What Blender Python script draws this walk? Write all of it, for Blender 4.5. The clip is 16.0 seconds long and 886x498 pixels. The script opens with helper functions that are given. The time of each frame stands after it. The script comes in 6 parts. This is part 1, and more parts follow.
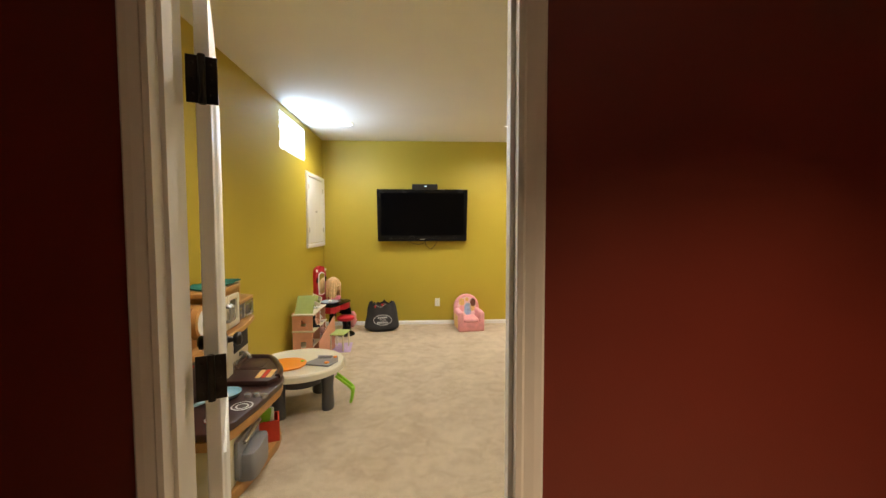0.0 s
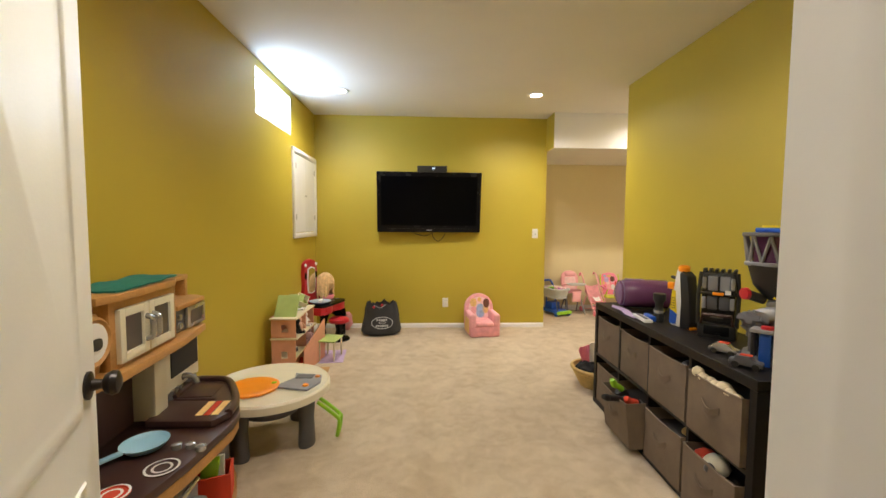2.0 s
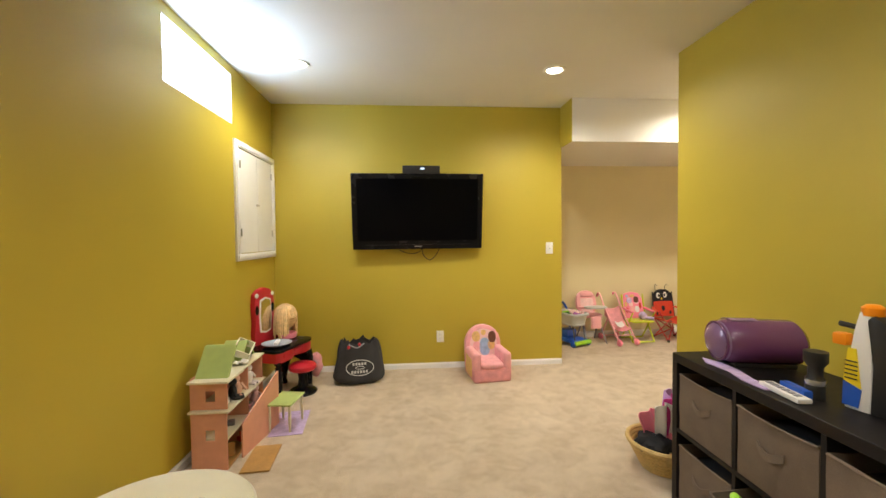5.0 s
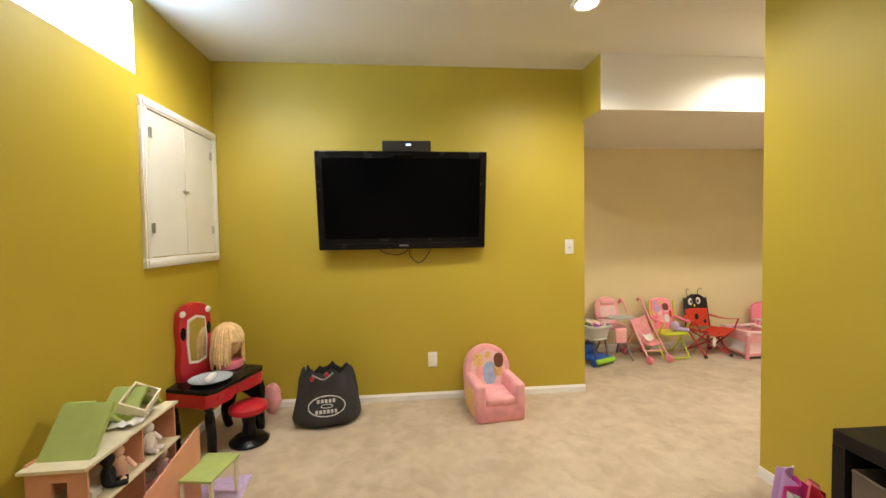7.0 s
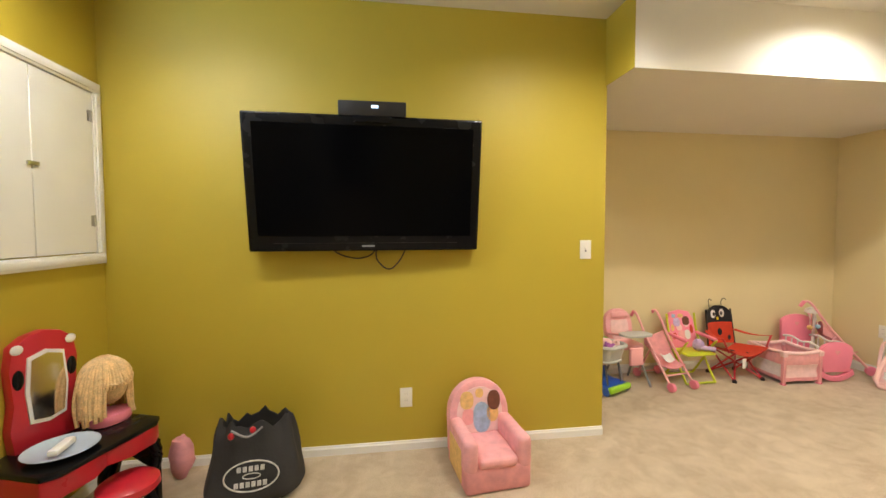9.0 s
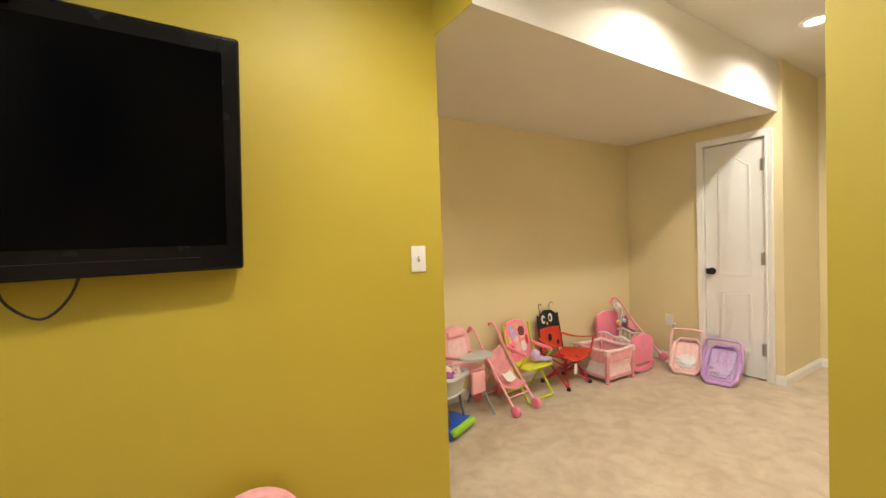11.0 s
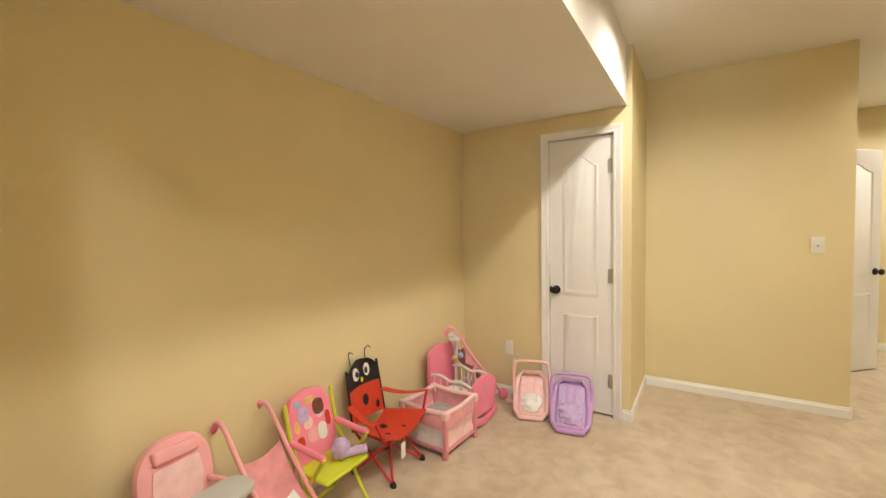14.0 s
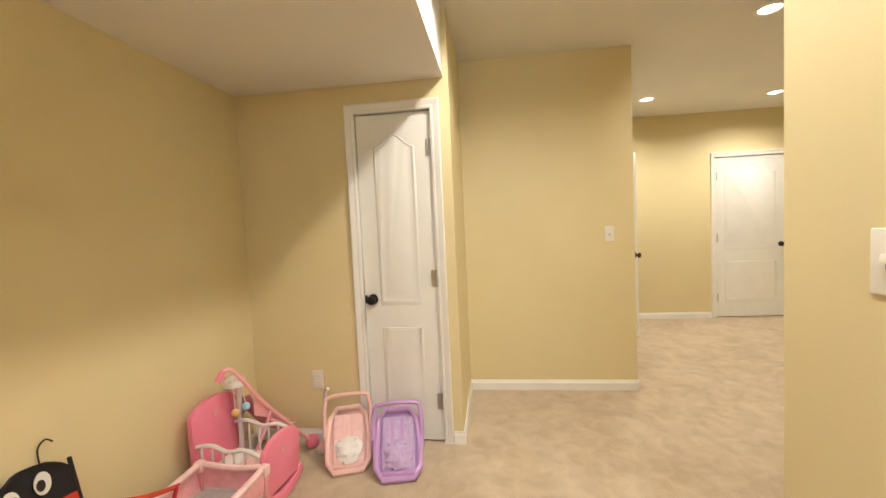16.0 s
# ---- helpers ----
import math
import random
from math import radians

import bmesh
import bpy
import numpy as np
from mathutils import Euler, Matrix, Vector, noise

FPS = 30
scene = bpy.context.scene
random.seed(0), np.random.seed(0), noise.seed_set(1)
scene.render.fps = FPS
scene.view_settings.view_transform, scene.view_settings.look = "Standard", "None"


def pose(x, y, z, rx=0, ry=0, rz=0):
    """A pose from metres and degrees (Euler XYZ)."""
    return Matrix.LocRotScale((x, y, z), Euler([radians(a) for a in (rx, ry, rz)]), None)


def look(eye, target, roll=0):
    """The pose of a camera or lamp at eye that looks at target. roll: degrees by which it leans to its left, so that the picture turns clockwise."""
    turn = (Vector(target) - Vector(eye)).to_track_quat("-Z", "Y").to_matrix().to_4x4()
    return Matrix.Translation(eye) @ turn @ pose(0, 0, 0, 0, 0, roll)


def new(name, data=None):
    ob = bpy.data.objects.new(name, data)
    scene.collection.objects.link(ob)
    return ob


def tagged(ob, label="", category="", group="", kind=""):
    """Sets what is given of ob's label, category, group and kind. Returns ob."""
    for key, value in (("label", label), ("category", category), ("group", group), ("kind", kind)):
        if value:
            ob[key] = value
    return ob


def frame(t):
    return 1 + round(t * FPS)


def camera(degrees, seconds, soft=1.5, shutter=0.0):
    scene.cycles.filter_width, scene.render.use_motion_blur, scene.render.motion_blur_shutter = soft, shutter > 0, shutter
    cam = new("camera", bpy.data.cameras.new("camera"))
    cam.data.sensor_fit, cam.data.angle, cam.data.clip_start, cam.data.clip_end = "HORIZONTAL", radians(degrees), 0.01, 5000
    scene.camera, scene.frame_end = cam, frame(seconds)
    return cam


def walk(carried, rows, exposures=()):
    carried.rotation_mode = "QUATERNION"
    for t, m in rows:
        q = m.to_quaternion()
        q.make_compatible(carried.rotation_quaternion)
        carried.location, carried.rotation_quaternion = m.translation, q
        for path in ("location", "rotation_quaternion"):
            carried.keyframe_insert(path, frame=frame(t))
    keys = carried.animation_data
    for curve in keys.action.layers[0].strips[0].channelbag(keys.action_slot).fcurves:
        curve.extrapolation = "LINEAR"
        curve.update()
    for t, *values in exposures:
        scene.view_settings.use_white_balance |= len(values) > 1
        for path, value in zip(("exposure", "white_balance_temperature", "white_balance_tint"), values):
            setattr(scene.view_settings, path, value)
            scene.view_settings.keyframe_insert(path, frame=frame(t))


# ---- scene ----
cam = camera(95.6, 16.0)
PATH = [
    (0, (-0.101, -0.063, 1.38), (0.003, 1.932, 1.276), -0.1),
    (0.5, (-0.113, 0.134, 1.342), (0.03, 2.127, 1.259), -0.7),
    (1, (-0.101, 0.34, 1.314), (0.028, 2.333, 1.221), -0.9),
    (1.5, (-0.148, 0.502, 1.287), (-0.066, 2.498, 1.2), -0.5),
    (2, (-0.14, 0.682, 1.297), (-0.051, 2.676, 1.173), 0.4),
    (2.5, (-0.209, 0.854, 1.33), (-0.065, 2.844, 1.198), 0.3),
    (3, (-0.209, 1.037, 1.313), (-0.099, 3.032, 1.208), -0.5),
    (3.5, (-0.165, 1.208, 1.296), (-0.039, 3.203, 1.23), -0.6),
    (4, (-0.169, 1.34, 1.299), (-0.023, 3.333, 1.229), -0.8),
    (6.5, (-0.104, 2.32, 1.311), (0.057, 4.314, 1.275), -0.4),
    (7, (-0.081, 2.526, 1.297), (0.104, 4.516, 1.227), -0.9),
    (7.5, (-0.034, 2.719, 1.315), (0.139, 4.709, 1.206), -0.6),
    (8, (-0.021, 2.925, 1.311), (0.144, 4.915, 1.197), -0.7),
    (8.2, (-0.023, 3.0, 1.303), (0.162, 4.989, 1.195), -0.7),
    (10.3, (0.19, 3.857, 1.31), (0.918, 5.72, 1.279), -0.4),
    (10.5, (0.233, 3.944, 1.295), (1.095, 5.748, 1.276), -1.0),
    (11, (0.375, 4.097, 1.272), (1.444, 5.786, 1.222), -1.9),
    (11.5, (0.524, 4.255, 1.276), (1.698, 5.873, 1.195), -1.9),
    (12, (0.656, 4.402, 1.281), (1.951, 5.922, 1.169), -1.1),
    (12.5, (0.788, 4.527, 1.295), (2.159, 5.98, 1.195), -1.9),
    (13, (0.972, 4.7, 1.292), (2.407, 6.089, 1.192), -3.2),
    (13.5, (1.16, 4.804, 1.309), (2.682, 6.099, 1.23), -1.8),
    (14, (1.348, 4.939, 1.359), (3.027, 6.022, 1.271), -1.0),
    (14.5, (1.486, 5.028, 1.312), (3.292, 5.885, 1.249), -2.1),
    (15, (1.669, 5.077, 1.329), (3.557, 5.724, 1.21), -2.7),
    (15.5, (1.828, 5.096, 1.315), (3.765, 5.581, 1.199), -2.2),
    (16, (1.995, 5.117, 1.326), (3.976, 5.37, 1.216), -2.7),
]
walk(cam, [(t, look(eye, target, roll)) for t, eye, target, roll in PATH])

# ---- world and lights ----
world = bpy.data.worlds.new("world")
scene.world = world
world.use_nodes = True
WN = world.node_tree
sky = WN.nodes.new("ShaderNodeTexSky")
sky.sky_type, sky.sun_disc = "NISHITA", False
sky.sun_elevation, sky.sun_rotation = radians(40), radians(120)
WN.links.new(sky.outputs[0], WN.nodes["Background"].inputs[0])
WN.nodes["Background"].inputs[1].default_value = 0.12

WARM = (1.0, 0.92, 0.80)
CEIL = 2.6
# recessed ceiling lamps: x, y, watts
DOWNLIGHTS = [
    # (0.80, 2.35) and (-0.50, 1.64) are unseen, added to brighten the playroom walls
    (0.97, 4.77, 124), (0.80, 2.35, 76), (-0.50, 1.64, 104), (-0.98, 4.76, 86),
    (2.52, 5.0, 110), (3.85, 5.0, 108), (4.84, 3.34, 96), (6.67, 3.42, 108), (6.79, 2.07, 108),
]


def spot(x, y, z, watts, size, color=WARM, blend=0.55, radius=0.05):
    d = bpy.data.lights.new("downlight_lamp", "SPOT")
    d.energy, d.color, d.spot_size, d.spot_blend, d.shadow_soft_size = watts, color, radians(size), blend, radius
    ob = new("downlight_lamp", d)
    ob.matrix_world = pose(x, y, z)
    return ob


for lx, ly, lw in DOWNLIGHTS:
    spot(lx, ly, CEIL - 0.015, lw, 160, blend=0.80)
# unseen lamp, added to light the red wall and the door casing
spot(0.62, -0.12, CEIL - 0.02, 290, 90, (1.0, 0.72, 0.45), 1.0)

# daylight that the window well throws in
d = bpy.data.lights.new("window_light", "AREA")
d.shape, d.size, d.size_y, d.energy, d.color = "RECTANGLE", 0.80, 0.30, 20, (0.52, 0.72, 1.0)
new("window_light", d).matrix_world = look((-1.545, 4.395, 2.345), (-0.9, 4.395, 2.60))


# ---- materials ----
def material(name, color, rough=0.6, metal=0.0, var=0.06, scale=6.0, grain=0.0, grain_scale=200.0, bump=0.0, bump_scale=150.0,
             spec=0.5, emit=0.0, coat=0.0, trans=0.0, rand=0.0):
    """Principled paint with broad stains, fine grain and relief, all in world-size object coordinates."""
    m = bpy.data.materials.new(name)
    m.use_nodes = True
    n, l = m.node_tree.nodes, m.node_tree.links
    b = n["Principled BSDF"]
    b.inputs["Roughness"].default_value, b.inputs["Metallic"].default_value = rough, metal
    b.inputs["Specular IOR Level"].default_value = spec
    b.inputs["Coat Weight"].default_value = coat
    b.inputs["Transmission Weight"].default_value = trans
    geo = n.new("ShaderNodeNewGeometry")
    col = n.new("ShaderNodeRGB")
    col.outputs[0].default_value = (*color, 1)
    out = col.outputs[0]

    def vary(sc, amount, detail, source):
        t = n.new("ShaderNodeTexNoise")
        t.inputs["Scale"].default_value, t.inputs["Detail"].default_value = sc, detail
        l.new(geo.outputs["Position"], t.inputs["Vector"])
        mr = n.new("ShaderNodeMapRange")
        mr.inputs["From Min"].default_value, mr.inputs["From Max"].default_value = 0.3, 0.7
        mr.inputs["To Min"].default_value, mr.inputs["To Max"].default_value = 1 - amount, 1 + amount
        l.new(t.outputs["Fac"], mr.inputs["Value"])
        mx = n.new("ShaderNodeVectorMath")
        mx.operation = "SCALE"
        l.new(source, mx.inputs[0])
        l.new(mr.outputs[0], mx.inputs["Scale"])
        return mx.outputs[0], t.outputs["Fac"]

    if var:
        out, fac = vary(scale, var, 4, out)
        rr = n.new("ShaderNodeMapRange")
        rr.inputs["To Min"].default_value, rr.inputs["To Max"].default_value = max(rough - 0.08, 0.03), min(rough + 0.08, 1)
        l.new(fac, rr.inputs["Value"])
        l.new(rr.outputs[0], b.inputs["Roughness"])
    if grain:
        out, _ = vary(grain_scale, grain, 2, out)
    if rand:
        oi = n.new("ShaderNodeObjectInfo")
        mr = n.new("ShaderNodeMapRange")
        mr.inputs["To Min"].default_value, mr.inputs["To Max"].default_value = 1 - rand, 1 + rand
        l.new(oi.outputs["Random"], mr.inputs["Value"])
        mx = n.new("ShaderNodeVectorMath")
        mx.operation = "SCALE"
        l.new(out, mx.inputs[0])
        l.new(mr.outputs[0], mx.inputs["Scale"])
        out = mx.outputs[0]
    l.new(out, b.inputs["Base Color"])
    if bump:
        t = n.new("ShaderNodeTexNoise")
        t.inputs["Scale"].default_value, t.inputs["Detail"].default_value = bump_scale, 3
        l.new(geo.outputs["Position"], t.inputs["Vector"])
        bp = n.new("ShaderNodeBump")
        bp.inputs["Strength"].default_value, bp.inputs["Distance"].default_value = bump, 0.004
        l.new(t.outputs["Fac"], bp.inputs["Height"])
        l.new(bp.outputs[0], b.inputs["Normal"])
    if emit:
        b.inputs["Emission Color"].default_value, b.inputs["Emission Strength"].default_value = (*color, 1), emit
    return m


M_GREEN = material("olive_wall_paint", (0.505, 0.388, 0.040), 0.50, var=0.04, scale=1.5, bump=0.12, bump_scale=220)
M_CREAM = material("cream_wall_paint", (0.75, 0.648, 0.388), 0.55, var=0.03, scale=1.5, bump=0.12, bump_scale=220)
M_RED = material("red_wall_paint", (0.165, 0.022, 0.012), 0.55, var=0.08, scale=2, bump=0.12, bump_scale=220)
M_CEIL = material("ceiling_paint", (0.78, 0.76, 0.72), 0.85, var=0.02, scale=2, bump=0.1, bump_scale=250)
M_TRIM = material("white_trim_paint", (0.85, 0.84, 0.81), 0.35, var=0.03, scale=5, bump=0.04, bump_scale=90)
M_DOOR = material("white_door_paint", (0.84, 0.84, 0.82), 0.38, var=0.03, scale=4, bump=0.06, bump_scale=120)
M_BRONZE = material("dark_bronze", (0.025, 0.02, 0.018), 0.4, metal=0.6, var=0.1)
M_STEEL = material("satin_steel", (0.55, 0.54, 0.52), 0.35, metal=1.0, var=0.05)
M_PLATE = material("white_switch_plastic", (0.82, 0.80, 0.74), 0.35, var=0.01)
M_LAMP = material("lamp_glow", (1.0, 0.9, 0.72), 0.5, var=0, emit=14)
M_SKYGLOW = material("window_well_daylight", (0.9, 0.95, 1.0), 0.9, var=0, emit=5)


def carpet_material():
    m = material("beige_carpet", (0.46, 0.345, 0.235), 0.95, var=0.0, spec=0.1)
    n, l = m.node_tree.nodes, m.node_tree.links
    b = n["Principled BSDF"]
    geo = n.new("ShaderNodeNewGeometry")
    facs = []
    for sc, det in ((3.2, 5), (11.0, 3), (190.0, 2)):
        t = n.new("ShaderNodeTexNoise")
        t.inputs["Scale"].default_value, t.inputs["Detail"].default_value = sc, det
        t.inputs["Distortion"].default_value = 0.6 if sc < 20 else 0.0
        l.new(geo.outputs["Position"], t.inputs["Vector"])
        facs.append(t.outputs["Fac"])
    r = n.new("ShaderNodeValToRGB")
    r.color_ramp.elements[0].position, r.color_ramp.elements[1].position = 0.37, 0.61
    r.color_ramp.elements[0].color = (0.485, 0.378, 0.262, 1)
    r.color_ramp.elements[1].color = (0.625, 0.512, 0.375, 1)
    ad = n.new("ShaderNodeMath")
    ad.operation = "MULTIPLY_ADD"
    ad.inputs[1].default_value, ad.inputs[2].default_value = 0.5, 0.0
    l.new(facs[0], ad.inputs[0])
    ad2 = n.new("ShaderNodeMath")
    ad2.operation = "MULTIPLY_ADD"
    ad2.inputs[1].default_value = 0.5
    l.new(facs[1], ad2.inputs[0])
    l.new(ad.outputs[0], ad2.inputs[2])
    l.new(ad2.outputs[0], r.inputs["Fac"])
    mr = n.new("ShaderNodeMapRange")
    mr.inputs["From Min"].default_value, mr.inputs["From Max"].default_value = 0.25, 0.75
    mr.inputs["To Min"].default_value, mr.inputs["To Max"].default_value = 0.78, 1.2
    l.new(facs[2], mr.inputs["Value"])
    mx = n.new("ShaderNodeVectorMath")
    mx.operation = "SCALE"
    l.new(r.outputs[0], mx.inputs[0])
    l.new(mr.outputs[0], mx.inputs["Scale"])
    l.new(mx.outputs[0], b.inputs["Base Color"])
    bp = n.new("ShaderNodeBump")
    bp.inputs["Strength"].default_value, bp.inputs["Distance"].default_value = 0.7, 0.008
    l.new(facs[2], bp.inputs["Height"])
    l.new(bp.outputs[0], b.inputs["Normal"])
    b.inputs["Sheen Weight"].default_value = 0.2
    return m


M_CARPET = carpet_material()


# ---- mesh helpers ----
def finish(bm, mat, smooth=False):
    me = bpy.data.meshes.new("mesh")
    bmesh.ops.recalc_face_normals(bm, faces=bm.faces)
    if smooth:
        for f in bm.faces:
            f.smooth = True
        for e in bm.edges:
            if len(e.link_faces) == 2 and e.calc_face_angle(0) > 0.7:
                e.smooth = False
    bm.to_mesh(me)
    bm.free()
    me.materials.append(mat)
    return me


def part(name, bm, mat, parent, label="", smooth=True):
    ob = new(name, finish(bm, mat, smooth))
    ob.parent = parent
    return tagged(ob, label)


def thing(name, label, category, m=None, group="", kind=""):
    ob = new(name)
    ob.empty_display_size = 0.05
    if m is not None:
        ob.matrix_basis = m
    return tagged(ob, label, category, group, kind)


def structure(name, bm, mat, label, category, smooth=False):
    return tagged(new(name, finish(bm, mat, smooth)), label, category, kind="structure")


def box(x0, x1, y0, y1, z0, z1, bevel=0.0, seg=2, bm=None, m=None):
    own = bmesh.new()
    bmesh.ops.create_cube(own, size=1, matrix=Matrix.Translation(((x0 + x1) / 2, (y0 + y1) / 2, (z0 + z1) / 2)) @ Matrix.Diagonal((abs(x1 - x0), abs(y1 - y0), abs(z1 - z0), 1)))
    if bevel:
        bmesh.ops.bevel(own, geom=list(own.edges), offset=bevel, segments=seg, profile=0.6, affect="EDGES")
    return merge(bm, own, m)


def merge(bm, own, m=None):
    if m is not None:
        bmesh.ops.transform(own, matrix=m, verts=own.verts)
    if bm is None:
        return own
    me = bpy.data.meshes.new("t")
    own.to_mesh(me)
    own.free()
    bm.from_mesh(me)
    bpy.data.meshes.remove(me)
    return bm


def boxes(*specs, bevel=0.0):
    bm = bmesh.new()
    for s in specs:
        box(*s, bevel=bevel, bm=bm)
    return bm


def lathe(profile, seg=24, m=None, bm=None, arc=1.0, sx=1.0, sy=1.0):
    """Turned shape about z from (radius, height) pairs."""
    own = bmesh.new()
    rings = []
    for r, z in profile:
        if r < 1e-5:
            rings.append([own.verts.new((0, 0, z))])
        else:
            rings.append([own.verts.new((sx * r * math.cos(2 * math.pi * i / seg), sy * r * math.sin(2 * math.pi * i / seg), z)) for i in range(seg)])
    for a, b in zip(rings, rings[1:]):
        for i in range(seg):
            j = (i + 1) % seg
            if len(a) == 1 and len(b) == 1:
                continue
            if len(a) == 1:
                own.faces.new((a[0], b[i], b[j]))
            elif len(b) == 1:
                own.faces.new((a[i], a[j], b[0]))
            else:
                own.faces.new((a[i], a[j], b[j], b[i]))
    return merge(bm, own, m)


def tube(points, r, seg=8, bm=None, closed=False, m=None, flat=1.0):
    """A round bar bent along points."""
    own = bmesh.new()
    pts = [Vector(p) for p in points]
    n = len(pts)
    rings = []
    up = Vector((0.13, 0.21, 1)).normalized()
    for i, p in enumerate(pts):
        a = pts[(i - 1) % n] if closed or i > 0 else p
        b = pts[(i + 1) % n] if closed or i < n - 1 else p
        d = (b - a).normalized()
        s = d.cross(up)
        if s.length < 0.05:
            s = d.cross(Vector((1, 0, 0)))
        s.normalize()
        u = s.cross(d).normalized()
        rings.append([own.verts.new(p + r * math.cos(2 * math.pi * k / seg) * s + flat * r * math.sin(2 * math.pi * k / seg) * u) for k in range(seg)])
    for i in range(n if closed else n - 1):
        a, b = rings[i], rings[(i + 1) % n]
        for k in range(seg):
            own.faces.new((a[k], a[(k + 1) % seg], b[(k + 1) % seg], b[k]))
    if not closed:
        own.faces.new(rings[0]), own.faces.new(rings[-1])
    return merge(bm, own, m)


def bend(points, steps=5):
    """A smooth curve through points."""
    pts = [Vector(p) for p in points]
    out = []
    for i in range(len(pts) - 1):
        p0, p1, p2, p3 = pts[max(i - 1, 0)], pts[i], pts[i + 1], pts[min(i + 2, len(pts) - 1)]
        for k in range(steps):
            t = k / steps
            out.append(0.5 * (2 * p1 + (p2 - p0) * t + (2 * p0 - 5 * p1 + 4 * p2 - p3) * t * t + (3 * p1 - p0 - 3 * p2 + p3) * t ** 3))
    return out + [pts[-1]]


def slab(outline, z0, z1, bevel=0.0, m=None, bm=None, seg=2):
    """An outline in x and y, pulled up from z0 to z1."""
    own = bmesh.new()
    vs = [own.verts.new((x, y, z0)) for x, y in outline]
    f = own.faces.new(vs)
    ex = bmesh.ops.extrude_face_region(own, geom=[f])
    bmesh.ops.translate(own, vec=(0, 0, z1 - z0), verts=[v for v in ex["geom"] if isinstance(v, bmesh.types.BMVert)])
    if bevel:
        es = [e for e in own.edges if len(e.link_faces) == 2 and e.calc_face_angle(0) > 0.6]
        bmesh.ops.bevel(own, geom=es, offset=bevel, segments=seg, profile=0.6, affect="EDGES")
    return merge(bm, own, m)


def oval(rx, ry, n=28, cx=0.0, cy=0.0, power=2.0):
    out = []
    for i in range(n):
        a = 2 * math.pi * i / n
        c, s = math.cos(a), math.sin(a)
        out.append((cx + rx * math.copysign(abs(c) ** (2 / power), c), cy + ry * math.copysign(abs(s) ** (2 / power), s)))
    return out


def ball(cx, cy, cz, rx, ry=None, rz=None, bm=None, u=14, v=9, rough=0.0):
    own = bmesh.new()
    bmesh.ops.create_uvsphere(own, u_segments=u, v_segments=v, radius=1)
    for p in own.verts:
        k = 1 + rough * noise.noise(p.co * 2.3 + Vector((cx, cy, cz)) * 7)
        p.co = Vector((cx + rx * k * p.co.x, cy + (ry or rx) * k * p.co.y, cz + (rz or rx) * k * p.co.z))
    return merge(bm, own)


UPRIGHT = pose(0, 0, 0, 90)  # turns an outline in x and y into one in x and z, facing -y

# ---- structure ----
XL, XR, YN, YF = -1.48, 1.757, 0.95, 5.667
YA, XD, YS, ZS = 6.68, 4.37, 5.375, 2.195
XE, XH = 5.19, 7.48
T = 0.11
structure("floor", boxes((-3.2, 9.0, -2.6, 7.2, -0.1, 0.0)), M_CARPET, "beige cut-pile carpet with footprints and mottling", "floor")
structure("ceiling", boxes((-3.2, 9.0, -2.6, 7.2, CEIL, CEIL + 0.12)), M_CEIL, "smooth white painted basement ceiling", "ceiling")
WY0, WY1, WZ0, WZ1 = 3.975, 4.815, 2.165, 2.535
structure("wall_west", boxes((XL - 0.25, XL, YN, WY0, 0, CEIL), (XL - 0.25, XL, WY1, YF + T, 0, CEIL), (XL - 0.25, XL, WY0, WY1, 0, WZ0), (XL - 0.25, XL, WY0, WY1, WZ1, CEIL)),
          M_GREEN, "olive green painted wall with a high window", "wall")
structure("wall_north", boxes((XL, 1.365, YF, YF + T, 0, CEIL)), M_GREEN, "olive green painted wall behind the television", "wall")
structure("wall_east", boxes((XR, XR + T, YN, 4.44, 0, CEIL)), M_GREEN, "olive green painted side wall", "wall")
DX0, DX1, DZ = -0.678, 0.115, 2.05
structure("wall_south", boxes((XL - 0.25, DX0 - 0.02, 0.90, YN, 0, CEIL), (DX1 + 0.02, XR + T, 0.90, YN, 0, CEIL), (DX0 - 0.02, DX1 + 0.02, 0.90, YN, DZ + 0.02, CEIL)), M_GREEN, "olive green wall with the entrance doorway", "wall")
structure("wall_south_red", boxes((-2.6, DX0 - 0.02, 0.846, 0.90, 0, CEIL), (DX1 + 0.02, 3.0, 0.846, 0.90, 0, CEIL), (DX0 - 0.02, DX1 + 0.02, 0.846, 0.90, DZ + 0.02, CEIL)), M_RED, "dark red painted wall round the doorway", "wall")
structure("wall_red_room", boxes((-2.7, -2.6, -2.1, 0.9, 0, CEIL), (3.0, 3.1, -2.1, 0.9, 0, CEIL), (-2.7, 3.1, -2.2, -2.1, 0, CEIL)), M_RED, "dark red painted walls of the outer room", "wall")
# cream rooms
structure("wall_alcove_west", boxes((1.365 - T, 1.365, YF + T, YA, 0, CEIL)), M_CREAM, "cream painted alcove side wall", "wall")
structure("wall_alcove_back", boxes((1.365 - T, XD + T, YA, YA + T, 0, CEIL)), M_CREAM, "cream painted alcove back wall", "wall")
structure("soffit", boxes((1.358, XD, YS, YA, ZS, CEIL)), M_CEIL, "white boxed-in ceiling soffit over the alcove", "soffit")
structure("soffit_end", boxes((1.354, 1.358, YS, YF, ZS, CEIL)), M_GREEN, "olive painted end of the soffit", "soffit")
CY0, CY1, CZ = 5.462, 5.925, 2.024
structure("wall_closet", boxes((XD, XD + T, CY1 + 0.012, YA, 0, CEIL), (XD, XD + T, 5.345, CY0 - 0.012, 0, CEIL), (XD, XD + T, CY0 - 0.012, CY1 + 0.012, CZ + 0.012, CEIL)), M_CREAM, "cream painted wall with a narrow closet door", "wall")
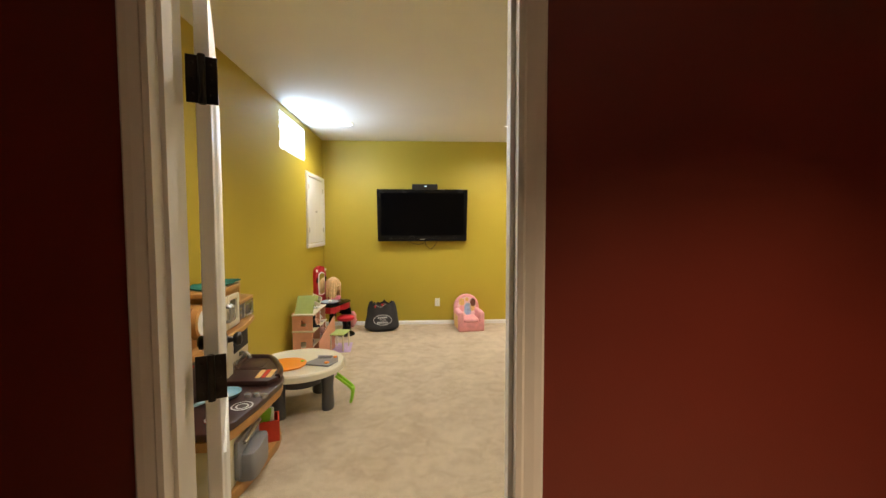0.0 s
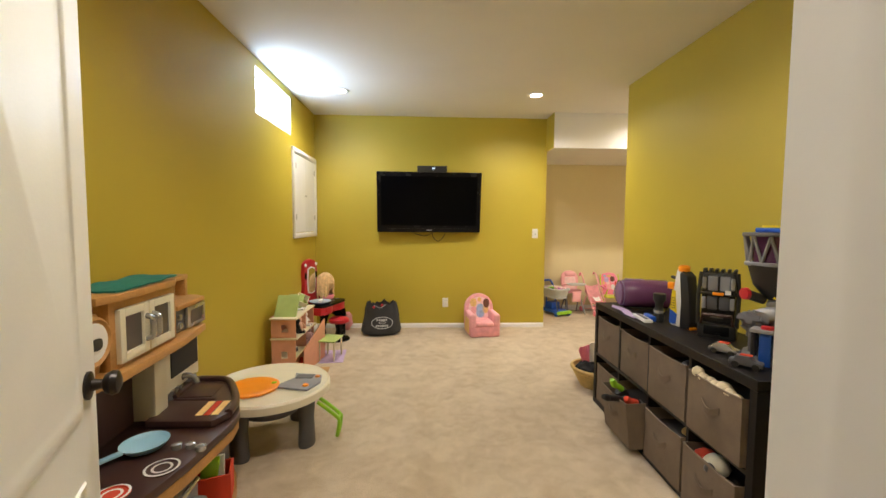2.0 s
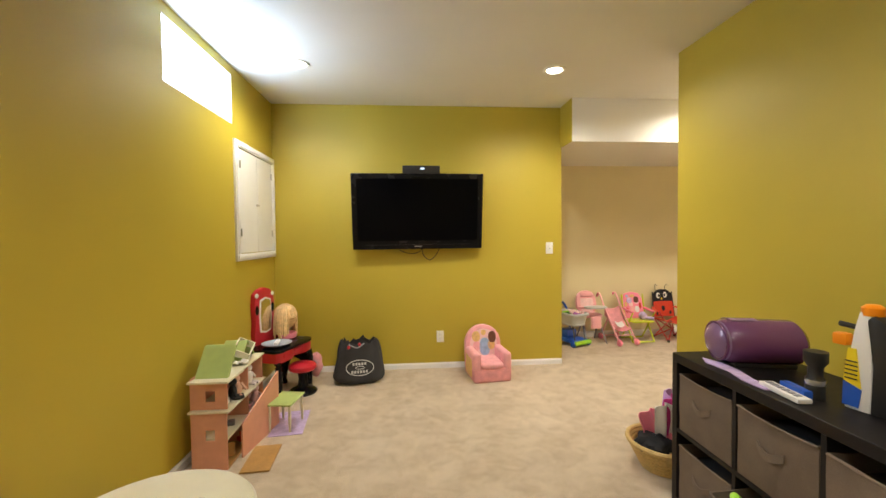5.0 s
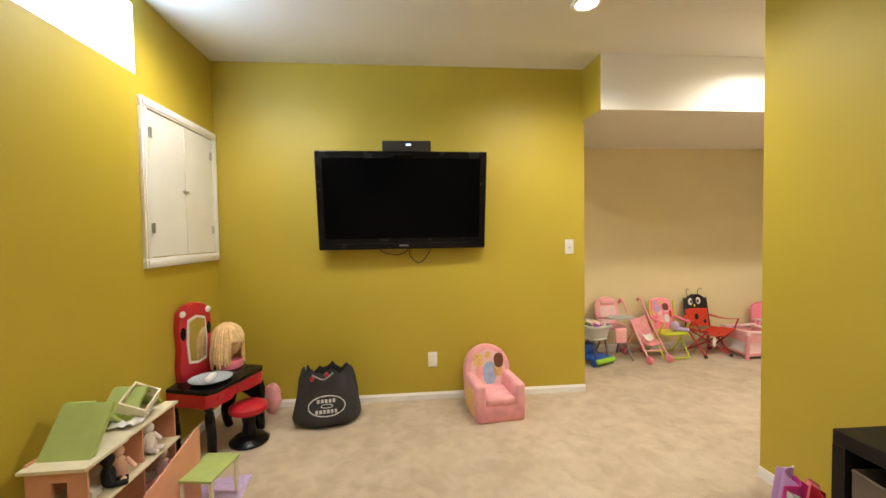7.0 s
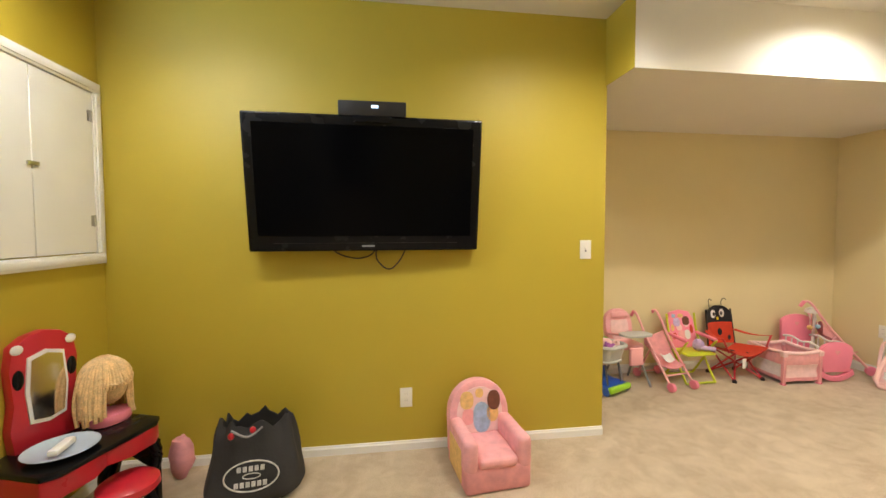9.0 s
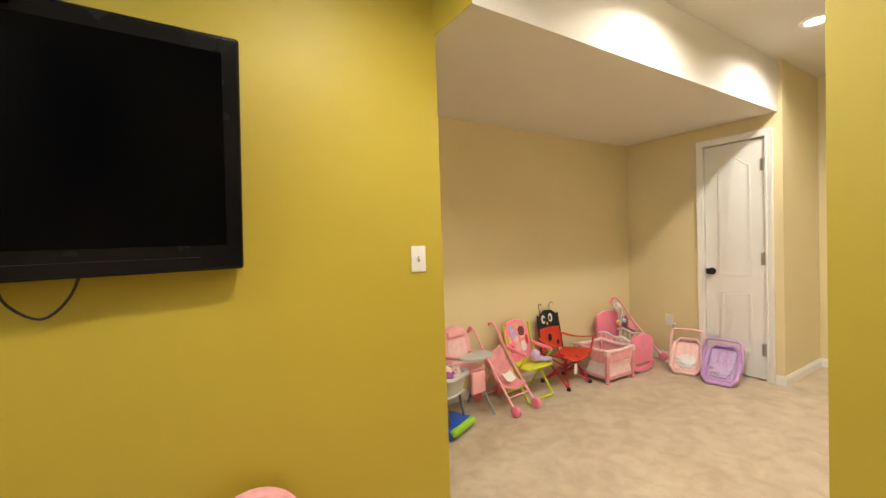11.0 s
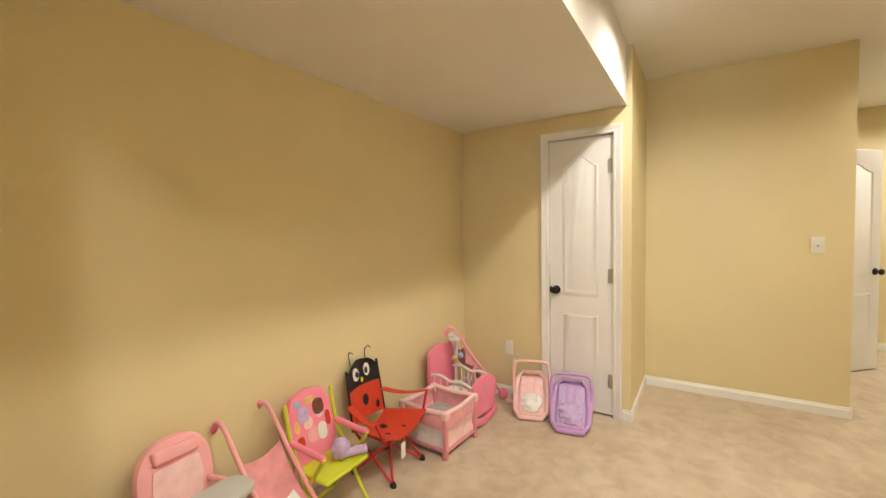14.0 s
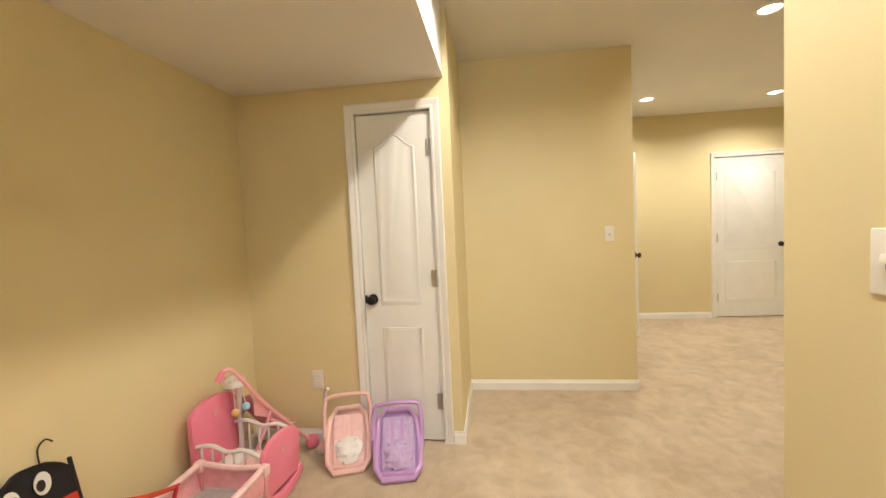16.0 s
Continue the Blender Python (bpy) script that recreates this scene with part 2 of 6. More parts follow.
structure("wall_closet_back", boxes((XD + 0.5, XD + 0.6, 5.46, 6.68, 0, CEIL)), M_CREAM, "plain wall at the back of the closet", "wall")
structure("wall_jog", boxes((XD + T, XE + T, 5.345, 5.455, 0, CEIL)), M_CREAM, "cream painted short return wall", "wall")
structure("wall_hall_side", boxes((XE, XE + T, 4.06, 5.345, 0, CEIL)), M_CREAM, "cream painted wall ending at the hall", "wall")
HX0, HX1 = 6.14, 6.90
structure("wall_hall_north", boxes((XE + T, HX0, 4.06, 4.17, 0, CEIL), (HX1, XH, 4.06, 4.17, 0, CEIL), (HX0, HX1, 4.06, 4.17, 2.05, CEIL)), M_CREAM, "cream painted hall wall with a doorway", "wall")
structure("wall_hall_room", boxes((XE + T, XH, 5.3, 5.4, 0, CEIL)), M_CREAM, "plain wall of the room beyond the hall", "wall")
HD0, HD1 = 1.50, 2.325
structure("wall_hall_east", boxes((XH, XH + T, 0.8, HD0 - 0.012, 0, CEIL), (XH, XH + T, HD1 + 0.012, 5.4, 0, CEIL), (XH, XH + T, HD0 - 0.012, HD1 + 0.012, 2.047, CEIL)), M_CREAM, "cream painted wall at the end of the hall", "wall")
structure("wall_hall_beyond", boxes((XH + 0.6, XH + 0.7, 0.8, 5.4, 0, CEIL)), M_CREAM, "plain wall behind the far door", "wall")
structure("wall_partition", boxes((XR + T, 3.017, 4.34, 4.45, 0, CEIL), (2.907, 3.017, 0.9, 4.34, 0, CEIL)), M_CREAM, "cream painted partition with a light switch", "wall")
structure("wall_hall_south", boxes((3.017, XH + 0.7, 0.8, 0.9, 0, CEIL)), M_CREAM, "plain cream wall closing the hall", "wall")


def baseboard(x0, y0, x1, y1, nx, ny, h=0.078):
    """Board along a wall from one point to another, standing out along its normal."""
    bm = bmesh.new()
    prof = [(0, 0), (0.013, 0), (0.013, h * 0.72), (0.008, h * 0.86), (0.006, h), (0, h)]
    ends = []
    for px, py in ((x0, y0), (x1, y1)):
        ends.append([bm.verts.new((px + nx * a, py + ny * a, z)) for a, z in prof])
    for i in range(len(prof)):
        j = (i + 1) % len(prof)
        bm.faces.new((ends[0][i], ends[0][j], ends[1][j], ends[1][i]))
    bm.faces.new(ends[0]), bm.faces.new(ends[1])
    structure("baseboard", bm, M_TRIM, "white painted moulded baseboard", "baseboard")


baseboard(XL, YF, 1.365, YF, 0, -1, 0.055)
baseboard(XL, 1.0, XL, YF, 1, 0, 0.055)
baseboard(XR, 1.0, XR, 4.44, -1, 0, 0.055)
baseboard(1.365, YA, XD, YA, 0, -1)
baseboard(XD, CY1 + 0.07, XD, YA, -1, 0)
baseboard(XD, 5.332, XD, CY0 - 0.06, -1, 0)
baseboard(XD, 5.345, XE, 5.345, 0, -1)
baseboard(XE, 4.06, XE, 5.345, -1, 0)
baseboard(XE - 0.012, 4.06, HX0 - 0.06, 4.06, 0, -1)
baseboard(HX1 + 0.06, 4.06, XH, 4.06, 0, -1)
baseboard(XH, HD1 + 0.065, XH, 4.06, -1, 0)
baseboard(XH, 0.9, XH, HD0 - 0.065, -1, 0)
baseboard(1.9, 4.45, 3.017, 4.45, 0, 1)


# ---- doors, window, fixtures ----
def arch_outline(x0, x1, z0, z1, rise, n=14):
    """Panel outline whose top swells up in the middle."""
    out = [(x0, z0), (x1, z0), (x1, z1)]
    for i in range(1, n):
        u = i / n
        out.append((x1 + (x0 - x1) * u, z1 + rise * 0.5 * (1 - math.cos(2 * math.pi * u))))
    return out + [(x0, z1)]


def panel_relief(outline, front, bm, sign):
    """A moulded panel: sunk groove round a raised field, standing on the face of a door at y = front."""
    cx = sum(p[0] for p in outline) / len(outline)
    cz = sum(p[1] for p in outline) / len(outline)
    w = max(p[0] for p in outline) - min(p[0] for p in outline)
    rings = []
    for inset, depth in ((0.0, 0.0), (0.010, 0.006), (0.022, 0.002), (0.030, 0.0015), (0.052, 0.0065)):
        ks = 1 - 2 * inset / w
        hs = max(p[1] for p in outline) - min(p[1] for p in outline)
        kz = 1 - 2 * inset / hs
        rings.append([bm.verts.new((cx + (px - cx) * ks, front + sign * depth, cz + (pz - cz) * kz)) for px, pz in outline])
    for a, b in zip(rings, rings[1:]):
        for i in range(len(a)):
            j = (i + 1) % len(a)
            bm.faces.new((a[i], a[j], b[j], b[i]))
    bm.faces.new(rings[-1])


def door_leaf(name, width, height, parent, cols, label=""):
    """Moulded door: hinge edge at x = 0, free edge at x = width, faces at y = 0 and y = 0.035."""
    leaf = part(name, box(0, width, 0, 0.035, 0.012, height, bevel=0.002, seg=1), M_DOOR, parent, label)
    st = 0.105 if cols == 2 or width > 0.6 else 0.10
    spans = [(st, width - st)] if cols == 1 else [(st, width / 2 - 0.045), (width / 2 + 0.045, width - st)]
    for side, front, sign in ((0, -0.0005, -1), (1, 0.0355, 1)):
        for a, b in spans:
            bm = bmesh.new()
            panel_relief(arch_outline(a, b, 0.86, height - 0.20, 0.075), front, bm, sign)
            part("panel", bm, M_DOOR, leaf)
            bm = bmesh.new()
            panel_relief(arch_outline(a, b, 0.20, 0.72, 0.0), front, bm, sign)
            part("panel", bm, M_DOOR, leaf)
    return leaf


def knob(parent, x, z, y0, sign):
    k = part("knob", lathe([(0.0, 0.0), (0.032, 0.0), (0.032, 0.006), (0.014, 0.010), (0.011, 0.028), (0.022, 0.034), (0.029, 0.046), (0.026, 0.058), (0.012, 0.064), (0, 0.065)], 20,
                           m=Matrix.Translation((x, y0, z)) @ pose(0, 0, 0, 90 * sign)), M_BRONZE, parent, "dark bronze round knob")
    return k


def hinge(parent, x, y, z, mat, s=1.0):
    bm = box(-0.030 * s, 0.030 * s, -0.002, 0.002, -0.05 * s, 0.05 * s, bevel=0.001, seg=1)
    lathe([(0, -0.054 * s), (0.0075 * s, -0.052 * s), (0.0075 * s, 0.052 * s), (0, 0.054 * s)], 12, m=Matrix.Translation((0, -0.004, 0)), bm=bm)
    for zz in (-0.033 * s, 0, 0.033 * s):
        for xx in (-0.017 * s, 0.017 * s):
            ball(xx, -0.0025, zz, 0.004, 0.0015, 0.004, bm=bm, u=8, v=5)
    ob = part("hinge", bm, mat, parent)
    ob.location = (x, y, z)
    return ob


def casing(name, x0, x1, h, y, sign, w=0.058, label="white moulded door casing", wl=1.0):
    """Three moulded boards round an opening, on the wall face at y, standing out by sign."""
    root = thing(name, label, "door casing", kind="structure")
    prof = [(0.0, 0.0), (0.0, 0.010), (0.012, 0.014), (0.018, 0.011), (0.040, 0.017), (w - 0.006, 0.019), (w, 0.016), (w, 0.0)]
    for side in ("left", "right", "head"):
        bm = bmesh.new()
        ends = []
        if side == "head":
            ends = [[((x0 - a * wl), y + sign * d, h + a) for a, d in prof], [((x1 + a), y + sign * d, h + a) for a, d in prof]]
        else:
            s, xx = (-wl, x0) if side == "left" else (1, x1)
            ends = [[(xx + s * a, y + sign * d, 0.0) for a, d in prof], [(xx + s * a, y + sign * d, h + a) for a, d in prof]]
        ra, rb = [[bm.verts.new(p) for p in e] for e in ends]
        for i in range(len(prof)):
            j = (i + 1) % len(prof)
            bm.faces.new((ra[i], ra[j], rb[j], rb[i]))
        bm.faces.new(ra), bm.faces.new(rb)
        part("casing_board", bm, M_TRIM, root, smooth=False)
    return root


def jamb(root, x0, x1, h, y0, y1, stop=None):
    part("jamb", boxes((x0 - 0.018, x0, y0, y1, 0, h + 0.018)), M_TRIM, root, smooth=False)
    part("jamb", boxes((x1, x1 + 0.018, y0, y1, 0, h + 0.018)), M_TRIM, root, smooth=False)
    part("jamb", boxes((x0, x1, y0, y1, h, h + 0.018)), M_TRIM, root, smooth=False)
    if stop is not None:
        a, b = stop
        part("door_stop", boxes((x0, x0 + 0.011, a, b, 0, h)), M_TRIM, root, smooth=False)
        part("door_stop", boxes((x1 - 0.011, x1, a, b, 0, h)), M_TRIM, root, smooth=False)
        part("door_stop", boxes((x0 + 0.011, x1 - 0.011, a, b, h - 0.011, h)), M_TRIM, root, smooth=False)


# entrance doorway between the red room and the playroom
f = casing("door_frame_1", DX0, DX1, DZ, 0.846, -1, 0.062, wl=0.92)
jamb(f, DX0, DX1, DZ, 0.846, 0.95, stop=(0.87, 0.905))
casing("door_frame_1", DX0, DX1, DZ, 0.95, 1, 0.062)
door = thing("door_1", "white moulded two-panel door standing open with black hinges", "door", pose(-0.626, 0.985, 0, 0, 0, 114.5), kind="structure")
leaf = door_leaf("leaf", 0.715, 2.03, door, 1)
leaf.location = (0.042, 0, 0)
knob(leaf, 0.655, 0.92, 0.0, 1), knob(leaf, 0.655, 0.92, 0.035, -1)
for hz in (0.30, 1.00, 1.745):
    hg = hinge(door, -0.004, 0.017, hz, M_BRONZE, 1.15)
    hg.rotation_euler = (0, 0, radians(-90))

# narrow closet door in the alcove: local x runs along the wall, local -y faces the room
TO_CLOSET = Matrix.Translation((XD, 0, 0)) @ pose(0, 0, 0, 0, 0, -90)  # local (x, y) -> (XD + y, -x)
f = casing("door_frame_2", -CY1, -CY0, CZ, 0, -1, 0.056)
f.matrix_basis = TO_CLOSET
jamb(f, -CY1 - 0.0, -CY0 + 0.0, CZ, 0.0, 0.10)
door = thing("door_2", "narrow white two-panel closet door, shut, with a dark knob", "door", TO_CLOSET @ pose(-CY0 - 0.003, 0.050, 0, 0, 0, 180), kind="structure")
leaf = door_leaf("leaf", CY1 - CY0 - 0.006, 2.016, door, 1)
knob(leaf, 0.405, 0.90, 0.0355, -1)
part("latch_plate", box(0.441, 0.456, 0.036, 0.039, 0.875, 0.925), M_BRONZE, leaf)
for hz in (0.26, 1.02, 1.80):
    hg = hinge(door, 0.004, 0.040, hz, M_STEEL)
    hg.rotation_euler = (0, 0, radians(180))

# shut door at the end of the hall
TO_HALL = Matrix.Translation((XH, 0, 0)) @ pose(0, 0, 0, 0, 0, -90)
f = casing("door_frame_3", -HD1, -HD0, 2.035, 0, -1, 0.056)
f.matrix_basis = TO_HALL
jamb(f, -HD1, -HD0, 2.035, 0.0, 0.10)
door = thing("door_3", "white two-panel hall door, shut", "door", TO_HALL @ pose(-HD1 + 0.003, 0.012, 0), kind="structure")
leaf = door_leaf("leaf", HD1 - HD0 - 0.006, 2.03, door, 1)
knob(leaf, 0.755, 0.92, 0.0, 1)
for hz in (0.26, 1.02, 1.80):
    hinge(door, -0.004, -0.004, hz, M_STEEL)

# door standing open in the hall
f = casing("door_frame_4", HX0, HX1, 2.035, 4.06, -1, 0.056)
jamb(f, HX0 + 0.018, HX1 - 0.018, 2.035, 4.06, 4.17)
door = thing("door_4", "white hall door standing open with a dark knob", "door", pose(HX0 + 0.022, 4.045, 0, 0, 0, -46), kind="structure")
leaf = door_leaf("leaf", 0.68, 2.03, door, 1)
knob(leaf, 0.62, 0.92, 0.0, 1), knob(leaf, 0.62, 0.92, 0.035, -1)

# high basement window with its well
M_GLASS = material("window_glass", (1, 1, 1), 0.02, var=0, trans=1.0)
win = thing("window_1", "high white basement hopper window, glaring with daylight", "window", kind="structure")
fw = 0.035
part("window_frame", boxes((XL - 0.12, XL - 0.08, WY0, WY0 + fw, WZ0, WZ1), (XL - 0.12, XL - 0.08, WY1 - fw, WY1, WZ0, WZ1), (XL - 0.12, XL - 0.08, WY0 + fw, WY1 - fw, WZ0, WZ0 + fw), (XL - 0.12, XL - 0.08, WY0 + fw, WY1 - fw, WZ1 - fw, WZ1)), M_TRIM, win)
pane = part("pane", boxes((XL - 0.104, XL - 0.098, WY0 + fw, WY1 - fw, WZ0 + fw, WZ1 - fw)), M_GLASS, win, smooth=False)
pane.visible_shadow = False
part("reveal", boxes((XL - 0.25, XL - 0.002, WY0, WY0 + 0.006, WZ0, WZ1), (XL - 0.25, XL - 0.002, WY1 - 0.006, WY1, WZ0, WZ1), (XL - 0.25, XL - 0.002, WY0 + 0.006, WY1 - 0.006, WZ0, WZ0 + 0.006), (XL - 0.25, XL - 0.002, WY0 + 0.006, WY1 - 0.006, WZ1 - 0.006, WZ1)), M_TRIM, win, smooth=False)
structure("backdrop", boxes((XL - 0.62, XL - 0.60, 2.6, 8.5, 1.5, 5.5)), M_SKYGLOW, "bright overcast daylight in the window well", "backdrop")

# access cabinet on the west wall: local x along the wall, local -y into the room
TO_WEST = Matrix.Translation((XL, 0, 0)) @ pose(0, 0, 0, 0, 0, 90)  # local (x, y) -> (XL - y, x)
ca0, ca1, cb0, cb1 = 4.81, 5.655, 1.140, 2.065
cab = thing("access_cabinet", "white built-in double-door access panel with moulded frame", "cabinet", TO_WEST)
for nm, pts in (("frame_board", (ca0, ca0 + 0.055, cb0 + 0.055, cb1 - 0.055)), ("frame_board", (ca1 - 0.055, ca1, cb0 + 0.055, cb1 - 0.055)), ("frame_board", (ca0, ca1, cb0, cb0 + 0.055)), ("frame_board", (ca0, ca1, cb1 - 0.055, cb1))):
    bm = box(pts[0], pts[1], -0.020, 0, pts[2], pts[3], bevel=0.004)
    box(pts[0] + 0.012, pts[1] - 0.012, -0.026, -0.019, pts[2] + 0.012 * (pts[3] - pts[2] < 0.1), pts[3] - 0.012 * (pts[3] - pts[2] < 0.1), bevel=0.003, bm=bm)
    part(nm, bm, M_TRIM, cab)
mid = (ca0 + ca1) / 2
for x0, x1, hx in ((ca0 + 0.058, mid - 0.0015, ca0 + 0.066), (mid + 0.0015, ca1 - 0.058, ca1 - 0.066)):
    dl = part("door", box(x0, x1, -0.014, -0.001, cb0 + 0.060, cb1 - 0.060, bevel=0.002, seg=1), M_DOOR, cab)
    for hz in (cb0 + 0.22, cb1 - 0.18):
        hinge(dl, hx + (0.012 if hx < mid else -0.012), -0.016, hz, M_STEEL, 0.55)
part("latch", box(mid - 0.03, mid + 0.03, -0.022, -0.014, 1.585, 1.603, bevel=0.003), M_STEEL, cab)


def plate(name, label, m, kind, cat):
    """Wall plate: local -y faces the room."""
    p = thing(name, label, cat, m)
    part("cover_plate", box(-0.036, 0.036, -0.006, 0, -0.058, 0.058, bevel=0.003), M_PLATE, p)
    if kind == "switch":
        part("toggle", box(-0.005, 0.005, -0.019, -0.004, -0.004, 0.012, bevel=0.002, m=pose(0, 0, 0, -12)), M_PLATE, p)
        part("slot", box(-0.0055, 0.0055, -0.0072, -0.0062, -0.013, 0.013), M_GREYP, p)
    else:
        for zz in (-0.02, 0.02):
            s = part("socket", slab(oval(0.016, 0.0165, 20, power=3), 0.006, 0.008, m=Matrix.Translation((0, 0, zz)) @ pose(0, 0, 0, 90)), M_PLATE, p)
            part("slot", boxes((-0.008, -0.006, -0.0085, -0.0078, zz - 0.002, zz + 0.007), (0.006, 0.008, -0.0085, -0.0078, zz - 0.002, zz + 0.007)), M_GREYP, s)
    for zz in (-0.042, 0.042) if kind == "switch" else (0.0,):
        part("screw", lathe([(0, 0.0055), (0.003, 0.006), (0.003, 0.0068), (0, 0.007)], 8, m=Matrix.Translation((0, 0, zz)) @ pose(0, 0, 0, 90)), M_PLATE, p)


M_GREYP = material("grey_plastic", (0.30, 0.30, 0.31), 0.45, var=0.05)
plate("light_switch", "white toggle light switch on the olive wall", pose(1.236, YF, 1.187), "switch", "light switch")
plate("wall_outlet", "white double wall outlet on the olive wall", pose(0.115, YF, 0.316), "outlet", "outlet")
plate("wall_outlet", "white wall outlet on the cream wall beside the closet door", pose(XD, 6.258, 0.40, 0, 0, -90), "outlet", "outlet")
plate("light_switch", "white light switch on the cream hall wall", pose(XE, 4.245, 1.215, 0, 0, -90), "switch", "light switch")
plate("light_switch", "white light switch on the cream partition", pose(2.76, 4.45, 1.23, 0, 0, 180), "switch", "light switch")


def downlight(x, y):
    d = thing("recessed_downlight", "round recessed ceiling lamp with white trim, lit", "ceiling lamp", pose(x, y, CEIL), "recessed ceiling lamps")
    part("trim_ring", lathe([(0.060, -0.002), (0.066, -0.008), (0.084, -0.006), (0.088, -0.0005)], 32), M_TRIM, d)
    part("bulb", lathe([(0.0, -0.010), (0.04, -0.009), (0.0595, -0.004)], 24), M_LAMP, d, "glowing warm lamp face")


# the two added playroom lamps get fittings too, out of view
for lx, ly, lw in DOWNLIGHTS:
    downlight(lx, ly)
# fitting for the added red-room lamp, out of view
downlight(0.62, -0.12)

# ---- television ----
M_TVB = material("black_gloss_plastic", (0.006, 0.006, 0.007), 0.26, var=0.03, scale=8, spec=0.22)
M_TVS = material("black_screen", (0.002, 0.002, 0.0025), 0.16, var=0.02, spec=0.06)
M_BLK = material("black_plastic", (0.018, 0.017, 0.017), 0.45, var=0.1, scale=15)
TVW, TVH = 1.248, 0.722
tv = thing("television", "large black flat television tilted down on a wall mount", "television", pose(-0.093, 5.556, 1.556, 9, 0, 1.5))
part("bezel", box(-TVW / 2, TVW / 2, -0.035, 0.035, -TVH / 2, TVH / 2, bevel=0.012, seg=3), M_TVB, tv)
part("screen", box(-TVW / 2 + 0.05, TVW / 2 - 0.05, -0.038, -0.030, -TVH / 2 + 0.085, TVH / 2 - 0.05, bevel=0.001, seg=1), M_TVS, tv)
part("back_cover", box(-0.45, 0.45, 0.035, 0.058, -0.24, 0.26, bevel=0.010), M_BLK, tv)
part("speaker_strip", box(-0.50, 0.50, -0.0365, -0.034, -TVH / 2 + 0.045, -TVH / 2 + 0.047), M_BLK, tv)
part("brand_plate", box(-0.035, 0.035, -0.0375, -0.034, -TVH / 2 + 0.024, -TVH / 2 + 0.034, bevel=0.001), M_GREYP, tv, "small grey name plate")
part("wall_bracket", boxes((-0.25, -0.20, 0.055, 0.085, -0.05, 0.20), (0.20, 0.25, 0.055, 0.085, -0.05, 0.20), (-0.30, 0.30, 0.086, 0.104, 0.02, 0.10)), M_BLK, tv)
cable = thing("television_cable", "black cables hanging in loops below the television", "cable", pose(0, 0, 0))
part("cable", tube(bend([(-0.30, 5.58, 1.25), (-0.27, 5.615, 1.185), (-0.16, 5.63, 1.150), (-0.07, 5.61, 1.18), (-0.05, 5.58, 1.26)]), 0.004, 6), M_BLK, cable)
part("cable", tube(bend([(-0.04, 5.58, 1.26), (-0.05, 5.62, 1.15), (0.02, 5.64, 1.085), (0.09, 5.62, 1.15), (0.13, 5.58, 1.26)]), 0.004, 6), M_BLK, cable)
box_ = thing("media_sensor_box", "small black set-top box with a tiny lit display", "set-top box", pose(-0.06, 5.505, 1.896, 6))
part("case", box(-0.175, 0.175, -0.05, 0.06, 0.012, 0.088, bevel=0.008), M_BLK, box_)
part("stand", box(-0.10, 0.10, -0.055, 0.03, -0.02, 0.012, bevel=0.006), M_TVB, box_)
part("display", box(-0.005, 0.03, -0.052, -0.049, 0.052, 0.066), material("display_glow", (0.55, 0.75, 1.0), 0.4, var=0, emit=1.6), box_, "small pale blue lit display")


# ---- toy materials ----
M_WOODP = material("tan_moulded_plastic", (0.50, 0.26, 0.085), 0.42, var=0.10, scale=14, grain=0.08, grain_scale=90)
M_BROWN = material("brown_plastic", (0.055, 0.024, 0.020), 0.35, var=0.08, scale=12)
M_CREAMP = material("cream_plastic", (0.72, 0.66, 0.50), 0.35, var=0.04, scale=8)
M_IVORY = material("ivory_plastic", (0.76, 0.71, 0.56), 0.32, var=0.04, scale=8)
M_SLATE = material("chalkboard", (0.022, 0.022, 0.03), 0.7, var=0.15, scale=20)
M_SILVER = material("silver_plastic", (0.50, 0.50, 0.49), 0.25, metal=0.7, var=0.06)
M_SMOKE = material("smoked_window", (0.10, 0.085, 0.075), 0.12, var=0.1)
M_TEAL = material("teal_cloth", (0.012, 0.16, 0.12), 0.9, var=0.12, scale=25, bump=0.4, bump_scale=500)
M_ORANGE = material("orange_plastic", (0.95, 0.30, 0.01), 0.38, var=0.05)
M_GREY = material("mid_grey_plastic", (0.25, 0.25, 0.27), 0.42, var=0.06)
M_DGREY = material("dark_grey_plastic", (0.085, 0.085, 0.095), 0.45, var=0.08)
M_LIME = material("lime_plastic", (0.30, 0.62, 0.03), 0.35, var=0.05)
M_LIMEY = material("lime_yellow_metal", (0.62, 0.70, 0.04), 0.35, var=0.05)
M_SKY = material("sky_blue_plastic", (0.36, 0.62, 0.78), 0.35, var=0.04)
M_REDP = material("red_plastic", (0.52, 0.02, 0.035), 0.30, var=0.06)
M_REDF = material("red_canvas", (0.62, 0.055, 0.022), 0.85, var=0.08, scale=18, bump=0.3, bump_scale=600)
M_BLKF = material("black_canvas", (0.014, 0.014, 0.017), 0.88, var=0.12, scale=18, bump=0.3, bump_scale=600)
M_WHITE = material("white_plastic", (0.82, 0.80, 0.78), 0.38, var=0.03)
M_PINK = material("pink_plastic", (0.90, 0.44, 0.47), 0.38, var=0.05, scale=9)
M_HOTP = material("bright_pink_plastic", (0.90, 0.26, 0.38), 0.35, var=0.05)
M_PALEP = material("pale_pink_cloth", (0.88, 0.60, 0.60), 0.88, var=0.08, scale=24, bump=0.25, bump_scale=400)
M_PINKF = material("pink_cloth", (0.85, 0.41, 0.43), 0.88, var=0.10, scale=22, bump=0.25, bump_scale=400)
M_ROSEF = material("rose_cloth", (0.78, 0.34, 0.36), 0.88, var=0.12, scale=20, bump=0.25, bump_scale=400)
M_LILAC = material("lilac_plastic", (0.55, 0.33, 0.66), 0.38, var=0.06)
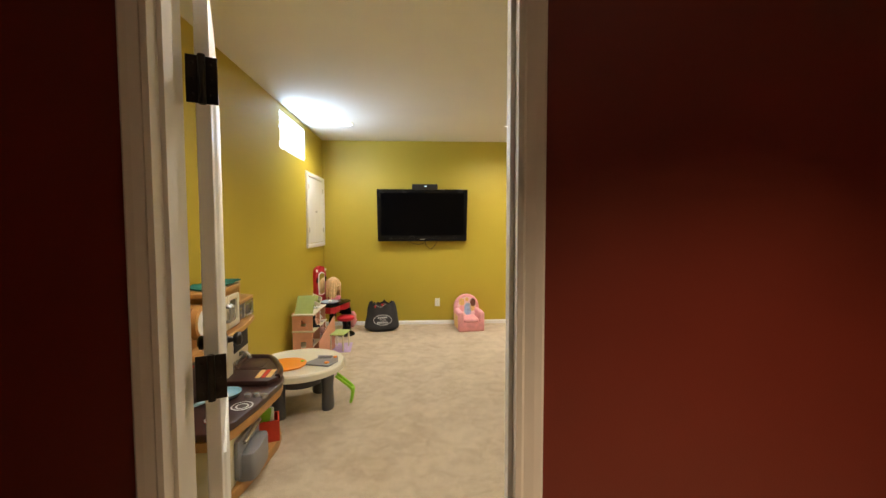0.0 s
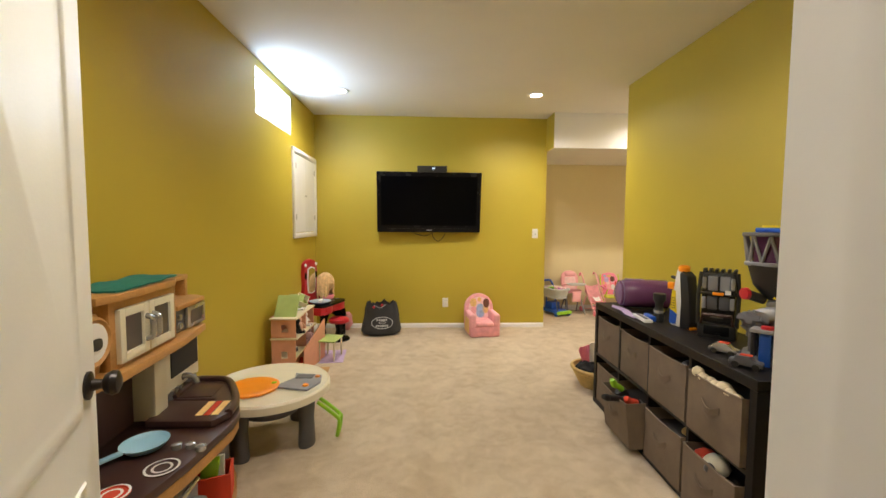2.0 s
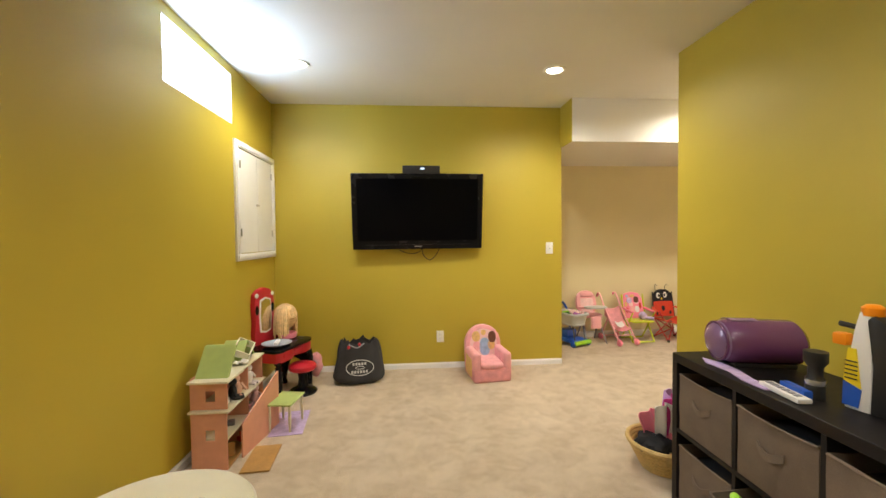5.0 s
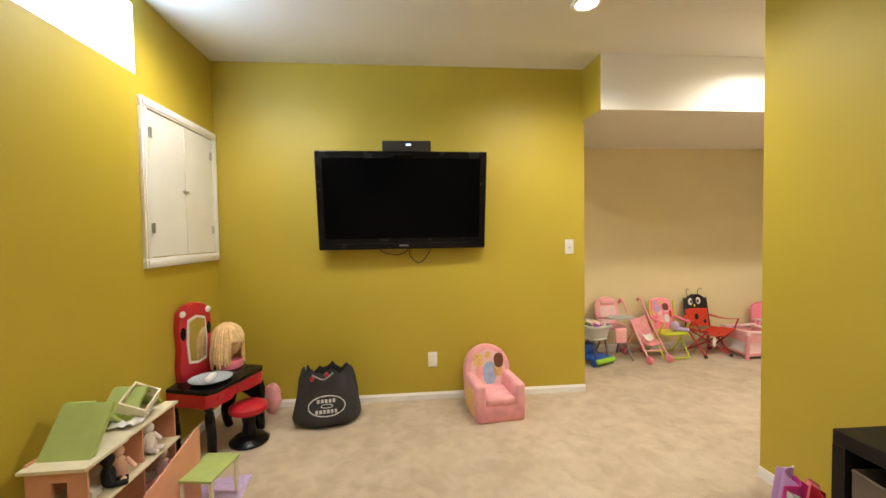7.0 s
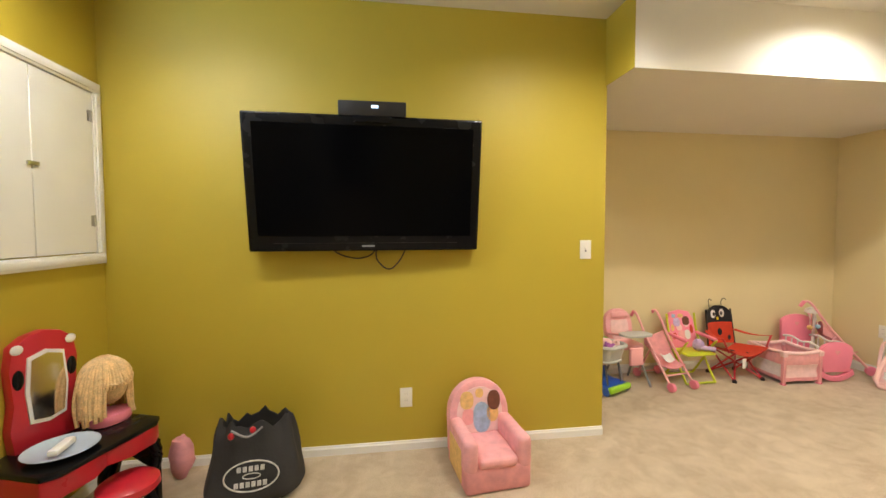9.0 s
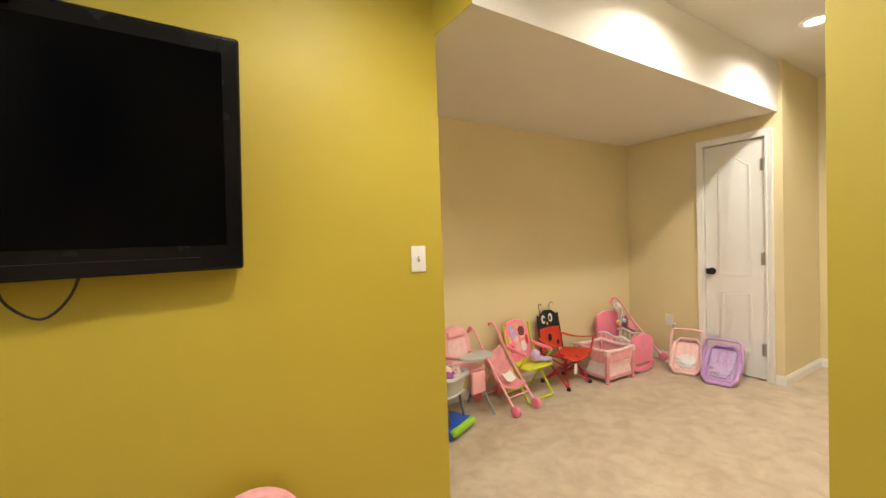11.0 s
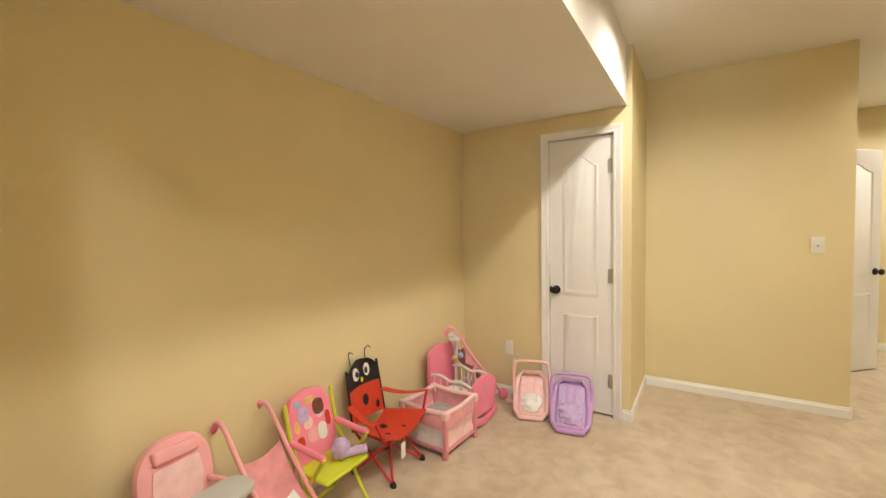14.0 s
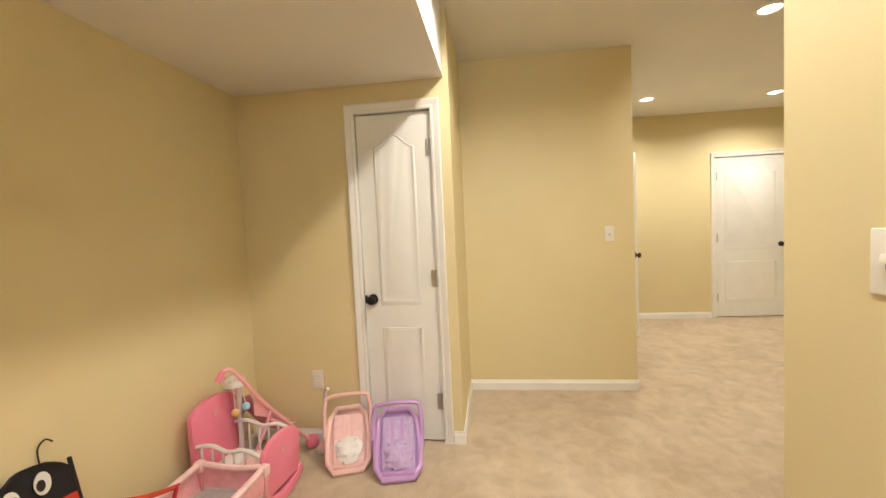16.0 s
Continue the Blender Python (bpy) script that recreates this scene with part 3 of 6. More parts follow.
M_LILACF = material("lilac_cloth", (0.55, 0.42, 0.68), 0.85, var=0.16, scale=40, bump=0.3, bump_scale=300)
M_PLUM = material("plum_gloss_plastic", (0.14, 0.045, 0.13), 0.22, var=0.06, coat=0.3)
M_BLUE = material("blue_plastic", (0.02, 0.10, 0.50), 0.35, var=0.05)
M_YELLOW = material("yellow_plastic", (0.85, 0.65, 0.02), 0.38, var=0.05)
M_TAUPE = material("taupe_bin_fabric", (0.175, 0.130, 0.095), 0.92, var=0.10, scale=12, grain=0.12, grain_scale=350, bump=0.4, bump_scale=700, rand=0.08)
M_ESP = material("espresso_laminate", (0.011, 0.009, 0.009), 0.48, spec=0.25, var=0.12, scale=8, grain=0.1, grain_scale=60)
# shade inside the bins put into a colour; the unit's back board shares it
M_DARK = material("bin_shade_brown", (0.05, 0.04, 0.035), 0.95, var=0.1)
M_DHPINK = material("peach_painted_board", (0.74, 0.36, 0.24), 0.55, var=0.05, scale=16)
M_DHGREEN = material("sage_painted_board", (0.40, 0.50, 0.16), 0.55, var=0.05, scale=16)
M_DHTRIM = material("ivory_painted_board", (0.75, 0.68, 0.50), 0.5, var=0.04, scale=16)
M_PLANKW = material("honey_wood", (0.46, 0.25, 0.07), 0.5, var=0.12, scale=10, grain=0.1, grain_scale=120)
M_BLOND = material("blond_doll_hair", (0.82, 0.56, 0.28), 0.5, var=0.18, scale=30, grain=0.15, grain_scale=160)
M_SKIN = material("doll_vinyl", (0.78, 0.47, 0.34), 0.5, var=0.04)
M_BAG = material("black_bag_cloth", (0.032, 0.031, 0.033), 0.8, var=0.2, scale=10, bump=0.3, bump_scale=90)
M_BAGW = material("worn_white_print", (0.55, 0.55, 0.54), 0.8, var=0.2, scale=40)
M_WICKER = material("straw_wicker", (0.60, 0.42, 0.16), 0.7, var=0.15, scale=60, bump=0.8, bump_scale=160)
M_MIRROR = material("toy_mirror", (0.8, 0.8, 0.8), 0.06, metal=1.0, var=0.02)
M_BLUEF = material("pale_blue_print", (0.34, 0.46, 0.66), 0.85, var=0.2, scale=30)
M_YELF = material("yellow_print", (0.80, 0.52, 0.20), 0.85, var=0.15, scale=40)
M_BRNF = material("brown_print", (0.16, 0.06, 0.035), 0.85, var=0.15, scale=40)
M_WHITEF = material("white_cloth", (0.80, 0.74, 0.74), 0.9, var=0.10, scale=26, bump=0.4, bump_scale=120)
M_VIOLET = material("violet_plush", (0.34, 0.10, 0.36), 0.9, var=0.15, scale=30, bump=0.5, bump_scale=300)
M_FOREST = material("forest_green_plush", (0.03, 0.14, 0.04), 0.9, var=0.15, scale=30, bump=0.5, bump_scale=300)
M_STONE = material("storm_grey_plastic", (0.13, 0.13, 0.15), 0.45, var=0.10, scale=18)
M_HAZE = material("lilac_grey_plastic", (0.21, 0.12, 0.25), 0.18, var=0.08, scale=20)
M_BASIN = material("grey_blue_clear_plastic", (0.42, 0.48, 0.56), 0.18, var=0.05)
M_CREAMF = material("cream_knit", (0.66, 0.55, 0.38), 0.92, var=0.14, scale=50, bump=0.7, bump_scale=260)
M_MAGENTA = material("magenta_wrapping", (0.62, 0.04, 0.26), 0.4, var=0.15, scale=30)
M_BALLB = material("blue_toy_vinyl", (0.06, 0.20, 0.62), 0.35, var=0.06)


def soft_box(x0, x1, y0, y1, z0, z1, r, bm=None, lump=0.0, m=None):
    """Cushion with round edges and slight lumps."""
    own = bmesh.new()
    bmesh.ops.create_cube(own, size=1, matrix=Matrix.Translation(((x0 + x1) / 2, (y0 + y1) / 2, (z0 + z1) / 2)) @ Matrix.Diagonal((x1 - x0, y1 - y0, z1 - z0, 1)))
    bmesh.ops.bevel(own, geom=list(own.edges), offset=r, segments=3, profile=0.5, affect="EDGES")
    if lump:
        bmesh.ops.subdivide_edges(own, edges=list(own.edges), cuts=2, use_grid_fill=True)
        for v in own.verts:
            v.co += Vector((noise.noise(v.co * 9), noise.noise(v.co * 9 + Vector((5, 0, 0))), noise.noise(v.co * 9 + Vector((0, 5, 0))))) * lump
    return merge(bm, own, m)


def sheet(fn, nu, nv, thick):
    """A bent sheet of cloth or board from fn(u, v) with thickness."""
    bm = bmesh.new()
    grid = [[bm.verts.new(fn(i / nu, j / nv)) for j in range(nv + 1)] for i in range(nu + 1)]
    for i in range(nu):
        for j in range(nv):
            bm.faces.new((grid[i][j], grid[i + 1][j], grid[i + 1][j + 1], grid[i][j + 1]))
    bmesh.ops.recalc_face_normals(bm, faces=bm.faces)
    bmesh.ops.solidify(bm, geom=list(bm.faces), thickness=thick)
    return bm


# ---- toy kitchen: local x runs along the wall, -y faces the room ----
def toy_kitchen():
    k = thing("toy_kitchen", "tan and brown plastic play kitchen against the olive wall", "toy kitchen", pose(-1.433, 2.303, 0, 0, 0, 95))
    part("back_panel", boxes((-0.50, 0.46, -0.03, 0.0, 0.0, 0.72), bevel=0.006), M_CREAMP, k)
    part("side_post", box(-0.46, -0.40, -0.16, -0.03, 0.44, 0.755, bevel=0.01), M_CREAMP, k)
    part("side_post", box(0.10, 0.20, -0.15, -0.03, 0.44, 0.755, bevel=0.012), M_CREAMP, k)
    bs = part("backsplash", box(-0.40, 0.10, -0.06, -0.03, 0.44, 0.76), M_BROWN, k, "dark brown splashback")
    for ox, oz, w, mm in ((-0.06, 0.66, 0.05, M_ORANGE), (-0.15, 0.62, 0.06, M_REDF), (-0.24, 0.60, 0.045, M_REDF), (-0.31, 0.64, 0.03, M_YELF)):
        part("sticker", slab(oval(w * 0.5, 0.010, 16, ox, oz), 0.060, 0.062, m=UPRIGHT), mm, bs, "faded printed sticker")
    # upper shelf with two framed doors
    up = part("upper_cabinet", box(-0.235, 0.185, -0.195, 0.0, 0.775, 1.02, bevel=0.012), M_WOODP, k)
    part("top_board", slab([(-0.30, 0.0), (-0.30, -0.20), (-0.20, -0.225), (0.14, -0.225), (0.215, -0.19), (0.215, 0.0)], 1.02, 1.048, bevel=0.008), M_WOODP, k)
    part("lower_ledge", slab([(-0.52, 0.0), (-0.52, -0.20), (-0.30, -0.215), (-0.24, -0.235), (0.18, -0.235), (0.30, -0.222), (0.47, -0.20), (0.53, -0.14), (0.53, 0.0)], 0.742, 0.777, bevel=0.008), M_WOODP, k)
    for x0, x1 in ((-0.205, -0.036), (-0.026, 0.150)):
        bm = bmesh.new()
        for s in ((x0, x0 + 0.030, 0.795, 0.988), (x1 - 0.030, x1, 0.795, 0.988), (x0 + 0.030, x1 - 0.030, 0.795, 0.828), (x0 + 0.030, x1 - 0.030, 0.958, 0.988)):
            box(s[0], s[1], -0.212, -0.192, s[2], s[3], bevel=0.003, bm=bm)
        dr = part("cabinet_door", bm, M_IVORY, up, "ivory framed cabinet door")
        part("pane", box(x0 + 0.028, x1 - 0.028, -0.201, -0.196, 0.826, 0.960), M_SMOKE, up, "smoked window")
    for hx in (-0.052, -0.010):
        part("door_handle", tube(bend([(hx, -0.21, 0.845), (hx, -0.232, 0.855), (hx, -0.235, 0.89), (hx, -0.232, 0.925), (hx, -0.21, 0.935)], 3), 0.011, 8), M_SILVER, up, "silver handle")
    # microwave bay at the end
    part("bay_post", box(0.190, 0.216, -0.185, 0.0, 0.777, 1.018, bevel=0.004), M_WOODP, k)
    part("bay_shelf", slab([(0.216, 0.0), (0.216, -0.195), (0.50, -0.185), (0.54, -0.13), (0.54, 0.0)], 0.893, 0.916, bevel=0.006), M_WOODP, k)
    part("bay_back", box(0.217, 0.52, -0.03, 0.0, 0.778, 1.02), M_WOODP, k)
    part("bay_top_rail", slab([(0.217, 0.0), (0.217, -0.10), (0.54, -0.09), (0.54, 0.0)], 1.000, 1.025, bevel=0.006), M_WOODP, k)
    part("bay_end", box(0.505, 0.53, -0.09, 0.0, 0.916, 1.000, bevel=0.004), M_WOODP, k)
    mw = part("microwave", box(0.222, 0.515, -0.165, -0.03, 0.778, 0.892, bevel=0.008), M_DGREY, k, "dark toy microwave")
    part("microwave_door", box(0.335, 0.517, -0.180, -0.163, 0.783, 0.888, bevel=0.005), M_SILVER, mw, "silver door")
    part("microwave_window", box(0.36, 0.49, -0.183, -0.178, 0.803, 0.868, bevel=0.002), M_SMOKE, mw, "smoked window")
    part("dial", lathe([(0, 0), (0.016, 0), (0.014, 0.010), (0, 0.012)], 14, m=Matrix.Translation((0.28, -0.165, 0.85)) @ pose(0, 0, 0, 90)), M_SILVER, mw)
    part("dial", lathe([(0, 0), (0.016, 0), (0.014, 0.010), (0, 0.012)], 14, m=Matrix.Translation((0.28, -0.165, 0.81)) @ pose(0, 0, 0, 90)), M_SILVER, mw)
    # clock tower
    part("clock_pillar", box(-0.45, -0.237, -0.17, 0.0, 0.777, 0.99, bevel=0.02), M_WOODP, k)
    ck = part("clock_rim", lathe([(0, 0), (0.085, 0), (0.085, 0.03), (0.075, 0.038), (0.066, 0.03), (0, 0.03)], 28, m=Matrix.Translation((-0.32, -0.17, 0.905)) @ pose(0, 0, 0, 90)), M_WOODP, k)
    part("clock_face", lathe([(0, 0.031), (0.064, 0.031), (0.064, 0.033), (0, 0.033)], 28, m=Matrix.Translation((-0.32, -0.17, 0.905)) @ pose(0, 0, 0, 90)), M_WHITE, ck)
    part("clock_hand", slab(oval(0.024, 0.020, 16, -0.312, 0.898, 2.5), 0.204, 0.208, m=UPRIGHT), M_BLK, ck, "black hands")
    # chalkboard below the bay
    part("board_frame", box(0.225, 0.535, -0.13, -0.03, 0.50, 0.742, bevel=0.006), M_IVORY, k)
    part("chalkboard", box(0.262, 0.515, -0.136, -0.125, 0.565, 0.725), M_SLATE, k)
    # counter with hob and sink
    outline = [(-0.52, 0.0), (-0.52, -0.30), (-0.40, -0.37), (-0.20, -0.42), (0.0, -0.45), (0.10, -0.465), (0.20, -0.455), (0.32, -0.41), (0.48, -0.32), (0.53, -0.25), (0.53, 0.0)]
    part("counter", slab(outline, 0.385, 0.425, bevel=0.012), M_BROWN, k, "brown speckled counter")
    part("counter_edge", slab([(x, y * 0.985) for x, y in outline], 0.335, 0.384, bevel=0.008), M_WOODP, k)
    bm = slab([(0.06, -0.12), (0.03, -0.40), (0.11, -0.445), (0.20, -0.44), (0.32, -0.395), (0.48, -0.305), (0.515, -0.25), (0.515, -0.12)], 0.427, 0.462, bevel=0.014)
    sk = part("sink_top", bm, M_BROWN, k)
    part("sink_rim", tube(bend([(0.28, -0.13, 0.462), (0.49, -0.13, 0.466), (0.505, -0.2, 0.466), (0.475, -0.30, 0.466), (0.32, -0.388, 0.464), (0.20, -0.434, 0.460), (0.11, -0.438, 0.456)], 4), 0.018, 10), M_BROWN, sk)
    part("sink_basin", box(0.28, 0.46, -0.30, -0.15, 0.4625, 0.4655, bevel=0.001), M_BROWN, sk)
    part("sink_rim", tube(bend([(0.265, -0.14, 0.458), (0.255, -0.22, 0.458), (0.245, -0.33, 0.458)], 4), 0.010, 8), M_BROWN, sk)
    part("sticker", box(0.085, 0.225, -0.405, -0.375, 0.4625, 0.464), M_YELF, sk, "yellow cutting-board stripe")
    part("sticker", box(0.085, 0.225, -0.37, -0.345, 0.4625, 0.464), M_REDF, sk, "red cutting-board stripe")
    part("sticker", box(0.085, 0.225, -0.34, -0.31, 0.4625, 0.464), M_YELF, sk, "yellow cutting-board stripe")
    part("faucet", tube(bend([(0.37, -0.11, 0.45), (0.37, -0.115, 0.515), (0.37, -0.14, 0.54), (0.37, -0.18, 0.53), (0.37, -0.195, 0.50)], 4), 0.014, 10), M_SILVER, k, "silver faucet")
    for hx in (0.27, 0.31, 0.44, 0.48):
        part("tap", lathe([(0, 0.45), (0.018, 0.45), (0.018, 0.47), (0.026, 0.48), (0.026, 0.495), (0, 0.505)], 12, m=Matrix.Translation((hx, -0.115, 0.012))), M_SILVER, k)
    for hx, hy, r in ((-0.235, -0.345, 0.056), (-0.37, -0.265, 0.052)):
        bn = part("burner", lathe([(0, 0.4255), (r, 0.4255), (r, 0.429), (r * 0.82, 0.430), (r * 0.80, 0.427), (0, 0.427)], 28, m=Matrix.Translation((hx, hy, 0))), M_BROWN if r > 0.054 else M_REDF, k, "printed burner")
        part("burner_ring", lathe([(r * 0.45, 0.4282), (r * 0.52, 0.4295), (r * 0.6, 0.4282)], 24, m=Matrix.Translation((hx, hy, 0))), M_WHITE, bn)
        part("burner_ring", lathe([(r * 0.86, 0.4302), (r * 0.93, 0.4312), (r, 0.4295)], 24, m=Matrix.Translation((hx, hy, 0))), M_WHITE, bn)
    for hx, hy in ((-0.105, -0.33), (-0.105, -0.38), (-0.125, -0.425)):
        part("dial", lathe([(0, 0.425), (0.020, 0.425), (0.018, 0.442), (0.008, 0.447), (0, 0.447)], 14, m=Matrix.Translation((hx, hy, 0))), M_SILVER, k)
    # base with oven and open shelf
    part("base_post", box(0.33, 0.46, -0.31, -0.03, 0.0, 0.335, bevel=0.03), M_GREY, k)
    part("base_post", box(-0.50, -0.40, -0.28, -0.03, 0.0, 0.335, bevel=0.02), M_CREAMP, k)
    part("plinth", slab([(x * 0.98, y * 0.95) for x, y in outline], 0.0, 0.06, bevel=0.012), M_WOODP, k)
    part("oven_body", box(-0.40, 0.02, -0.34, -0.03, 0.06, 0.33, bevel=0.015), M_CREAMP, k)
    part("oven_door", box(-0.36, -0.02, -0.365, -0.34, 0.09, 0.29, bevel=0.010), M_GREY, k, "grey oven door")
    part("oven_handle", tube([(-0.32, -0.38, 0.27), (-0.06, -0.38, 0.27)], 0.010, 8), M_SILVER, k)
    return k


toy_kitchen()
cloth = thing("teal_cloth", "teal folded cloth lying on top of the play kitchen", "cloth", pose(-1.30, 2.30, 1.049, 0, 0, 90))
part("fold", sheet(lambda u, v: (-0.19 + 0.38 * u, -0.09 + 0.17 * v + 0.02 * u, 0.008 + 0.012 * noise.noise(Vector((u * 4, v * 4, 1))) + 0.01 * u), 14, 8, 0.006), M_TEAL, cloth)
pan = thing("toy_pan", "pale blue toy frying pan on the play hob", "toy pan", pose(-1.212, 2.225, 0.432, 0, 0, -30))
part("bowl", lathe([(0, 0.0), (0.062, 0.0), (0.078, 0.022), (0.082, 0.024), (0.078, 0.018), (0.06, 0.005), (0, 0.005)], 28), M_SKY, pan)
part("handle", box(-0.013, 0.013, -0.20, -0.075, 0.012, 0.024, bevel=0.005), M_SKY, pan)
bin_ = thing("book_bin", "small orange bin with toy packets under the play kitchen", "toy bin", pose(-1.10, 2.46, 0.06, 0, 0, 20))
part("tub", boxes((-0.09, 0.09, -0.07, 0.07, 0, 0.01), (-0.09, 0.09, -0.07, -0.06, 0, 0.13), (-0.09, 0.09, 0.06, 0.07, 0, 0.13), (-0.09, -0.08, -0.06, 0.06, 0, 0.13), (0.08, 0.09, -0.06, 0.06, 0, 0.13)), M_REDF, bin_)
part("packet", box(-0.05, 0.02, -0.02, 0.02, 0.02, 0.20, bevel=0.008, m=pose(0, 0, 0, 10, 8)), M_LIME, bin_)
part("packet", box(-0.01, 0.06, -0.03, 0.0, 0.02, 0.185, bevel=0.008, m=pose(0, 0, 0, -10, 0)), M_WHITE, bin_)
tray = thing("grey_tub", "grey plastic tub in front of the play kitchen base", "toy bin", pose(-1.035, 2.14, 0.06, 0, 0, 4))
part("tub", slab(oval(0.055, 0.13, 24, power=4), 0, 0.15, bevel=0.015), M_GREY, tray)

# ---- activity table ----
tb = thing("activity_table", "round ivory plastic activity table on grey legs", "toy table", pose(-1.062, 3.082, 0) @ Matrix.Diagonal((0.845, 0.845, 0.91, 1)))
R = 0.405
part("tabletop", lathe([(0, 0.335), (R - 0.04, 0.335), (R - 0.008, 0.318), (R, 0.322), (R, 0.365), (R - 0.012, 0.378), (R - 0.03, 0.372), (0, 0.370)], 56), M_IVORY, tb)
for a in (-20, 70, 160, 250):
    part("leg", lathe([(0, 0), (0.062, 0), (0.068, 0.02), (0.060, 0.18), (0.075, 0.335), (0, 0.335)], 20, m=pose(0.295 * math.cos(radians(a)), 0.295 * math.sin(radians(a)), 0, 0, 0, a), sx=0.75), M_DGREY, tb)
part("under_tray", lathe([(0, 0.20), (0.20, 0.20), (0.26, 0.30), (0.27, 0.335), (0, 0.335)], 32), M_DGREY, tb)
part("orange_disc", lathe([(0, 0.371), (0.155, 0.371), (0.172, 0.377), (0.172, 0.388), (0.155, 0.394), (0.10, 0.390), (0.03, 0.392), (0, 0.392)], 40, m=pose(-0.085, -0.10, 0)), M_ORANGE, tb, "orange turntable lid")
part("green_button", box(0.03, 0.06, -0.065, -0.045, 0.390, 0.399, bevel=0.003), M_LIME, tb)
gp = part("control_panel", slab([(0.06, -0.10), (0.30, -0.16), (0.355, -0.02), (0.33, 0.11), (0.13, 0.15), (0.15, 0.06), (0.10, -0.02)], 0.372, 0.386, bevel=0.004), M_GREY, tb, "grey game panel")
part("screen", box(0.16, 0.28, 0.04, 0.11, 0.386, 0.389), M_DGREY, gp)
part("knob", lathe([(0, 0.386), (0.022, 0.386), (0.02, 0.394), (0, 0.395)], 16, m=pose(0.27, -0.09, 0)), M_ORANGE, gp)
part("knob", lathe([(0, 0.386), (0.018, 0.386), (0.016, 0.394), (0, 0.395)], 16, m=pose(0.31, 0.07, 0)), M_ORANGE, gp)
gl = thing("green_track_leg", "bright green plastic bracket standing against the activity table", "toy", pose(-0.69, 3.09, 0, 0, 0, 0))
for y in (-0.02, 0.035):
    part("rail", tube(bend([(-0.085, y - 0.03, 0.235), (-0.03, y - 0.01, 0.18), (0.025, y, 0.125), (0.035, y, 0.095), (0.022, y, 0.012)], 4), 0.011, 8), M_LIME, gl)
part("crossbar", tube([(0.022, -0.02, 0.013), (0.022, 0.035, 0.013)], 0.011, 8), M_LIME, gl)
part("crossbar", tube([(0.03, -0.02, 0.118), (0.03, 0.035, 0.118)], 0.009, 8), M_LIME, gl)

# ---- doll's house: open front faces +x ----
dh = thing("dolls_house", "peach wooden doll's house with sage green roof, front open", "doll's house", pose(-1.312, 4.31, 0) @ Matrix.Diagonal((0.88, 1, 1, 1)))
X0, X1, Y0, Y1 = -0.115, 0.115, -0.29, 0.25
part("back_wall", boxes((X0, X0 + 0.008, Y0, Y1, 0, 0.52)), M_DHPINK, dh)


def holed(y0, y1, z1, wy, wz, wz0):
    """End wall in x and z with a square window."""
    return boxes((X0 + 0.008, wy - 0.03, y0, y1, wz0, z1), (wy + 0.03, X1, y0, y1, wz0, z1), (wy - 0.03, wy + 0.03, y0, y1, wz0, wz - 0.032), (wy - 0.03, wy + 0.03, y0, y1, wz + 0.032, z1))


part("end_wall", holed(Y0, Y0 + 0.008, 0.50, 0.01, 0.42, 0.345), M_DHPINK, dh)
part("end_wall", holed(Y0 - 0.012, Y0 - 0.004, 0.33, 0.01, 0.20, 0.0), M_DHPINK, dh)
part("end_wall", boxes((X0 + 0.008, X1, Y1 - 0.008, Y1, 0, 0.50)), M_DHPINK, dh)
part("partition", boxes((X0 + 0.008, X1 - 0.01, 0.02, 0.028, 0, 0.50)), M_DHPINK, dh)
for z, over in ((0.0, 0.0), (0.332, 0.022), (0.168, 0.0)):
    part("floor_board", boxes((X0, X1 + over, Y0 - over * 1.4, Y1, z, z + 0.010)), M_DHTRIM if z else M_PLANKW, dh)
part("eave_board", boxes((X0 - 0.0, X1 + 0.02, Y0 - 0.03, -0.10, 0.500, 0.512)), M_DHTRIM, dh)
part("roof", slab([(-0.26, 0.512), (-0.235, 0.512), (-0.12, 0.665), (-0.135, 0.672)], -0.10, 0.105, m=pose(0, 0, 0, 0, 0, 0) @ Matrix(((0, 0, 1, 0), (1, 0, 0, 0), (0, 1, 0, 0), (0, 0, 0, 1)))), M_DHGREEN, dh)
part("roof", slab([(-0.13, 0.665), (-0.118, 0.672), (0.02, 0.53), (0.0, 0.53)], -0.10, 0.02, m=Matrix(((0, 0, 1, 0), (1, 0, 0, 0), (0, 1, 0, 0), (0, 0, 0, 1)))), M_DHGREEN, dh)
YZ = Matrix(((0, 0, 1, 0), (1, 0, 0, 0), (0, 1, 0, 0), (0, 0, 0, 1)))
part("roof", slab([(0.0, 0.512), (0.02, 0.512), (0.14, 0.625), (0.128, 0.632)], -0.10, 0.06, m=YZ), M_DHGREEN, dh)
part("roof", slab([(0.13, 0.625), (0.142, 0.632), (0.25, 0.512), (0.235, 0.512)], -0.10, 0.06, m=YZ), M_DHGREEN, dh)
part("ceiling_board", boxes((X0, X1 + 0.012, -0.10, Y1 + 0.01, 0.501, 0.511)), M_DHTRIM, dh)
bm = bmesh.new()
for s in ((-0.06, -0.052, -0.07, 0.07), (0.052, 0.06, -0.07, 0.07), (-0.052, 0.052, -0.07, -0.062), (-0.052, 0.052, 0.062, 0.07)):
    box(*s, 0, 0.05, bm=bm)
part("dormer_tray", merge(None, bm, pose(0.035, 0.10, 0.565, 22, 24, 14)), M_DHTRIM, dh)
part("open_front", slab([(-0.24, 0.0), (0.21, 0.0), (0.21, 0.375), (0.16, 0.36), (-0.24, 0.20)], 0, 0.010, m=pose(0.185, 0.06, 0, 0, 0, 80) @ UPRIGHT), M_DHPINK, dh)
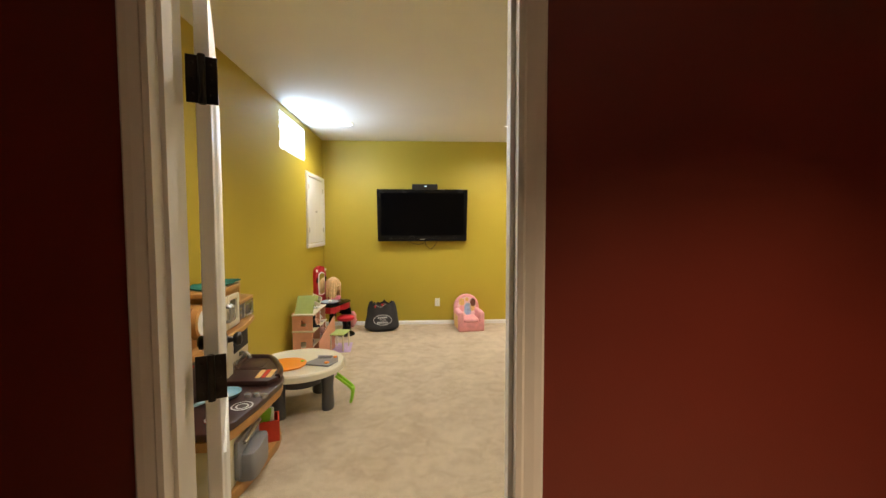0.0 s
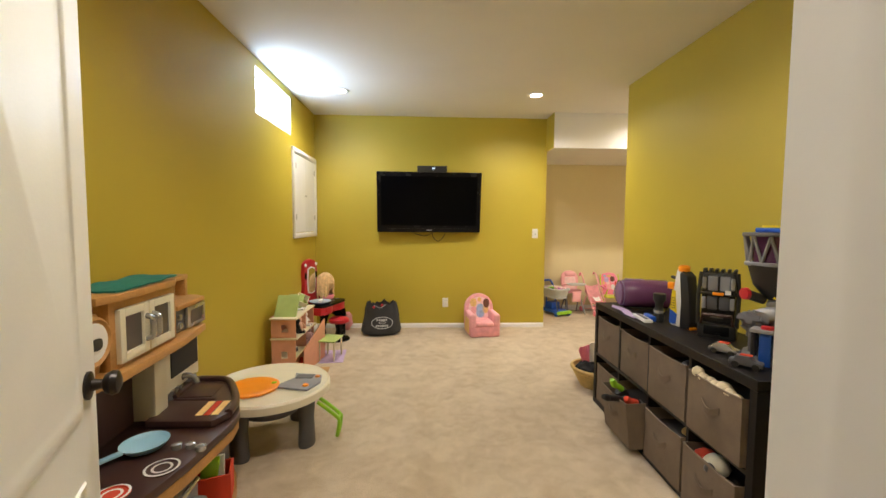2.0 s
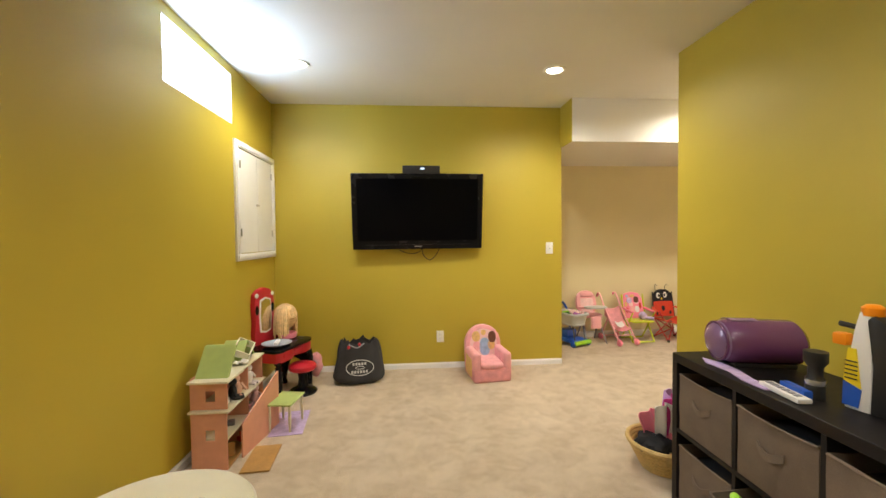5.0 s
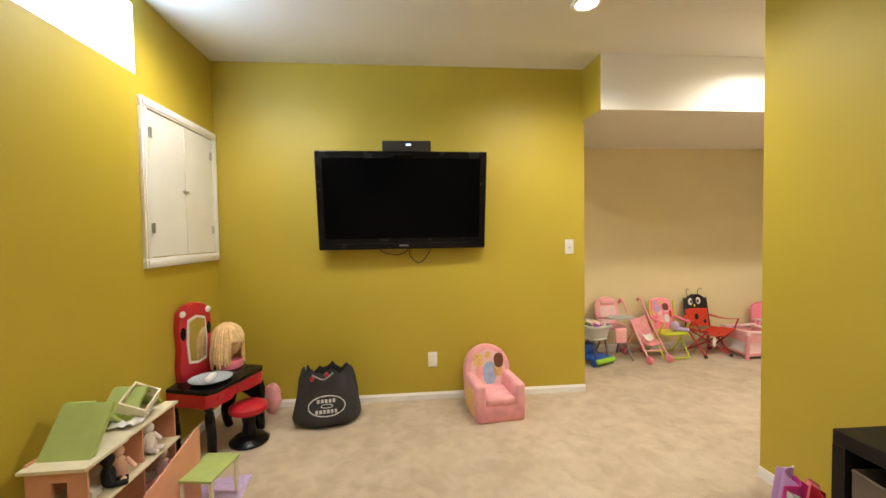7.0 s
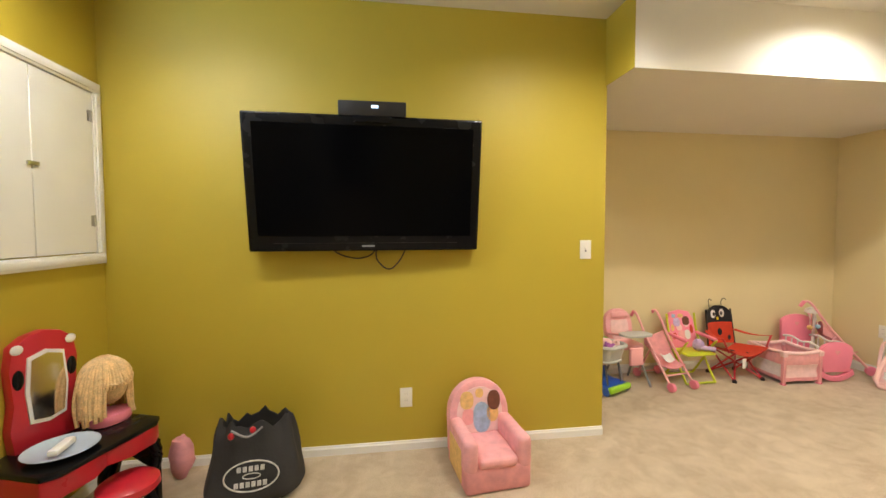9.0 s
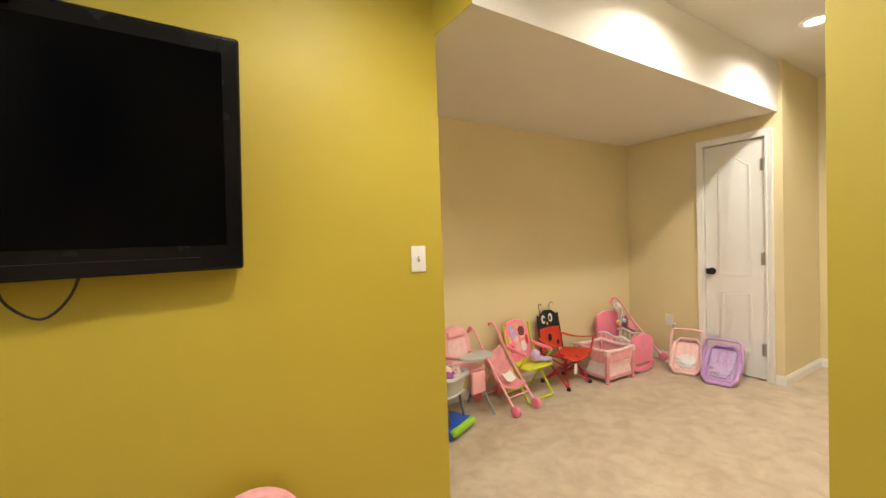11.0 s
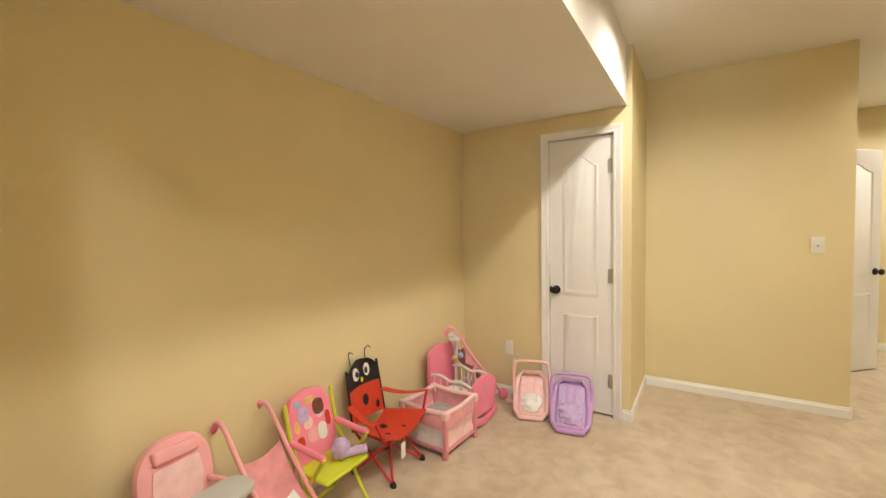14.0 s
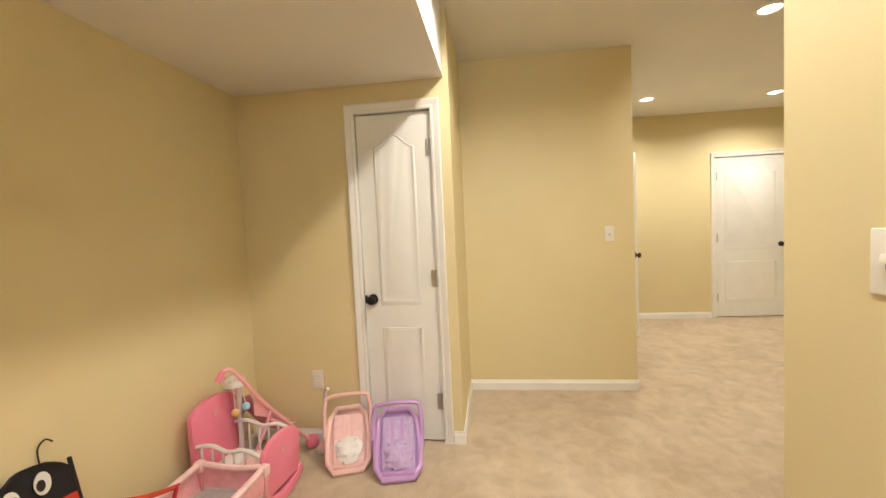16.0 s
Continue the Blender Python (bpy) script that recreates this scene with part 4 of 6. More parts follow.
for i, (y, z, s, mt) in enumerate([(-0.2, 0.342, 0.05, M_WHITE), (-0.12, 0.178, 0.045, M_DGREY), (-0.05, 0.342, 0.055, M_SKIN), (0.1, 0.178, 0.05, M_PINK), (0.14, 0.342, 0.05, M_WHITE), (0.2, 0.01, 0.06, M_PINK), (-0.15, 0.01, 0.06, M_PLANKW), (0.03, 0.01, 0.05, M_REDF)]):
    toy = thing("dollhouse_furniture", "tiny toy furniture standing in the doll's house", "toy", pose(-1.27, 4.31 + y, z, 0, 0, 20 * i), "doll's house furniture")
    part("seat", box(-s * 0.5, s * 0.5, -s * 0.5, s * 0.5, 0, s * 0.6, bevel=s * 0.1), mt, toy)
    part("back", box(-s * 0.5, -s * 0.36, -s * 0.5, s * 0.5, s * 0.6, s * 1.4, bevel=s * 0.06), mt, toy)
pap = thing("crumpled_paper", "crumpled white paper lying on the doll's house", "paper", pose(-1.275, 4.36, 0.505, 0, 0, 12) @ Matrix.Scale(0.8, 4))
part("sheet", sheet(lambda u, v: Vector((-0.07 + 0.14 * u, -0.11 + 0.22 * v, 0.012 + 0.022 * noise.noise(Vector((u * 5, v * 7, 2))) + 0.010 * noise.noise(Vector((u * 13, v * 15, 5))) + 0.018)), 16, 20, 0.002), M_WHITE, pap)
for dx, dy, dz, rz, mm, nm in ((-1.245, 4.22, 0.343, 30, M_SKIN, "pink"), (-1.25, 4.42, 0.343, 80, M_WHITEF, "white"), (-1.24, 4.16, 0.343, 120, M_BLKF, "black"), (-1.24, 4.50, 0.179, 10, M_PALEP, "pale pink")):
    bm = ball(0, 0, 0.045, 0.034, 0.024, 0.046, rough=0.15)
    ball(0, 0, 0.108, 0.024, bm=bm)
    for sx in (-1, 1):
        tube([(sx * 0.026, 0, 0.075), (sx * 0.055, -0.012, 0.035)], 0.009, 7, bm=bm)
        tube([(sx * 0.015, -0.01, 0.012), (sx * 0.020, -0.06, 0.012)], 0.011, 7, bm=bm)
    o = new("small_doll", finish(bm, mm, True))
    o.matrix_basis = pose(dx, dy, dz, 0, 0, rz)
    tagged(o, "small %s toy doll sitting in the doll's house" % nm, "doll", "dolls in the doll's house")
dt = thing("dollhouse_table", "small sage green toy table with ivory legs on the carpet", "toy table", pose(-1.045, 4.53, 0, 0, 0, -8))
part("tabletop", box(-0.085, 0.085, -0.12, 0.12, 0.185, 0.197, bevel=0.003), M_DHGREEN, dt)
for sx in (-0.07, 0.07):
    for sy in (-0.10, 0.10):
        part("leg", lathe([(0, 0), (0.006, 0), (0.011, 0.09), (0.008, 0.186), (0, 0.186)], 10, m=pose(sx, sy, 0)), M_DHTRIM, dt)
mt_ = thing("toy_mat", "lavender paper mat lying on the carpet", "mat", pose(-1.03, 4.57, 0.002, 0, 0, 6))
part("sheet", boxes((-0.11, 0.11, -0.19, 0.19, 0, 0.004)), M_LILACF, mt_)
pk = thing("wooden_board", "flat honey-coloured wooden toy board on the carpet", "toy board", pose(-1.06, 4.12, 0.002, 0, 0, 4))
part("board", box(-0.08, 0.08, -0.16, 0.13, 0, 0.010, bevel=0.003), M_PLANKW, pk)

# ---- toy vanity with mirror, stool and styling head ----
v = thing("toy_vanity", "red and black plastic dressing table with framed mirror", "toy vanity", pose(-1.278, 5.16, 0, 0, 0, 72))
W, D = 0.25, 0.17
part("tabletop", slab([(-W, D), (-W, -D * 0.8), (-W * 0.8, -D), (W * 0.8, -D), (W, -D * 0.8), (W, D)], 0.405, 0.428, bevel=0.008), M_TVB, v)
part("apron", slab([(-W * 0.98, D), (-W * 0.98, -D * 0.78), (-W * 0.78, -D * 0.97), (-W * 0.3, -D * 0.97), (0, -D * 0.75), (W * 0.3, -D * 0.97), (W * 0.78, -D * 0.97), (W * 0.98, -D * 0.78), (W * 0.98, D)], 0.325, 0.404, bevel=0.006), M_REDP, v)
for sx, sy in ((-0.21, -0.12), (0.21, -0.12), (-0.21, 0.13), (0.21, 0.13)):
    part("leg", tube(bend([(sx, sy, 0.34), (sx * 1.06, sy - 0.02, 0.25), (sx * 0.92, sy, 0.12), (sx * 1.02, sy - 0.015, 0.0)], 5), 0.026, 10), M_TVB, v)
mir = part("mirror_frame", slab([(-0.15, 0.42), (0.15, 0.42), (0.165, 0.50), (0.145, 0.62), (0.16, 0.76), (0.14, 0.85), (0.08, 0.885), (0.0, 0.90), (-0.08, 0.885), (-0.14, 0.85), (-0.16, 0.76), (-0.145, 0.62), (-0.165, 0.52)], 0, 0.05, bevel=0.01, m=Matrix.Translation((-0.03, D, 0)) @ Matrix.Diagonal((0.78, 1, 1, 1)) @ UPRIGHT), M_REDP, v)
part("mirror_border", slab([(-0.085, 0.53), (0, 0.515), (0.085, 0.53), (0.10, 0.66), (0.085, 0.80), (0.0, 0.82), (-0.085, 0.80), (-0.10, 0.66)], 0, 0.006, m=Matrix.Translation((-0.03, D - 0.05, 0)) @ Matrix.Diagonal((0.78, 1, 1, 1)) @ UPRIGHT), M_WHITE, mir)
part("mirror", slab([(-0.072, 0.545), (0, 0.532), (0.072, 0.545), (0.085, 0.66), (0.072, 0.787), (0.0, 0.805), (-0.072, 0.787), (-0.085, 0.66)], 0, 0.004, m=Matrix.Translation((-0.03, D - 0.0565, 0)) @ Matrix.Diagonal((0.78, 1, 1, 1)) @ UPRIGHT), M_MIRROR, mir)
for sx in (-0.127, 0.067):
    part("ornament", ball(sx, D - 0.05, 0.84, 0.022, 0.008, 0.02), M_WHITE, mir)
    part("ornament", ball(sx, D - 0.05, 0.72, 0.02, 0.008, 0.04), M_TVB, mir)
part("bowl", lathe([(0, 0.430), (0.06, 0.430), (0.115, 0.452), (0.12, 0.457), (0.11, 0.450), (0.06, 0.436), (0, 0.436)], 28, m=pose(-0.10, -0.04, 0)), M_BASIN, v, "grey-blue clear play basin")
part("back_rest", slab([(0.06, 0.43), (0.245, 0.43), (0.25, 0.52), (0.21, 0.60), (0.10, 0.60)], 0, 0.03, bevel=0.010, m=Matrix.Translation((0, D - 0.002, 0)) @ UPRIGHT), M_REDP, v)
part("side_panel", slab([(-0.15, 0.0), (-0.11, 0.0), (-0.09, 0.20), (0.05, 0.26), (0.10, 0.10), (0.12, 0.0), (0.16, 0.0), (0.16, 0.324), (-0.15, 0.324)], -0.012, 0.012, bevel=0.004, m=Matrix.Translation((0.225, 0, 0)) @ pose(0, 0, 0, 0, 0, 90) @ UPRIGHT), M_TVB, v)
br = thing("hair_brush", "white toy brush lying in the play basin", "toy brush", v.matrix_basis @ pose(-0.10, -0.04, 0.445, 0, 0, 25))
part("body", box(-0.06, 0.06, -0.018, 0.018, 0.0, 0.025, bevel=0.009), M_WHITE, br)
hd = bmesh.new()
ball(0, 0, 0.14, 0.075, 0.085, 0.10, bm=hd)
ball(0, 0.012, 0.155, 0.088, 0.092, 0.098, bm=hd, u=20, v=14)
HAIR = random.Random(5)
for i in range(64):
    a = 2 * math.pi * i / 64 + HAIR.uniform(-0.05, 0.05)
    c_, s_ = math.cos(a), math.sin(a)
    low = 0.13 if -2.2 < math.atan2(s_, c_) < -0.95 else HAIR.uniform(-0.035, 0.02)
    r0, w_ = HAIR.uniform(0.086, 0.098), HAIR.uniform(-0.012, 0.012)
    tube(bend([(0.02 * c_, 0.012 + 0.02 * s_, 0.256), (r0 * 0.75 * c_, 0.012 + r0 * 0.75 * s_, 0.222), (r0 * 1.02 * c_, 0.012 + r0 * 1.02 * s_, 0.16), ((r0 + w_) * 1.08 * c_, 0.012 + (r0 + w_) * s_, (0.16 + low) / 2), (r0 * 1.12 * c_, 0.012 + r0 * 1.02 * s_, low)], 3), 0.0085, 6, bm=hd)
st = new("styling_head", finish(hd, M_BLOND, True))
st.matrix_basis = v.matrix_basis @ pose(0.16, 0.05, 0.47)
tagged(st, "blond toy hair-styling head on the dressing table", "doll")
sh = thing("head_stand", "pink base under the blond styling head", "toy", v.matrix_basis @ pose(0.16, 0.04, 0.429))
part("base", slab(oval(0.09, 0.07), 0, 0.05, bevel=0.015), M_HOTP, sh)
stl = thing("toy_stool", "black round toy stool with a red padded seat", "stool", pose(-1.095, 5.15, 0))
part("base", lathe([(0, 0), (0.115, 0), (0.12, 0.015), (0.09, 0.04), (0.045, 0.06), (0.035, 0.12), (0.05, 0.20), (0, 0.20)], 28), M_TVB, stl)
part("seat", lathe([(0, 0.195), (0.10, 0.195), (0.115, 0.21), (0.112, 0.235), (0.09, 0.25), (0, 0.255)], 28), M_REDP, stl)
pu = thing("pink_toy_pouch", "crumpled pink toy pouch behind the dressing table", "pouch", pose(-1.08, 5.56, 0))
part("pouch", ball(0, 0, 0.11, 0.06, 0.05, 0.115, rough=0.2), M_ROSEF, pu)

# ---- cloth drawstring bag ----
bg = thing("drawstring_bag", "slumped black cloth drawstring bag with a worn white oval print", "bag", pose(-0.645, 5.375, 0, 0, 0, 8) @ Matrix.Scale(1.06, 4))


def bag_fn(u, vv):
    a = 2 * math.pi * u
    w = 0.225 * (1 - 0.30 * vv ** 1.2)
    dp = 0.13 * (1 - 0.55 * vv)
    c, s = math.cos(a), math.sin(a)
    k = 1 + 0.07 * noise.noise(Vector((c * 1.6, s * 1.6, vv * 3))) + 0.05 * vv * math.sin(9 * a)
    bottom = 1 - 0.25 * (1 - min(vv * 8, 1)) ** 2
    return Vector((w * k * bottom * math.copysign(abs(c) ** 0.8, c), dp * k * bottom * math.copysign(abs(s) ** 0.8, s) + 0.02 * vv, 0.005 + 0.345 * vv + 0.055 * vv * vv * noise.noise(Vector((c * 4, s * 4, 4)))))


part("sack", sheet(bag_fn, 48, 16, 0.006), M_BAG, bg)
part("sack_bottom", slab(oval(0.165, 0.095), 0.003, 0.012), M_BAG, bg)
part("stuffing", ball(0, 0.01, 0.14, 0.15, 0.08, 0.12), M_BAG, bg)
LAB = pose(0.0, -0.131, 0.155, 76)
part("print_ring", merge(None, tube([(0.112 * math.cos(a * math.pi / 16), 0.062 * math.sin(a * math.pi / 16), 0) for a in range(32)], 0.0035, 6, closed=True, flat=0.5), LAB), M_BAGW, bg)
part("print_ring", merge(None, tube([(0.036 * math.cos(a * math.pi / 12), 0.011 * math.sin(a * math.pi / 12), 0) for a in range(24)], 0.0022, 6, closed=True, flat=0.5), LAB), M_BAGW, bg)
for row, z0, n, x0 in ((0, 0.020, 5, -0.060), (1, -0.043, 6, -0.070)):
    for i in range(n):
        x = x0 + i * (0.12 if row == 0 else 0.14) / n
        part("print_bar", merge(None, box(x, x + 0.016, z0, z0 + 0.021, -0.002, 0.003), LAB), M_BAGW, bg)
for sx in (-0.09, 0.0):
    part("toggle", ball(sx, -0.075, 0.335 + sx * 0.2, 0.014, 0.010, 0.016), M_REDP, bg, "red cord toggle")
part("cord", tube(bend([(-0.09, -0.07, 0.34), (-0.02, -0.085, 0.31), (0.04, -0.075, 0.345)]), 0.005, 6), M_GREYP, bg)

# ---- child's foam armchair ----
ch = thing("child_armchair", "child's pink foam armchair with a printed backrest", "armchair", pose(0.535, 5.385, 0, 0, 0, 6))
part("base", soft_box(-0.175, 0.175, -0.19, 0.16, 0.0, 0.13, 0.02), M_ROSEF, ch)
part("seat", soft_box(-0.105, 0.105, -0.195, 0.10, 0.12, 0.175, 0.024, lump=0.004), M_PINKF, ch)
for sx in (-1, 1):
    part("armrest", soft_box(min(sx * 0.105, sx * 0.178), max(sx * 0.105, sx * 0.178), -0.192, 0.12, 0.10, 0.265, 0.026, m=None), M_PINKF, ch)
arch = [(0.178 * math.cos(a), 0.265 + 0.185 * math.sin(a)) for a in [math.pi * i / 18 for i in range(19)]]
part("backrest", slab([(-0.178, 0.05), (0.178, 0.05)] + arch, 0, 0.085, bevel=0.022, m=Matrix.Translation((0, 0.165, 0)) @ pose(0, 0, 0, -7) @ UPRIGHT), M_PINKF, ch)
ax = Matrix.Translation((0, 0.079, 0)) @ pose(0, 0, 0, -7) @ UPRIGHT
part("printed_panel", slab([(-0.135, 0.17), (0.135, 0.17)] + [(0.135 * math.cos(a), 0.275 + 0.145 * math.sin(a)) for a in [math.pi * i / 16 for i in range(17)]], 0, 0.004, m=ax), M_PALEP, ch)
for ox, oz, rx, rz, mm in ((0.01, 0.25, 0.052, 0.085, M_BLUEF), (-0.075, 0.35, 0.040, 0.05, M_YELF), (0.085, 0.34, 0.038, 0.055, M_BRNF), (0.075, 0.27, 0.035, 0.05, M_YELF), (0.0, 0.385, 0.024, 0.026, M_YELF), (-0.07, 0.26, 0.035, 0.045, M_PINKF)):
    part("print_patch", slab(oval(rx, rz, 16, ox, oz, 2.3), 0.0045, 0.007 + 0.002 * (mm is M_BRNF), m=ax), mm, ch)
part("side_print", soft_box(-0.1805, -0.176, -0.12, 0.10, 0.03, 0.20, 0.002), M_YELF, ch)


# ---- cube storage unit along the east wall: local x runs along it, -y faces the room ----
UH, UW, UD, NC = 0.735, 1.48, 0.44, 4
UNIT = pose(1.088, 2.055 + UW / 2, 0, 0, 0, -91.5)
# local (x, y): x from -UW/2 (far end) to UW/2 (near end), y from 0 (front) to UD (back)
un = thing("storage_unit", "long dark espresso cube storage unit with two rows of cubes", "shelf unit", UNIT)
PT = 0.034
part("top_board", box(-UW / 2, UW / 2, 0, UD, UH - PT - 0.008, UH, bevel=0.002, seg=1), M_ESP, un)
part("bottom_board", box(-UW / 2, UW / 2, 0, UD, 0, PT, bevel=0.002, seg=1), M_ESP, un)
for sx in (-1, 1):
    a, b = sorted((sx * UW / 2, sx * (UW / 2 - PT)))
    part("side_panel", box(a, b, 0.001, UD - 0.001, PT, UH - PT - 0.008), M_ESP, un)
part("middle_shelf", box(-UW / 2 + PT, UW / 2 - PT, 0.002, UD - 0.012, UH / 2 - 0.009, UH / 2 + 0.009), M_ESP, un)
CW = (UW - 2 * PT) / NC
for i in range(1, NC):
    x = -UW / 2 + PT + i * CW
    for z0, z1 in ((PT, UH / 2 - 0.009), (UH / 2 + 0.009, UH - PT - 0.008)):
        part("divider", box(x - 0.009, x + 0.009, 0.003, UD - 0.012, z0, z1), M_ESP, un)
part("back_board", box(-UW / 2 + PT, UW / 2 - PT, UD - 0.010, UD - 0.002, PT, UH - PT - 0.008), M_DARK, un)


def fabric_bin(i, row, out, tilt, label):
    """Open fabric cube with a handle, in column i, pulled out by some metres."""
    w, h, d = CW - 0.032, 0.268, 0.33
    x = -UW / 2 + PT + (i + 0.5) * CW
    z = PT if row == 0 else UH / 2 + 0.009
    b = thing("fabric_bin", label, "storage bin", UNIT @ pose(x, 0.010 - out, z + 0.002, tilt, 0, 0), "fabric bins in the storage unit")

    def panel(name, fn, n=8):
        part(name, sheet(fn, n, n, 0.005), M_TAUPE, b)

    sag = 0.006
    panel("front", lambda u, v: Vector((-w / 2 + w * u, -0.010 * math.sin(math.pi * u) * math.sin(math.pi * v) + 0.004 * noise.noise(Vector((u * 3, v * 3, i + row * 7))), h * v - sag * v * math.sin(math.pi * u) * (1 + (i + row) % 3))))
    panel("back", lambda u, v: Vector((-w / 2 + w * u, d, h * v)), 3)
    panel("side", lambda u, v: Vector((-w / 2 - 0.003 * math.sin(math.pi * u), d * u, h * v - 0.008 * v * math.sin(math.pi * u))), 5)
    panel("side", lambda u, v: Vector((w / 2 + 0.003 * math.sin(math.pi * u), d * u, h * v - 0.008 * v * math.sin(math.pi * u))), 5)
    part("bottom", boxes((-w / 2, w / 2, 0.0, d, 0.0, 0.006)), M_TAUPE, b)
    # dark board in place of the contents, so the bin looks shaded inside
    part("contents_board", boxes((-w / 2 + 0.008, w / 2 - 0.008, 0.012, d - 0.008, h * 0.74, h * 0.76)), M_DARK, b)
    part("rim_seam", tube([(-w / 2, -0.004, h - 0.004), (-w / 4, -0.004, h - 0.006 - sag * 0.7), (0, -0.004, h - 0.006 - sag), (w / 4, -0.004, h - 0.006 - sag * 0.7), (w / 2, -0.004, h - 0.004)], 0.0045, 6), M_TAUPE, b)
    part("handle", sheet(lambda u, v: Vector((-0.055 + 0.11 * u, -0.016 - 0.012 * math.sin(math.pi * u), 0.155 + 0.028 * v - 0.022 * math.sin(math.pi * u))), 8, 2, 0.004), M_TAUPE, b, "stitched fabric handle")
    return b


IN, OUT = "taupe fabric storage bin pushed into its cube", "taupe fabric storage bin pulled out, overfull with toys"
fabric_bin(0, 1, 0.0, 0, IN), fabric_bin(1, 1, 0.004, 0, IN)
fabric_bin(2, 1, 0.010, 0, OUT), fabric_bin(3, 1, 0.018, 0, OUT)
fabric_bin(0, 0, 0.0, 0, IN), fabric_bin(1, 0, 0.085, 6, OUT), fabric_bin(2, 0, 0.02, 0, IN), fabric_bin(3, 0, 0.03, 0, OUT)


def at_unit(x, y, z, rz=0.0):
    return UNIT @ pose(x, y, z, 0, 0, rz)


def colx(i):
    return -UW / 2 + PT + (i + 0.5) * CW


# toys that stick out of the bins
def stick_toy(name, label, m, mat1, mat2, L=0.16):
    t = thing(name, label, "toy", m)
    part("barrel", tube(bend([(0, 0, 0), (0, 0.01, L * 0.6), (0, -0.015, L)], 3), 0.018, 10), mat1, t)
    part("grip", box(-0.02, 0.02, -0.035, 0.035, -0.02, 0.05, bevel=0.01), mat2, t)
    part("tip", lathe([(0, 0), (0.02, 0), (0.022, 0.02), (0.014, 0.045), (0, 0.05)], 12, m=pose(0, -0.015, L)), mat1, t)


stick_toy("toy_blaster", "black and green toy blaster sticking out of a bin", at_unit(colx(1) - 0.08, -0.01, PT + 0.211) @ pose(0, 0, 0, 30, 15), M_LIME, M_BLK, 0.10)
stick_toy("toy_blaster", "black toy blaster lying across a bin", at_unit(colx(1) + 0.02, -0.04, PT + 0.221) @ pose(0, 0, 0, 55, 50), M_BLK, M_DGREY, 0.15)
stick_toy("toy_blaster", "black and red toy blaster lying in a bin", at_unit(colx(1) + 0.08, 0.0, PT + 0.221) @ pose(0, 0, 0, 40, 40), M_REDF, M_BLK, 0.09)
stick_toy("toy_wand", "grey toy wand in a fabric bin", at_unit(colx(2) - 0.02, 0.21, UH / 2 + 0.221) @ pose(0, 0, 0, 60, 70), M_GREY, M_BLK, 0.12)
stick_toy("toy_wand", "pale toy wand in a fabric bin", at_unit(colx(2) + 0.02, 0.19, PT + 0.221) @ pose(0, 0, 0, 60, 60), M_YELF, M_WHITE, 0.10)
pl = thing("plush_toy", "cream knitted plush toy hanging over a bin", "plush toy", at_unit(colx(3), 0.017, UH / 2 + 0.214))
for i, (bx, bz, br) in enumerate(((-0.085, 0.052, 0.021), (-0.045, 0.055, 0.017), (-0.005, 0.052, 0.020), (0.035, 0.056, 0.026), (0.075, 0.050, 0.020), (0.108, 0.046, 0.016))):
    part("body", ball(bx, -0.012 + 0.006 * (i % 2), bz, br * 1.35, br, br * 0.9, rough=0.2), M_CREAMF, pl)
part("head", ball(-0.122, -0.012, 0.062, 0.028, 0.024, 0.026, rough=0.12), M_CREAMF, pl)
pl = thing("plush_toy", "white and orange plush toy in a low bin", "plush toy", at_unit(colx(3) - 0.02, 0.035, PT + 0.190))
part("head", ball(0.0, 0, 0.05, 0.055, 0.05, 0.045, rough=0.15), M_IVORY, pl)
part("snout", ball(0.02, -0.045, 0.05, 0.022, rough=0.1), M_DGREY, pl)
part("body", ball(-0.08, 0.01, 0.035, 0.05, 0.05, 0.04, rough=0.15), M_REDF, pl)

# toys on the unit's top
bb = thing("toy_boombox", "plum glossy barrel-shaped toy lying on its side", "toy", at_unit(-0.565, 0.105, UH, 78) @ Matrix.Diagonal((0.95, 1.04, 0.88, 1)))
part("drum", lathe([(0, 0.0), (0.098, 0.0), (0.108, 0.018), (0.112, 0.12), (0.108, 0.29), (0.09, 0.31), (0, 0.31)], 40, m=pose(0, 0, 0.114, 0, 90)), M_PLUM, bb)
cap = part("end_cap", lathe([(0, 0.036), (0.05, 0.032), (0.078, 0.018), (0.092, 0.004), (0.097, -0.006), (0.097, -0.012), (0, -0.012)], 36, m=pose(-0.008, 0, 0.114, 0, -90)), M_HAZE, bb, "glossy purple end cap")
part("cap_ring", tube([(-0.014, 0.092 * math.cos(a * math.pi / 16), 0.114 + 0.092 * math.sin(a * math.pi / 16)) for a in range(32)], 0.007, 8, closed=True), M_PLUM, cap, "plum ring")
part("window", sheet(lambda u, vv: Vector((0.03 + 0.11 * u, 0.1145 * math.cos(radians(62 + 45 * vv)), 0.114 + 0.1145 * math.sin(radians(62 + 45 * vv)))), 8, 8, 0.003), M_HAZE, bb, "pale glossy window")
part("cradle", box(0.03, 0.28, -0.07, 0.07, 0.0, 0.022, bevel=0.008), M_BLK, bb)
pp = thing("lilac_felt_strip", "lilac felt toy cut-out lying on the storage unit", "toy", at_unit(-0.50, 0.075, UH + 0.001, -4))
part("felt", slab([(-0.13, -0.01), (-0.06, -0.04), (0.06, -0.02), (0.16, -0.04), (0.26, -0.03), (0.27, 0.02), (0.16, 0.01), (0.06, 0.03), (-0.05, 0.025)], 0, 0.004), M_LILACF, pp)
kb = thing("toy_remote", "white and blue toy remote with small keys", "toy", at_unit(-0.202, 0.065, UH + 0.001, -6))
